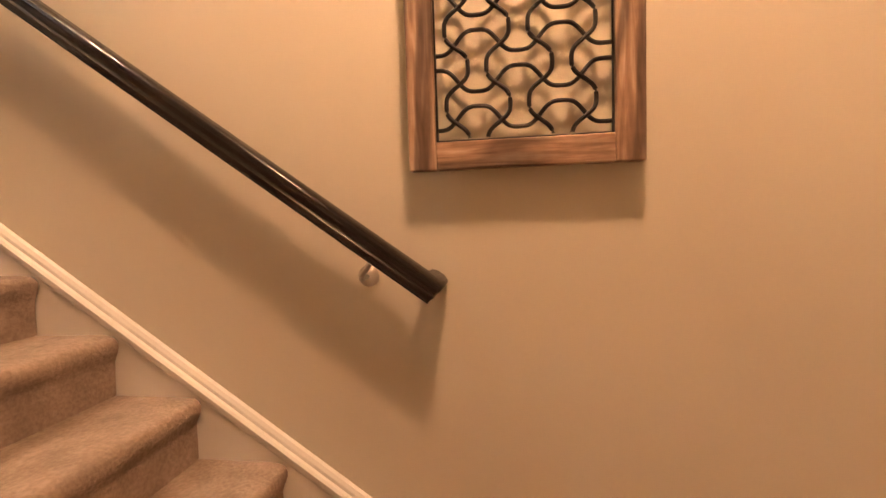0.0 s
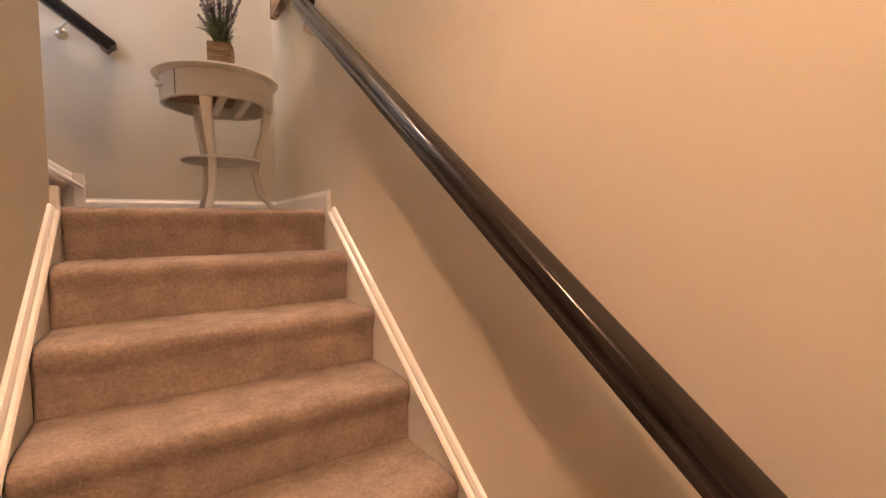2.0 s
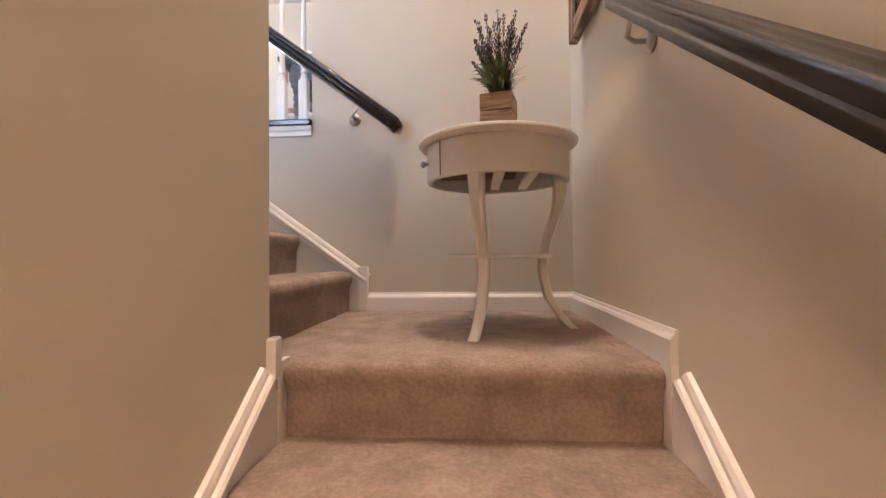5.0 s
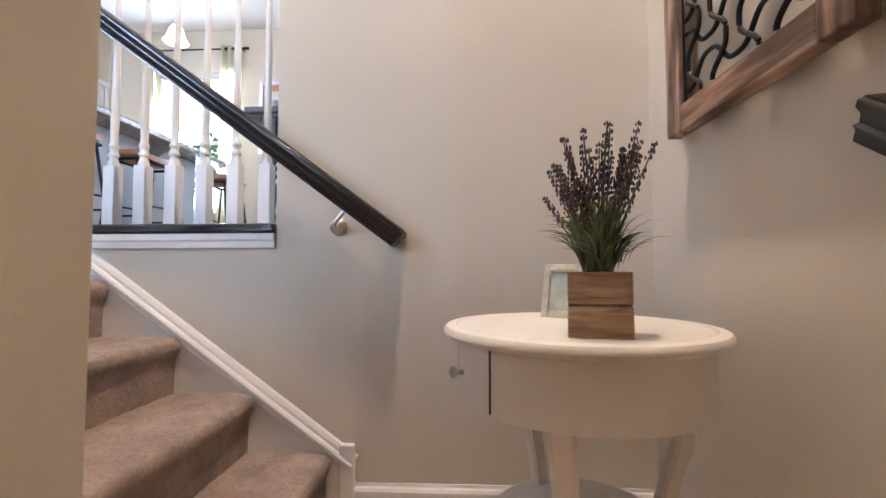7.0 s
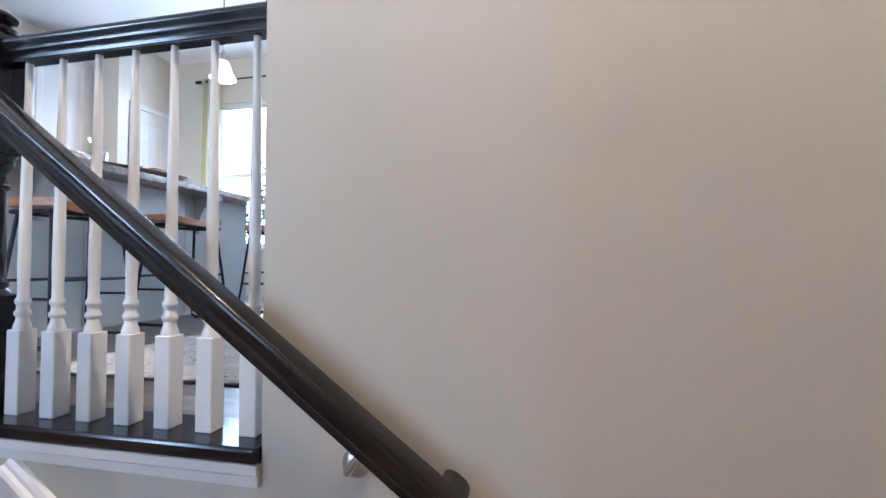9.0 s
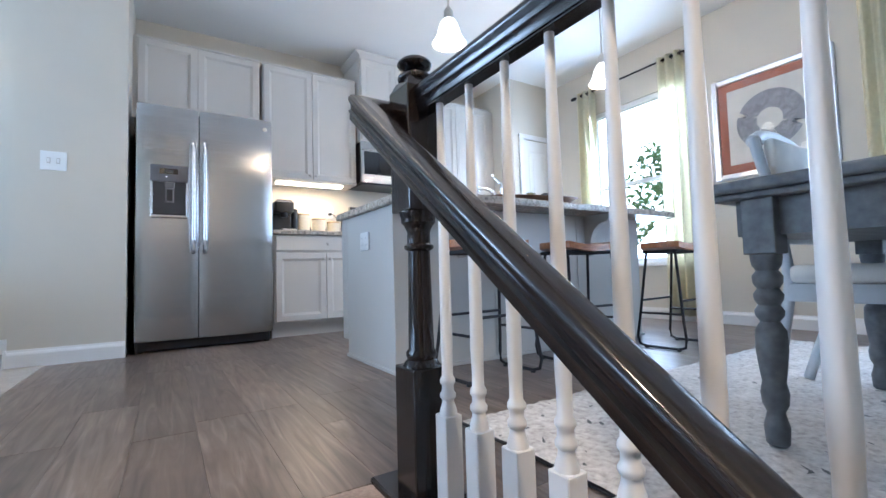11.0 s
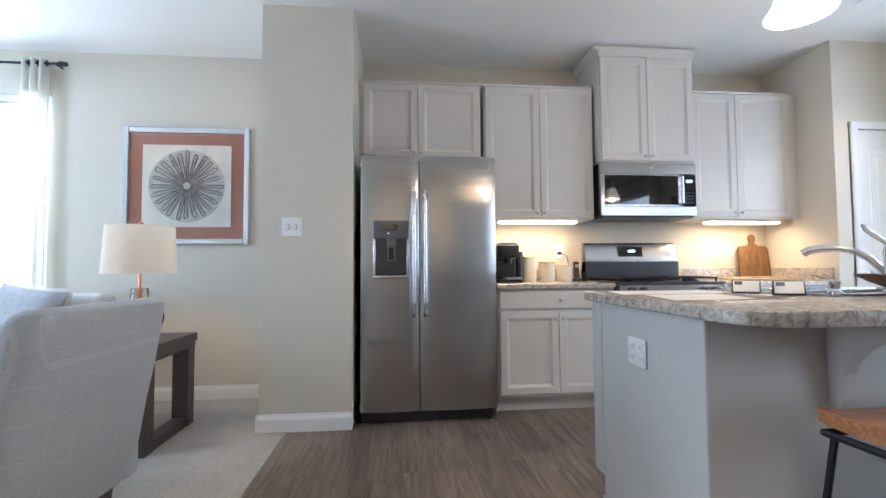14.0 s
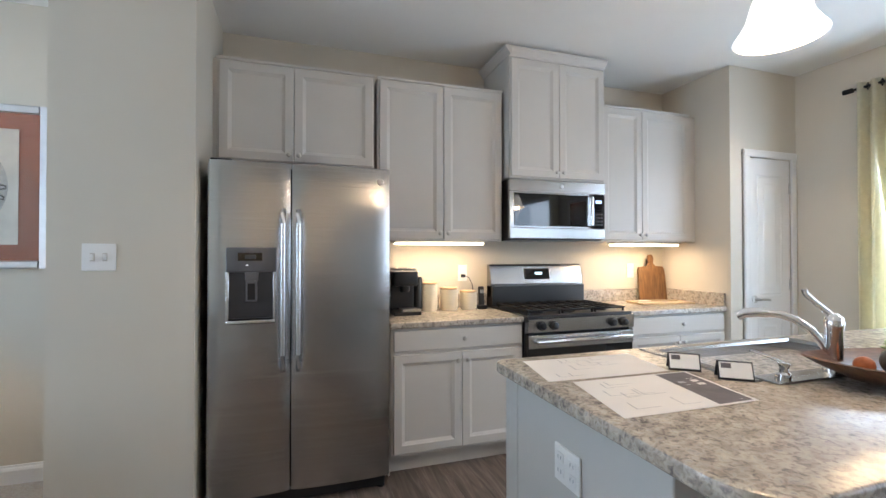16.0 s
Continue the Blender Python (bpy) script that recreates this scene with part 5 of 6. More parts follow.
part("drawer_knob", bm, NICKEL, ap, smooth=True)
for ang in (160, 270, 20):
    bm = bmesh.new()
    prev = None
    for r, z, w in ((0.195, 0.585, 0.021), (0.198, 0.48, 0.021), (0.190, 0.40, 0.018), (0.155, 0.29, 0.0155), (0.138, 0.20, 0.0145), (0.158, 0.10, 0.0135), (0.205, 0.03, 0.013), (0.235, 0.0, 0.014)):
        ring = [bm.verts.new((r + a * w, b * w * 1.05, z)) for a, b in ((-1, -0.6), (-0.6, -1), (0.6, -1), (1, -0.6), (1, 0.6), (0.6, 1), (-0.6, 1), (-1, 0.6))]
        if prev:
            for i in range(8):
                bm.faces.new((prev[i], prev[(i + 1) % 8], ring[(i + 1) % 8], ring[i]))
        else:
            bm.faces.new(ring)
        prev = ring
    bm.faces.new(prev[::-1])
    bmesh.ops.rotate(bm, cent=(0, 0, 0), matrix=Matrix.Rotation(radians(ang), 3, "Z"), verts=bm.verts)
    bmesh.ops.recalc_face_normals(bm, faces=bm.faces)
    part("leg", bm, WHITEPAINT, tab, smooth=True)
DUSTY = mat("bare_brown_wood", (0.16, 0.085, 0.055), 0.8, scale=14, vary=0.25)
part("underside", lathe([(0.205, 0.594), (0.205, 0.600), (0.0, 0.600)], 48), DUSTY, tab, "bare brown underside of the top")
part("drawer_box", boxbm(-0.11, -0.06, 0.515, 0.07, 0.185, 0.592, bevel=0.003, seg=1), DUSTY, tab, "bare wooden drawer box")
for y in (-0.10, 0.0):
    part("cross_brace", boxbm(-0.19, y - 0.016, 0.497, 0.19, y + 0.016, 0.515, bevel=0.003, seg=1), WHITEPAINT, tab, "white cross brace")
part("shelf", lathe([(0.158, 0.235), (0.164, 0.239), (0.164, 0.246), (0.158, 0.250), (0.0, 0.250)], 48), WHITEPAINT, tab, smooth=True)

TT = TZ + 0.626
PALEWOOD = ramp_mat("pale_plank_wood", [(0.3, (0.25, 0.155, 0.095)), (0.5, (0.43, 0.295, 0.195)), (0.7, (0.58, 0.43, 0.305))], 0.7, 9, 8, (1.5, 1.5, 14), 0.8, 0.3, rand=0.12)
LAVSTEM = mat("dried_stem", (0.10, 0.13, 0.065), 0.8, scale=20, vary=0.4)
LAVLEAF = mat("grey_green_leaf", (0.15, 0.19, 0.105), 0.7, scale=30, vary=0.35)
LAVBUD = mat("dark_purple_bud", (0.105, 0.062, 0.105), 0.8, scale=60, vary=0.5)
planter = thing("potted_lavender", "artificial lavender bunch in a small pale wooden box", "plant")
planter.matrix_basis = pose(-0.092, -0.492, TT, 0, 0, 76) @ Matrix.Scale(1.0, 4)
for s in (-1, 1):
    for z0, z1 in ((0.0, 0.051), (0.0535, 0.105)):
        part("box_board", boxbm(-0.049, s * 0.046 - 0.004, z0, 0.049, s * 0.046 + 0.004, z1, bevel=0.002, seg=1), PALEWOOD, planter)
        part("box_board", boxbm(s * 0.045 - 0.004, -0.042, z0, s * 0.045 + 0.004, 0.042, z1 - 0.0005, bevel=0.002, seg=1), PALEWOOD, planter)
part("box_base", boxbm(-0.041, -0.042, 0.002, 0.041, 0.042, 0.010), PALEWOOD, planter)
bm = bmesh.new()
rnd = random.Random(5)
for k in range(60):
    box(bm, *(lambda x, y, s: (x - s, y - s, 0.085, x + s, y + s, 0.094 + rnd.random() * 0.010))(rnd.uniform(-0.034, 0.034), rnd.uniform(-0.036, 0.036), rnd.uniform(0.004, 0.009)))
box(bm, -0.0405, -0.0415, 0.070, 0.0405, 0.0415, 0.088)
part("moss", bm, mat("red_brown_moss", (0.085, 0.035, 0.018), 0.95, scale=60, vary=0.4), planter, "red-brown dried moss")
stems, leaves, buds = bmesh.new(), bmesh.new(), bmesh.new()
for k in range(38):
    a = 2.4 * k + rnd.uniform(-0.3, 0.3)
    lean = 0.086 * math.sqrt((k + 0.5) / 38) * rnd.uniform(0.8, 1.1)
    hgt = rnd.uniform(0.165, 0.268) - lean * 0.40
    base = Vector((math.cos(a) * 0.012, math.sin(a) * 0.012, 0.09))
    def at(u, a=a, lean=lean, hgt=hgt, base=base):
        return base + Vector((math.cos(a) * lean * u * (0.7 + 0.3 * u), math.sin(a) * lean * u * (0.7 + 0.3 * u), hgt * u))
    tube([at(i / 5) for i in range(6)], 0.0012, 4, stems)
    for j in range(10):
        u = 0.60 + 0.41 * j / 9
        if rnd.random() < 0.12:
            continue
        p = at(u)
        for q in range(3):
            b2 = 2 * math.pi * q / 3 + j * 1.1
            o = Vector((math.cos(b2), math.sin(b2), 0.5)) * (0.0056 * (1.15 - 0.45 * j / 9))
            bmesh.ops.create_icosphere(buds, subdivisions=1, radius=1, matrix=Matrix.Translation(p + o) @ Matrix.Rotation(rnd.uniform(-0.8, 0.8), 4, "X") @ Matrix.Diagonal((0.0020, 0.0020, 0.0046, 1)) @ Matrix.Scale(rnd.uniform(0.75, 1.2), 4))
for k in range(340):
    a = rnd.random() * 2 * math.pi
    ln, reach = rnd.uniform(0.08, 0.178), rnd.uniform(0.012, 0.070)
    base = Vector((rnd.uniform(-0.022, 0.022), rnd.uniform(-0.022, 0.022), 0.088))
    out = Vector((math.cos(a), math.sin(a), 0))
    side = Vector((-math.sin(a), math.cos(a), 0.3)) * 0.0029
    if k % 3 == 0:
        base += out * reach * 0.4 + Vector((0, 0, rnd.uniform(0.02, 0.07)))
        ln *= 0.6
    prev = None
    for i in range(6):
        u = i / 5
        c = base + out * reach * u ** 1.8 + Vector((0, 0, ln * (u - 0.30 * u ** 3 * (reach / 0.05))))
        wd = max(0.08, math.sin(math.pi * (0.18 + 0.80 * u)))
        pr = (leaves.verts.new(c - side * wd), leaves.verts.new(c + side * wd))
        if prev:
            leaves.faces.new((prev[0], prev[1], pr[1], pr[0]))
        prev = pr
part("lavender_stalk", stems, LAVSTEM, planter)
part("leaf_tuft", leaves, LAVLEAF, planter, "narrow grey-green leaves")
part("lavender_bloom", buds, LAVBUD, planter, "dark purple flower spikes")
for nm in planter.children:
    if nm.name.startswith(("lavender_stalk", "leaf_tuft", "lavender_bloom", "moss")):
        nm["kind"] = "stuff"
pf = thing("photo_frame", "small cream photo frame with a beaded rim", "photo frame", at=(0.155, -0.480, TT), rz=-128)
CREAMF = mat("cream_beaded_frame", (0.62, 0.58, 0.46), 0.6, scale=60, vary=0.15, bump=0.6, bscale=250)
for args in ((-0.05, 0, 0, -0.033, 0.016, 0.125), (0.033, 0, 0, 0.05, 0.016, 0.125), (-0.033, 0, 0, 0.033, 0.016, 0.018), (-0.033, 0, 0.107, 0.033, 0.016, 0.125)):
    p = part("frame_bar", boxbm(*args, bevel=0.004), CREAMF, pf)
    p.rotation_euler = (radians(-12), 0, 0)
p = part("photo", boxbm(-0.033, 0.008, 0.018, 0.033, 0.011, 0.107), mat("pale_green_print", (0.45, 0.50, 0.42), 0.5, scale=25, vary=0.25), pf, "pale greenish print")
p.rotation_euler = (radians(-12), 0, 0)
p = part("easel_back", boxbm(-0.045, 0.0162, 0.004, 0.045, 0.0185, 0.12), BLACK, pf)
p.rotation_euler = (radians(-12), 0, 0)
p = part("strut", boxbm(-0.012, 0.0, 0.0, 0.012, 0.003, 0.085), BLACK, pf)
p.location, p.rotation_euler = (0, 0.072, 0), (radians(14), 0, 0)


# ---- living room ----
def soft(bm, cuts=3, amount=0.5):
    bmesh.ops.subdivide_edges(bm, edges=bm.edges, cuts=cuts, use_grid_fill=True)
    for _ in range(int(amount * 6)):
        bmesh.ops.smooth_vert(bm, verts=bm.verts, factor=0.5, use_axis_x=True, use_axis_y=True, use_axis_z=True)
    return bm


def pillow(name, label, w, h, t, material, m, fringe=False):
    root = thing(name, label, "pillow", "throw pillows")
    bm = bmesh.new()
    n = 14
    sides = []
    for s in (-1, 1):
        g = [[bm.verts.new((w / 2 * u * (1 - 0.08 * (1 - v * v)), s * t / 2 * max(0.0, (1 - u ** 4) * (1 - v ** 4)) ** 0.55, h / 2 * v * (1 - 0.08 * (1 - u * u)) + h / 2)) for v in [2 * j / n - 1 for j in range(n + 1)]] for u in [2 * i / n - 1 for i in range(n + 1)]]
        for i in range(n):
            for j in range(n):
                bm.faces.new((g[i][j], g[i + 1][j], g[i + 1][j + 1], g[i][j + 1]))
    bmesh.ops.remove_doubles(bm, verts=bm.verts, dist=0.0004)
    bmesh.ops.recalc_face_normals(bm, faces=bm.faces)
    part("cover", bm, material, root, smooth=True)
    if fringe:
        bm = bmesh.new()
        r2 = random.Random(3)
        for k in range(90):
            z = h * k / 89
            for e in range(2):
                p = Vector((-w / 2, r2.uniform(-0.01, 0.01), z))
                tube([p, p + Vector((-0.02, r2.uniform(-0.02, 0.02), r2.uniform(-0.01, 0.01))), p + Vector((-0.045, r2.uniform(-0.03, 0.03), r2.uniform(-0.03, 0.01)))], 0.0022, 4, bm)
        f = part("fringe", bm, CREAMFAB, root, "shaggy cream fringe")
        f["kind"] = "stuff"
    root.matrix_basis = m


def plaid_material():
    m = mat("pale_plaid_weave", (0.40, 0.41, 0.415), 0.92, scale=220, vary=0.12, bump=0.35, bscale=420)
    n, l = m.node_tree.nodes, m.node_tree.links
    hs = next(k for k in n if k.bl_idname == "ShaderNodeHueSaturation")
    tc = next(k for k in n if k.bl_idname == "ShaderNodeTexCoord")
    sx = n.new("ShaderNodeSeparateXYZ")
    l.new(tc.outputs["Object"], sx.inputs[0])
    total = None
    for ax in (0, 1, 2):
        mo = n.new("ShaderNodeMath")
        mo.operation, mo.inputs[1].default_value = "PINGPONG", 0.056
        l.new(sx.outputs[ax], mo.inputs[0])
        lt = n.new("ShaderNodeMath")
        lt.operation, lt.inputs[1].default_value = "LESS_THAN", 0.0018
        l.new(mo.outputs[0], lt.inputs[0])
        if total is None:
            total = lt.outputs[0]
        else:
            mx = n.new("ShaderNodeMath")
            mx.operation = "MAXIMUM"
            l.new(total, mx.inputs[0]), l.new(lt.outputs[0], mx.inputs[1])
            total = mx.outputs[0]
    mix = n.new("ShaderNodeMixRGB")
    mix.inputs[1].default_value, mix.inputs[2].default_value = (0.42, 0.43, 0.435, 1), (0.475, 0.48, 0.475, 1)
    l.new(total, mix.inputs[0])
    l.new(mix.outputs[0], hs.inputs["Color"])
    return m


PLAID = plaid_material()


def armchair():
    """Faces local -x; the back leans towards +x and flares at the top."""
    root = thing("armchair", "pale grey windowpane-check armchair with tapered dark legs", "armchair")
    part("seat_base", boxbm(-0.42, -0.29, 0.15, 0.31, 0.29, 0.36, bevel=0.03, seg=3), PLAID, root, smooth=True)
    part("seat_cushion", boxbm(-0.44, -0.225, 0.36, 0.32, 0.225, 0.50, bevel=0.05, seg=4), PLAID, root, smooth=True)
    # back: sections of a leaning, widening slab
    bm = bmesh.new()
    prev = None
    secs = [(0.17, 0.33, 0.14, 0.300), (0.22, 0.385, 0.30, 0.315), (0.315, 0.425, 0.48, 0.325), (0.332, 0.452, 0.62, 0.332), (0.336, 0.470, 0.74, 0.338), (0.342, 0.482, 0.82, 0.338), (0.348, 0.488, 0.860, 0.334), (0.362, 0.488, 0.885, 0.324), (0.385, 0.474, 0.899, 0.308), (0.410, 0.450, 0.904, 0.290)]
    for xa, xb, z, hw in secs:
        pts = []
        r = min(0.07, (xb - xa) * 0.45)
        for cx, cy, a0 in ((xb - r, hw - r, 0), (xa + r, hw - r, 90), (xa + r, -hw + r, 180), (xb - r, -hw + r, 270)):
            for k in range(5):
                a = radians(a0 + 90 * k / 4)
                pts.append((cx + r * math.cos(a), cy + r * math.sin(a)))
        ring = [bm.verts.new((p - 0.03 * (q / hw) ** 2 * (z > 0.4), q, z)) for p, q in pts]
        if prev:
            for i in range(len(ring)):
                bm.faces.new((prev[i], prev[(i + 1) % len(ring)], ring[(i + 1) % len(ring)], ring[i]))
        else:
            bm.faces.new(ring[::-1])
        prev = ring
    bm.faces.new(prev)
    bmesh.ops.recalc_face_normals(bm, faces=bm.faces)
    part("backrest", bm, PLAID, root, smooth=True)
    for s in (-1, 1):
        part("arm", boxbm(-0.45, s * 0.275 - 0.055, 0.14, 0.36, s * 0.275 + 0.055, 0.575, bevel=0.04, seg=4), PLAID, root, smooth=True)
    for x in (-0.36, 0.24):
        for y in (-0.24, 0.24):
            bm = boxbm(x - 0.04, y - 0.04, 0, x + 0.04, y + 0.04, 0.155)
            lo = [v for v in bm.verts if v.co.z < 0.05]
            bmesh.ops.scale(bm, vec=(0.68, 0.68, 1), space=Matrix.Translation((-x, -y, 0)), verts=lo)
            part("leg", bm, ENDTABLE, root, "tapered dark brown leg")
    root.matrix_basis = pose(-1.345, 2.81, 0.004, 0, 0, -3)


armchair()
pillow("throw_pillow", "pale grey pillow with a shaggy cream fringe", 0.40, 0.34, 0.14, GREYFAB, pose(-1.22, 2.70, 0.50, -12, -8, -48), True)


def end_table():
    root = thing("end_table", "espresso wooden end table with slab legs and floor rails", "end table", at=(-1.53, 3.90, 0.004))
    part("tabletop", boxbm(-0.31, -0.30, 0.545, 0.31, 0.30, 0.600, bevel=0.004), ENDTABLE, root)
    part("apron", boxbm(-0.30, -0.29, 0.505, 0.30, 0.29, 0.545), ENDTABLE, root)
    for x in (-0.25, 0.25):
        for y in (-0.24, 0.24):
            part("leg", boxbm(x - 0.05, y - 0.045, 0, x + 0.05, y + 0.045, 0.505, bevel=0.003), ENDTABLE, root)
        part("floor_rail", boxbm(x - 0.045, -0.195, 0.0, x + 0.045, 0.195, 0.06, bevel=0.003), ENDTABLE, root)
    part("floor_rail", boxbm(-0.20, -0.28, 0.0, 0.20, -0.20, 0.06, bevel=0.003), ENDTABLE, root)


end_table()
LZ = 0.604
tl = thing("table_lamp", "table lamp with woven glass base and white drum shade", "table lamp", at=(-1.50, 4.02, LZ))
LAMPSHADE = mat("lit_linen_shade", (0.87, 0.82, 0.75), 0.9, scale=90, vary=0.05)
see_through(LAMPSHADE, 0.5)
COPPER = mat("copper", (0.55, 0.24, 0.12), 0.3, 1.0, 6, 0.05)
part("foot", lathe([(0.075, 0), (0.075, 0.012), (0.05, 0.018)], 28), IRON, tl, smooth=True)
part("glass_base", lathe([(0.05, 0.016), (0.10, 0.05), (0.128, 0.11), (0.118, 0.165), (0.085, 0.21), (0.052, 0.225), (0.048, 0.30), (0.046, 0.31)], 32), glass("smoky_glass", (0.85, 0.80, 0.70), 0.05), tl, "smoky glass bulb", True)
bm = bmesh.new()
for k in range(10):
    for s in (-1, 1):
        pts = []
        for j in range(9):
            u = j / 8
            r = 0.05 + 0.084 * math.sin(math.pi * (0.12 + 0.80 * u)) ** 0.9
            a = 2 * math.pi * k / 10 + s * 0.9 * u
            pts.append((r * math.cos(a), r * math.sin(a), 0.020 + 0.205 * u))
        tube(pts, 0.0045, 5, bm)
w = part("woven_band", bm, mat("dark_rope", (0.07, 0.045, 0.03), 0.85, scale=80, vary=0.3), tl, "dark woven rope netting")
part("stem", lathe([(0.009, 0.22), (0.009, 0.42)], 12), COPPER, tl)
bm = bmesh.new()
seg, rings = 40, []
for r, z in ((0.190, 0.705), (0.207, 0.405), (0.204, 0.405), (0.187, 0.705)):
    rings.append([bm.verts.new((r * math.cos(2 * math.pi * i / seg), r * math.sin(2 * math.pi * i / seg), z)) for i in range(seg)])
for a, b in zip(rings, rings[1:] + rings[:1]):
    for i in range(seg):
        bm.faces.new((a[i], a[(i + 1) % seg], b[(i + 1) % seg], b[i]))
bmesh.ops.recalc_face_normals(bm, faces=bm.faces)
part("shade", bm, LAMPSHADE, tl, "lit white drum shade", True)
part("finial", lathe([(0.006, 0.70), (0.012, 0.715), (0.014, 0.728), (0.005, 0.738)], 14), COPPER, tl, smooth=True)
part("bulb", lathe([(0.012, 0.47), (0.03, 0.52), (0.03, 0.55), (0.01, 0.58)], 14), SHADE, tl, smooth=True).visible_shadow = False
bk = thing("book", "closed white book lying on the end table", "book", at=(-1.40, 3.78, LZ), rz=14)
part("cover", boxbm(-0.115, -0.085, 0, 0.115, 0.085, 0.004), PLASTIC, bk)
part("pages", boxbm(-0.111, -0.081, 0.004, 0.111, 0.081, 0.022), CREAMFAB, bk)
part("cover", boxbm(-0.115, -0.085, 0.022, 0.115, 0.085, 0.026), PLASTIC, bk)
suc = thing("succulent_pot", "small green succulent in a white round pot", "plant", at=(-1.42, 3.79, LZ + 0.026))
part("pot", lathe([(0.030, 0), (0.042, 0.012), (0.046, 0.04), (0.044, 0.062), (0.038, 0.062), (0.036, 0.05)], 24), PLASTIC, suc, smooth=True)
for k in range(22):
    a, e = k * 2.4, 0.25 + 1.1 * (k / 22)
    d = Vector((math.cos(a) * math.cos(e), math.sin(a) * math.cos(e), math.sin(e)))
    bm = bmesh.new()
    bmesh.ops.create_icosphere(bm, subdivisions=1, radius=1, matrix=Matrix.Translation(d * 0.028 + Vector((0, 0, 0.058))) @ d.to_track_quat("Z", "Y").to_matrix().to_4x4() @ Matrix.Diagonal((0.007, 0.004, 0.020, 1)))
    part("leaf", bm, mat("succulent_green", (0.10, 0.19, 0.05), 0.6, scale=30) if k == 0 else bpy.data.materials["succulent_green"], suc, smooth=True)


def sofa():
    root = thing("sofa", "cream upholstered sofa under the bright window", "sofa", at=(-3.02, 4.15, 0.004))
    part("base", boxbm(-1.05, -0.42, 0.10, 1.05, 0.42, 0.34, bevel=0.03, seg=3), CREAMFAB, root, smooth=True)
    for x in (-0.84, 0.02):
        part("seat_cushion", boxbm(x, -0.44, 0.34, x + 0.82, 0.22, 0.48, bevel=0.05, seg=4), CREAMFAB, root, smooth=True)
        part("back_cushion", boxbm(x, 0.12, 0.46, x + 0.82, 0.34, 0.90, bevel=0.07, seg=4), CREAMFAB, root, smooth=True)
    part("backrest", boxbm(-1.05, 0.26, 0.30, 1.05, 0.44, 0.86, bevel=0.05, seg=4), CREAMFAB, root, smooth=True)
    for s in (-1, 1):
        part("arm", boxbm(s * 0.96 - 0.10, -0.42, 0.10, s * 0.96 + 0.10, 0.40, 0.66, bevel=0.06, seg=4), CREAMFAB, root, smooth=True)
    for x in (-0.95, 0.95):
        for y in (-0.35, 0.35):
            part("leg", boxbm(x - 0.03, y - 0.03, 0, x + 0.03, y + 0.03, 0.10), ENDTABLE, root)


sofa()
pillow("throw_pillow", "plain grey throw pillow on the sofa", 0.48, 0.46, 0.18, GREYFAB, pose(-2.32, 4.05, 0.49, -18, 8, -10))
pillow("throw_pillow", "cream ribbed throw pillow on the sofa", 0.46, 0.44, 0.17, CREAMFAB, pose(-2.72, 4.00, 0.49, -18, -6, 14))


# ---- dining ----
rug = thing("rug", "mottled cream and grey shag rug with a dark edge", "rug", at=(0, 0, 0.002))
RUGM = ramp_mat("shag_rug", [(0.30, (0.36, 0.335, 0.315)), (0.45, (0.50, 0.475, 0.45)), (0.70, (0.64, 0.615, 0.585))], 0.95, 52, 10, bump=1.0, patch=0.10, pscale=7)
bm = bmesh.new()
nx, ny = 110, 120
g = [[bm.verts.new((0.925 + 2.60 * i / nx, -1.90 + 3.39 * j / ny, 0.010 + 0.007 * noise.noise((i * 0.9, j * 0.9, 3.0)) + 0.005 * noise.noise((i * 0.31, j * 0.31, 9.0)))) for j in range(ny + 1)] for i in range(nx + 1)]
for i in range(nx):
    for j in range(ny):
        bm.faces.new((g[i][j], g[i + 1][j], g[i + 1][j + 1], g[i][j + 1]))
part("rug_surface", bm, RUGM, rug, smooth=True)
part("binding", boxbm(0.918, -1.907, 0, 3.532, 1.497, 0.006, bevel=0.002, seg=1), BLACK, rug, "dark rug binding")

dt = thing("dining_table", "grey-washed wooden dining table with heavy turned legs", "dining table")
RZ = 0.017
part("tabletop", boxbm(1.43, -0.85, 0.712, 2.49, 0.925, 0.747, bevel=0.010, seg=3), GREYWOOD, dt, smooth=True)
part("top_edge", boxbm(1.445, -0.835, 0.692, 2.475, 0.910, 0.712, bevel=0.006), GREYWOOD, dt)
part("apron", boxbm(1.49, -0.79, 0.59, 2.43, 0.865, 0.692), GREYWOOD, dt)
legp = [(0.028, 0), (0.036, 0.006), (0.040, 0.05), (0.030, 0.08), (0.028, 0.09), (0.040, 0.11), (0.044, 0.14), (0.036, 0.17), (0.042, 0.20), (0.050, 0.26), (0.048, 0.31), (0.030, 0.335), (0.044, 0.35), (0.046, 0.365), (0.034, 0.38), (0.045, 0.395), (0.047, 0.41), (0.034, 0.425), (0.046, 0.44), (0.048, 0.46), (0.034, 0.475), (0.046, 0.49), (0.05, 0.51), (0.05, 0.52)]
for x in (1.495, 2.42):
    for y in (0.80, -0.75):
        lg = part("leg", lathe([(0.76 * r, z) for r, z in legp], 24, at=(x, y, RZ)), GREYWOOD, dt, smooth=True)
        part("leg_block", boxbm(x - 0.040, y - 0.040, RZ + 0.52, x + 0.040, y + 0.040, 0.692, bevel=0.004), GREYWOOD, lg)


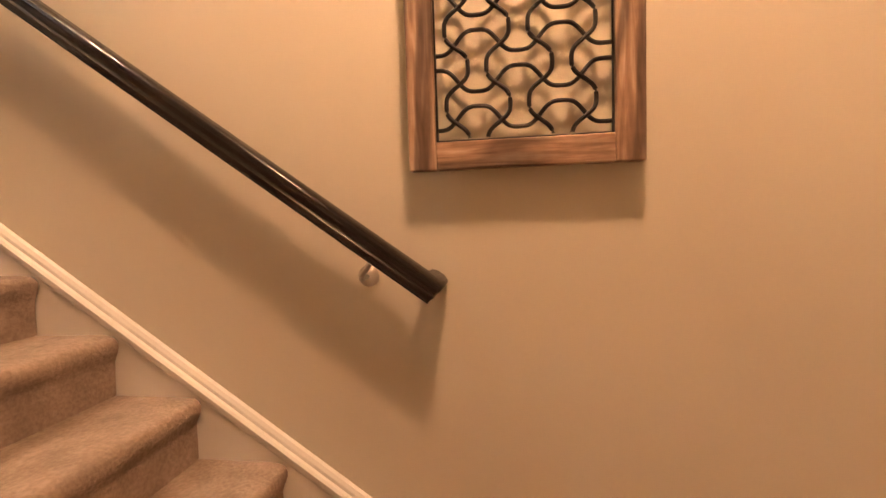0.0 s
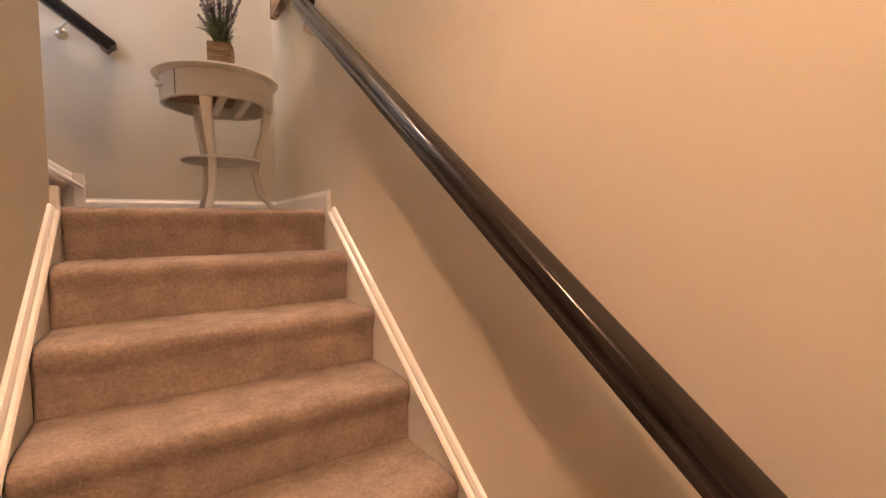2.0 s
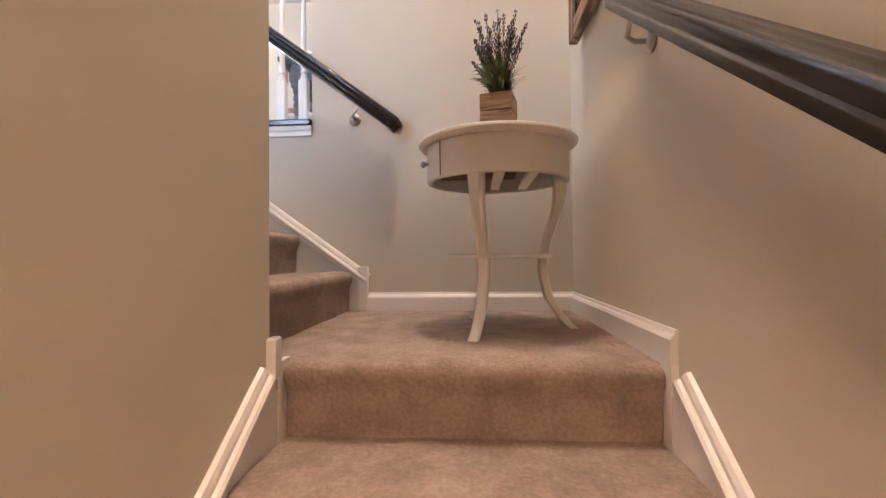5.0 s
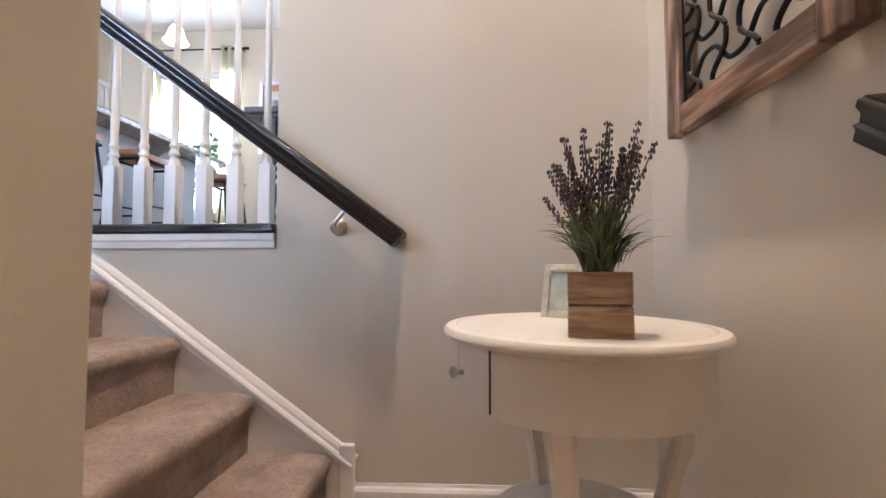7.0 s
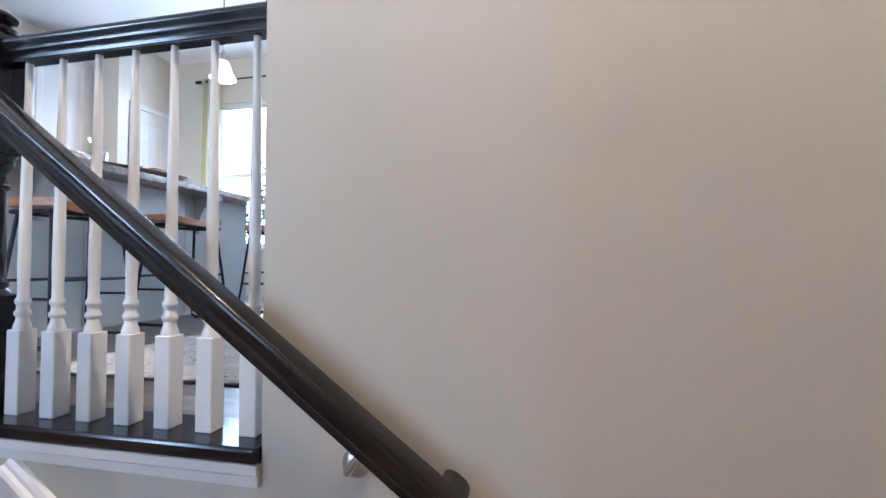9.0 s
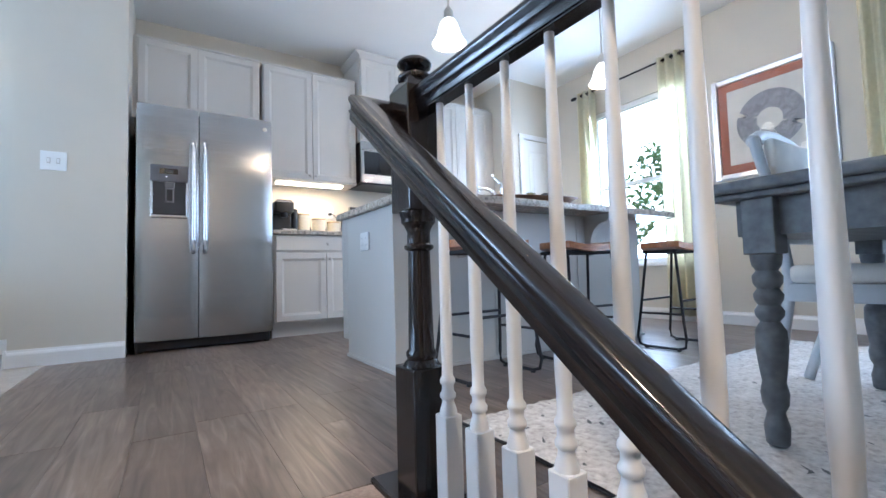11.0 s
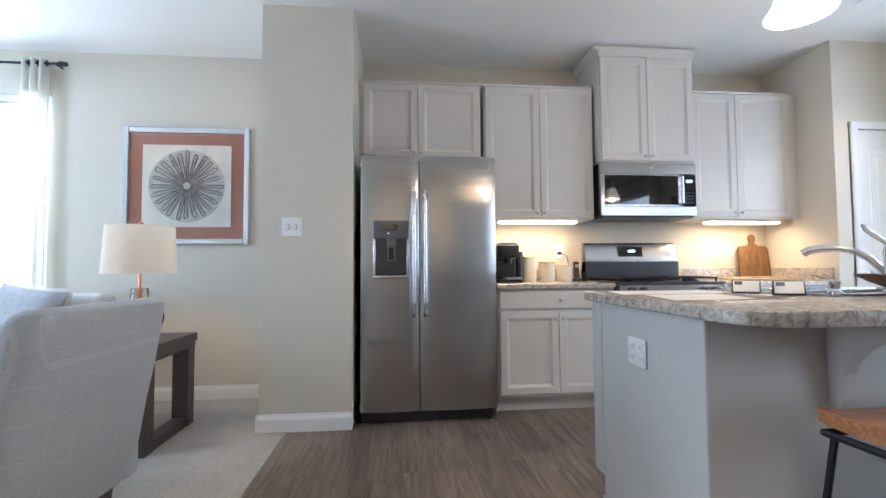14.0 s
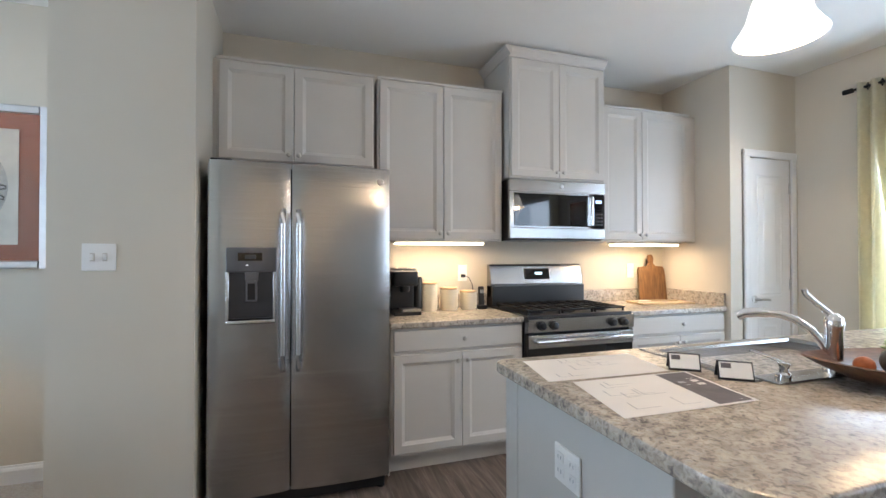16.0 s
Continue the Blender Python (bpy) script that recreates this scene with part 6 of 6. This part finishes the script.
def dining_chair(m):
    """Faces local -y; its back stands at local +y."""
    root = thing("dining_chair", "grey painted dining chair with a pale upholstered seat", "chair", "chairs round the dining table")
    PAINT = bpy.data.materials.get("blue_grey_paint") or mat("blue_grey_paint", (0.48, 0.51, 0.54), 0.5, scale=12, vary=0.1)
    part("seat", boxbm(-0.23, -0.22, 0.42, 0.23, 0.20, 0.485, bevel=0.022, seg=3), CREAMFAB, root, "pale upholstered seat", True)
    part("seat_rail", boxbm(-0.225, -0.215, 0.355, 0.225, 0.205, 0.42, bevel=0.004), PAINT, root)
    for s in (-1, 1):
        part("front_leg", tube([(s * 0.20, -0.19, 0.40), (s * 0.205, -0.205, 0.2), (s * 0.20, -0.20, 0.0)], 0.020, 10), PAINT, root, smooth=True)
        part("back_post", tube([(s * 0.20, 0.30, 0.0), (s * 0.205, 0.235, 0.2), (s * 0.205, 0.20, 0.42), (s * 0.215, 0.225, 0.70), (s * 0.215, 0.285, 0.98)], 0.020, 10), PAINT, root, smooth=True)
    part("top_rail", tube([(-0.215, 0.285, 0.97), (-0.12, 0.300, 1.005), (0, 0.305, 1.018), (0.12, 0.300, 1.005), (0.215, 0.285, 0.97)], 0.026, 10), PAINT, root, smooth=True)
    part("back_pad", boxbm(-0.19, 0.225, 0.60, 0.19, 0.265, 0.975, bevel=0.015, seg=3), CREAMFAB, root, "pale upholstered back", True)
    part("lower_back_rail", tube([(-0.205, 0.215, 0.58), (0.205, 0.215, 0.58)], 0.016, 8), PAINT, root)
    root.matrix_basis = m
    return root


ch = dining_chair(pose(2.22, 0.73, RZ))
copy_thing(ch, pose(2.66, 0.45, RZ, 0, 0, -90))
copy_thing(ch, pose(2.66, -0.25, RZ, 0, 0, -90))


# ---- worktop clutter ----
cm = thing("coffee_maker", "black single-cup coffee maker with a steel lid", "coffee maker", at=(1.00, 4.50, 0.912))
part("base", boxbm(-0.085, -0.14, 0, 0.10, 0.13, 0.025, bevel=0.006), BLACK, cm)
part("column", boxbm(-0.085, 0.0, 0.025, 0.085, 0.13, 0.22, bevel=0.012, seg=3), BLACK, cm)
part("brew_head", boxbm(-0.085, -0.12, 0.19, 0.085, 0.13, 0.30, bevel=0.020, seg=3), BLACK, cm, smooth=True)
part("lid", boxbm(-0.070, -0.105, 0.300, 0.070, 0.10, 0.312, bevel=0.005), STEEL, cm, "steel lid")
part("water_tank", boxbm(-0.125, -0.06, 0.02, -0.088, 0.12, 0.27, bevel=0.010), glass("smoky_tank", (0.35, 0.36, 0.38), 0.1), cm, "smoky water tank")
part("chrome_band", boxbm(-0.088, -0.123, 0.286, 0.088, 0.05, 0.294, bevel=0.003), CHROME, cm, "thin chrome band")
part("front_spout", lathe([(0.030, 0.150), (0.036, 0.165), (0.036, 0.192)], 20, at=(0.0, -0.07, 0)), BLACK, cm, smooth=True)
part("carafe_post", lathe([(0.030, 0.022), (0.032, 0.030), (0.032, 0.235), (0.027, 0.245)], 20, at=(0.118, 0.03, 0)), BLACK, cm, "shiny black cylinder", True)
part("drip_tray", boxbm(-0.03, -0.145, 0.025, 0.095, -0.03, 0.040, bevel=0.004), NICKEL, cm)
CERAM = mat("cream_ceramic", (0.70, 0.64, 0.52), 0.35, scale=10, vary=0.05)
LIDW = mat("pale_lid_wood", (0.50, 0.36, 0.21), 0.5, scale=20, vary=0.12, stretch=(1, 8, 1))
for x, r, h in ((1.205, 0.062, 0.190), (1.355, 0.066, 0.150), (1.505, 0.062, 0.125)):
    root = thing("canister", "cream ceramic canister with a pale wooden lid", "canister", "canisters on the worktop", at=(x, 4.55, 0.912))
    part("jar", lathe([(r * 0.86, 0), (r * 0.97, 0.012), (r, h * 0.4), (r * 0.98, h), (r * 0.9, h)], 32), CERAM, root, smooth=True)
    part("lid", lathe([(r * 0.9, h), (r * 1.0, h + 0.002), (r * 1.0, h + 0.012), (r * 0.96, h + 0.015)], 32), LIDW, root, smooth=True)
ph = thing("cordless_phone", "black cordless phone standing in its cradle", "phone", at=(1.615, 4.56, 0.912), rz=-10)
part("cradle", boxbm(-0.035, -0.04, 0, 0.035, 0.04, 0.028, bevel=0.008), BLACK, ph)
bm = boxbm(-0.022, -0.012, 0.02, 0.022, 0.012, 0.165, bevel=0.007)
bmesh.ops.rotate(bm, cent=(0, 0, 0.02), matrix=Matrix.Rotation(radians(-10), 3, "X"), verts=bm.verts)
hs_ = part("handset", bm, BLACK, ph)
part("screen", boxbm(-0.014, -0.0145, 0.115, 0.014, -0.0115, 0.140), mat("phone_screen", (0.25, 0.28, 0.30), 0.3), hs_)
cord = thing("power_cord", "thin black power cord plugged into the outlet", "cord")
part("cable", tube([(1.52, 4.705, 1.15), (1.53, 4.68, 1.15), (1.56, 4.67, 1.135), (1.585, 4.675, 1.09), (1.60, 4.68, 1.00), (1.61, 4.64, 0.918), (1.615, 4.61, 0.917)], 0.003, 6), BLACK, cord)
part("plug", boxbm(1.505, 4.680, 1.138, 1.535, 4.710, 1.162, bevel=0.004), BLACK, cord)
BOARD = ramp_mat("acacia_board", [(0.3, (0.12, 0.055, 0.02)), (0.7, (0.27, 0.14, 0.055))], 0.5, 6, 8, (12, 1, 1.5), 0.6, 0.1)
cb = thing("cutting_board", "brown wooden paddle cutting board leaning on the wall", "cutting board", at=(3.30, 4.650, 0.913))
bm = bmesh.new()
outline = [(-0.145, 0.0), (0.145, 0.0), (0.150, 0.01), (0.142, 0.265), (0.125, 0.292), (0.045, 0.300)]
ring_pts = outline + [(0.030 * math.cos(radians(a)) , 0.360 + 0.042 * math.sin(radians(a))) for a in range(-50, 231, 20)] + [(-p, q) for p, q in outline[::-1][:-2]] + [(-0.150, 0.01)]
f0 = [bm.verts.new((p, 0, q)) for p, q in ring_pts]
f1 = [bm.verts.new((p, 0.018, q)) for p, q in ring_pts]
n = len(ring_pts)
bm.faces.new(f0), bm.faces.new(f1[::-1])
for i in range(n):
    bm.faces.new((f0[i], f1[i], f1[(i + 1) % n], f0[(i + 1) % n]))
bmesh.ops.recalc_face_normals(bm, faces=bm.faces)
bd = part("board", bm, BOARD, cb)
bd.rotation_euler = (radians(-6), 0, 0)
lb = thing("serving_board", "pale wooden board lying flat on the worktop", "board", at=(3.14, 4.42, 0.913), rz=-6)
part("board", boxbm(-0.24, -0.11, 0, 0.24, 0.11, 0.016, bevel=0.005), LIDW, lb)
sp = thing("spatula", "pale wooden spatula resting on the board", "utensil", at=(3.10, 4.42, 0.930), rz=-14)
part("blade", boxbm(-0.17, -0.030, 0, -0.06, 0.030, 0.010, bevel=0.004), CERAM, sp)
part("handle", tube([(-0.06, 0, 0.006), (0.0, 0, 0.007), (0.18, 0, 0.007)], 0.007, 8), LIDW, sp)

# papers, cards and the fruit bowl on the island
PAPER = mat("plan_paper", (0.74, 0.72, 0.70), 0.7, scale=8, vary=0.03)
LINE = mat("pencil_grey", (0.42, 0.42, 0.45), 0.8)
DARKPRINT = mat("dark_print", (0.12, 0.11, 0.12), 0.6, scale=20, vary=0.2)


def paper(corner, u, v, label, dark, seed):
    """A printed floor plan sheet with a lifted edge; u and v run along its sides."""
    root = thing("printed_plan", label, "paper", "floor plan sheets")
    c, u, v = Vector((*corner, 0.9155)), Vector((*u, 0)), Vector((*v, 0))
    def at(a, b, lift=0.0):
        return c + u * a + v * b + Vector((0, 0, lift + 0.010 * max(0, a - 0.55) ** 2 * math.sin(6 * b + seed) ** 2 + 0.020 * max(0, 0.25 - b) ** 2 * max(0, a - 0.3)))
    bm = bmesh.new()
    n = 12
    g = [[bm.verts.new(at(i / n, j / n)) for j in range(n + 1)] for i in range(n + 1)]
    for i in range(n):
        for j in range(n):
            bm.faces.new((g[i][j], g[i + 1][j], g[i + 1][j + 1], g[i][j + 1]))
    part("sheet", bm, PAPER, root, smooth=True)
    def bar(a0, b0, a1, b1, material):
        bm = bmesh.new()
        m = 6
        rows = [[bm.verts.new(at(a0 + (a1 - a0) * i / m, b, 0.0008)) for b in (b0, b1)] for i in range(m + 1)]
        for p, q in zip(rows, rows[1:]):
            bm.faces.new((p[0], q[0], q[1], p[1]))
        part("printed_line", bm, material, root)
    r = random.Random(seed)
    if dark:
        bar(0.70, 0.03, 0.97, 0.97, DARKPRINT)
        for k in range(8):
            bar(0.745, 0.08 + 0.11 * k, 0.80, 0.14 + 0.11 * k, LINE)
            bar(0.86, 0.08 + 0.11 * k, 0.92, 0.15 + 0.11 * k, PAPER)
    for k in range(9):
        a, b = 0.10 + 0.5 * r.random(), 0.12 + 0.7 * r.random()
        bar(a, b, a + 0.10 + 0.1 * r.random(), b + 0.008, LINE)
        bar(a, b, a + 0.008, b + 0.12 + 0.1 * r.random(), LINE)


paper((1.085, 2.44), (0.44, -0.01), (0.06, 0.30), "printed floor plan sheet with a dark strip", True, 1)
paper((1.075, 2.765), (0.46, -0.02), (0.05, 0.26), "printed floor plan sheet lying on the worktop", False, 2)


def card_holder(x, y, rz):
    root = thing("card_holder", "black card holder with a stack of white cards", "card holder", "card holders on the island", at=(x, y, 0.9145), rz=rz)
    for rx, nm in ((-28, "front_plate"), (28, "back_plate")):
        bm = boxbm(-0.050, -0.0015, 0, 0.050, 0.0015, 0.062)
        bmesh.ops.transform(bm, matrix=pose(0, -0.028 if rx < 0 else 0.028, 0.001, rx), verts=bm.verts)
        part(nm, bm, BLACK, root)
    bm = boxbm(-0.045, -0.007, 0.006, 0.045, -0.002, 0.056)
    bmesh.ops.transform(bm, matrix=pose(0, -0.028, 0.001, -28), verts=bm.verts)
    c = part("card", bm, PLASTIC, root, "stack of white cards")
    bm = boxbm(-0.040, -0.0078, 0.036, -0.012, -0.0070, 0.052)
    bmesh.ops.transform(bm, matrix=pose(0, -0.028, 0.001, -28), verts=bm.verts)
    part("printed_mark", bm, DARKPRINT, c)


card_holder(1.605, 2.755, -38)
card_holder(1.665, 2.615, -38)

BOWLW = ramp_mat("walnut_bowl", [(0.3, (0.07, 0.03, 0.015)), (0.7, (0.17, 0.08, 0.04))], 0.45, 7, 8, (2, 12, 6), 0.6, 0.1)
bw = thing("dough_bowl", "long carved wooden bowl holding fruit and artichokes", "bowl", at=(2.16, 2.40, 0.9145), rz=-12)
bm = bmesh.new()
seg, prof = 40, [(0.12, 0.0, 0.35), (0.20, 0.012, 0.55), (0.30, 0.045, 0.9), (0.345, 0.070, 1.0), (0.338, 0.073, 0.97), (0.28, 0.050, 0.85), (0.16, 0.020, 0.5)]
rings = []
for r, z, wy in prof:
    rings.append([bm.verts.new((r * math.copysign(abs(math.cos(a)) ** 0.75, math.cos(a)), r * 0.50 * math.copysign(abs(math.sin(a)) ** 0.9, math.sin(a)), z + 0.012 * abs(math.cos(a)) ** 3 * (z > 0.03))) for a in [2 * math.pi * i / seg for i in range(seg)]])
for a, b in zip(rings, rings[1:]):
    for i in range(seg):
        bm.faces.new((a[i], a[(i + 1) % seg], b[(i + 1) % seg], b[i]))
bm.faces.new(rings[0][::-1]), bm.faces.new(rings[-1])
bmesh.ops.recalc_face_normals(bm, faces=bm.faces)
part("shell", bm, BOWLW, bw, smooth=True)


def fruit(name, label, x, y, z, r, colour, squash=1.0, scales=False):
    root = thing(name, label, "fruit", "fruit in the bowl", at=(x, y, z), rz=hash(round(x * 100)) % 90)
    base = mat(name + "_skin", colour, 0.55, scale=25, vary=0.35, bump=0.25, bscale=60)
    bm = bmesh.new()
    bmesh.ops.create_uvsphere(bm, u_segments=20, v_segments=12, radius=r)
    for v in bm.verts:
        v.co *= 1 + 0.05 * noise.noise(v.co * 18)
        v.co.x *= squash
    part("flesh", bm, base, root, smooth=True)
    if scales:
        for k in range(34):
            a, e = k * 2.4, -0.9 + 1.9 * k / 34
            d = Vector((math.sin(e), math.cos(a) * math.cos(e), math.sin(a) * math.cos(e)))
            bm = bmesh.new()
            bmesh.ops.create_icosphere(bm, subdivisions=1, radius=1, matrix=Matrix.Translation(d * r * 1.0) @ Vector((1, d.y * 0.35, d.z * 0.35)).to_track_quat("Z", "Y").to_matrix().to_4x4() @ Matrix.Diagonal((r * 0.34, r * 0.14, r * 0.5, 1)))
            part("scale", bm, base, root, smooth=True)
    else:
        part("stalk", tube([(r * squash * 0.95, 0, 0), (r * squash * 1.25, 0, 0.01)], 0.004, 6), BOWLW, root)


fruit("orange_gourd", "small orange gourd in the bowl", 2.02, 2.46, 0.966, 0.028, (0.40, 0.11, 0.03), 1.1)
fruit("dark_gourd", "dark purple-brown gourd in the bowl", 2.10, 2.42, 0.978, 0.040, (0.035, 0.028, 0.025), 1.6)
fruit("dark_gourd", "dark purple-brown gourd in the bowl", 2.24, 2.35, 0.982, 0.046, (0.045, 0.035, 0.035), 1.3)
fruit("artichoke", "green artichoke in the bowl", 2.20, 2.45, 1.000, 0.042, (0.15, 0.17, 0.06), 1.2, True)
fruit("artichoke", "green artichoke in the bowl", 2.34, 2.40, 0.996, 0.044, (0.13, 0.15, 0.06), 1.2, True)


# ---- outside ----
solid("ground", boxbm(-400, -400, -3.2, 400, 400, -3.0), mat("lawn", (0.10, 0.13, 0.06), 0.9, scale=0.6, vary=0.3), "green lawn reaching the horizon", "ground")


def tree(x, y, h, seed):
    root = thing("tree", "leafy green tree outside the window", "tree", "trees outside", at=(x, y, -3.0))
    r = random.Random(seed)
    BARK = bpy.data.materials.get("bark") or mat("bark", (0.10, 0.075, 0.055), 0.9, scale=12, vary=0.3, bump=0.5)
    LEAF = bpy.data.materials.get("tree_leaf")
    if not LEAF:
        LEAF = mat("tree_leaf", (0.085, 0.14, 0.05), 0.7, scale=3, vary=0.5)
        see_through(LEAF, 0.5)
    bm = lathe([(0.20, 0), (0.15, 0.4), (0.12, h * 0.5), (0.05, h * 0.85)], 10)
    for k in range(7):
        a = k * 2.1
        z = h * (0.35 + 0.07 * k)
        tube([(0, 0, z), (math.cos(a) * 0.7, math.sin(a) * 0.7, z + 0.5), (math.cos(a) * 1.4, math.sin(a) * 1.4, z + 0.9)], 0.04, 6, bm)
    part("trunk", bm, BARK, root)
    vs, fs = [], []
    for k in range(2600):
        a, e, q = r.random() * 6.283, r.uniform(-1, 1), r.random() ** 0.4
        c = Vector((math.cos(a) * 1.9 * q * math.sqrt(1 - e * e), math.sin(a) * 1.9 * q * math.sqrt(1 - e * e), h * 0.66 + e * q * h * 0.36))
        c += Vector((noise.noise(c * 0.9), noise.noise(c * 0.9 + Vector((9, 0, 0))), 0)) * 0.7
        d1 = Vector((r.uniform(-1, 1), r.uniform(-1, 1), r.uniform(-1, 1))).normalized() * 0.13
        d2 = d1.cross(Vector((r.uniform(-1, 1), r.uniform(-1, 1), r.uniform(-1, 1)))).normalized() * 0.06
        i = len(vs)
        vs += [c - d1, c + d2, c + d1, c - d2]
        fs.append((i, i + 1, i + 2, i + 3))
    me = bpy.data.meshes.new("crown")
    me.from_pydata(vs, [], fs)
    me.materials.append(LEAF)
    ob = new("crown", me)
    ob.parent = root
    ob["kind"] = "stuff"


HAZE = glow("bright_haze", (0.93, 0.97, 1.0), 3.2)
solid("backdrop_north", boxbm(-190, 55, -3, 54.8, 55.1, 110), HAZE, "bright hazy sky beyond the window", "backdrop")
solid("backdrop_east", boxbm(55, -90, -3, 55.1, 55.1, 60), HAZE, "bright hazy sky beyond the window", "backdrop")
tree(11.5, 4.5, 6.8, 1)
tree(13.5, 7.6, 7.5, 2)
tree(12.5, 1.2, 6.2, 3)


# ---- plank floor, piece by piece ----
plank_mesh = {}


def plank(parent, x0, y0, x1, y1):
    key = (round(x1 - x0, 3), round(y1 - y0, 3))
    if key not in plank_mesh:
        bm = boxbm(0.0003, 0.0004, -0.009, key[0] - 0.0003, key[1] - 0.0004, 0.0, bevel=0.0008, seg=1)
        me = bpy.data.meshes.new("plank")
        bm.to_mesh(me)
        bm.free()
        me.materials.append(PLANK)
        plank_mesh[key] = me
    ob = new("plank", plank_mesh[key])
    ob.parent = parent
    ob.location = (x0, y0, 0.0)


floor_root = thing("floor_planks", "grey-brown wood-look plank floor", "floor", kind="structure")
W, L = 0.182, 1.22
rp = random.Random(11)
areas = [(CARPX, 1.285, 0.64, YN), (0.64, YS, XE, YN)]
for ax0, ay0, ax1, ay1 in areas:
    x = ax0
    while x < ax1 - 0.01:
        w = min(W, ax1 - x)
        y = ay0
        first_len = round(rp.uniform(0.3, L), 1)
        step = first_len
        while y < ay1 - 0.01:
            ln = min(step, ay1 - y)
            plank(floor_root, x, y, x + w, y + ln)
            y += ln
            step = L
        x += w
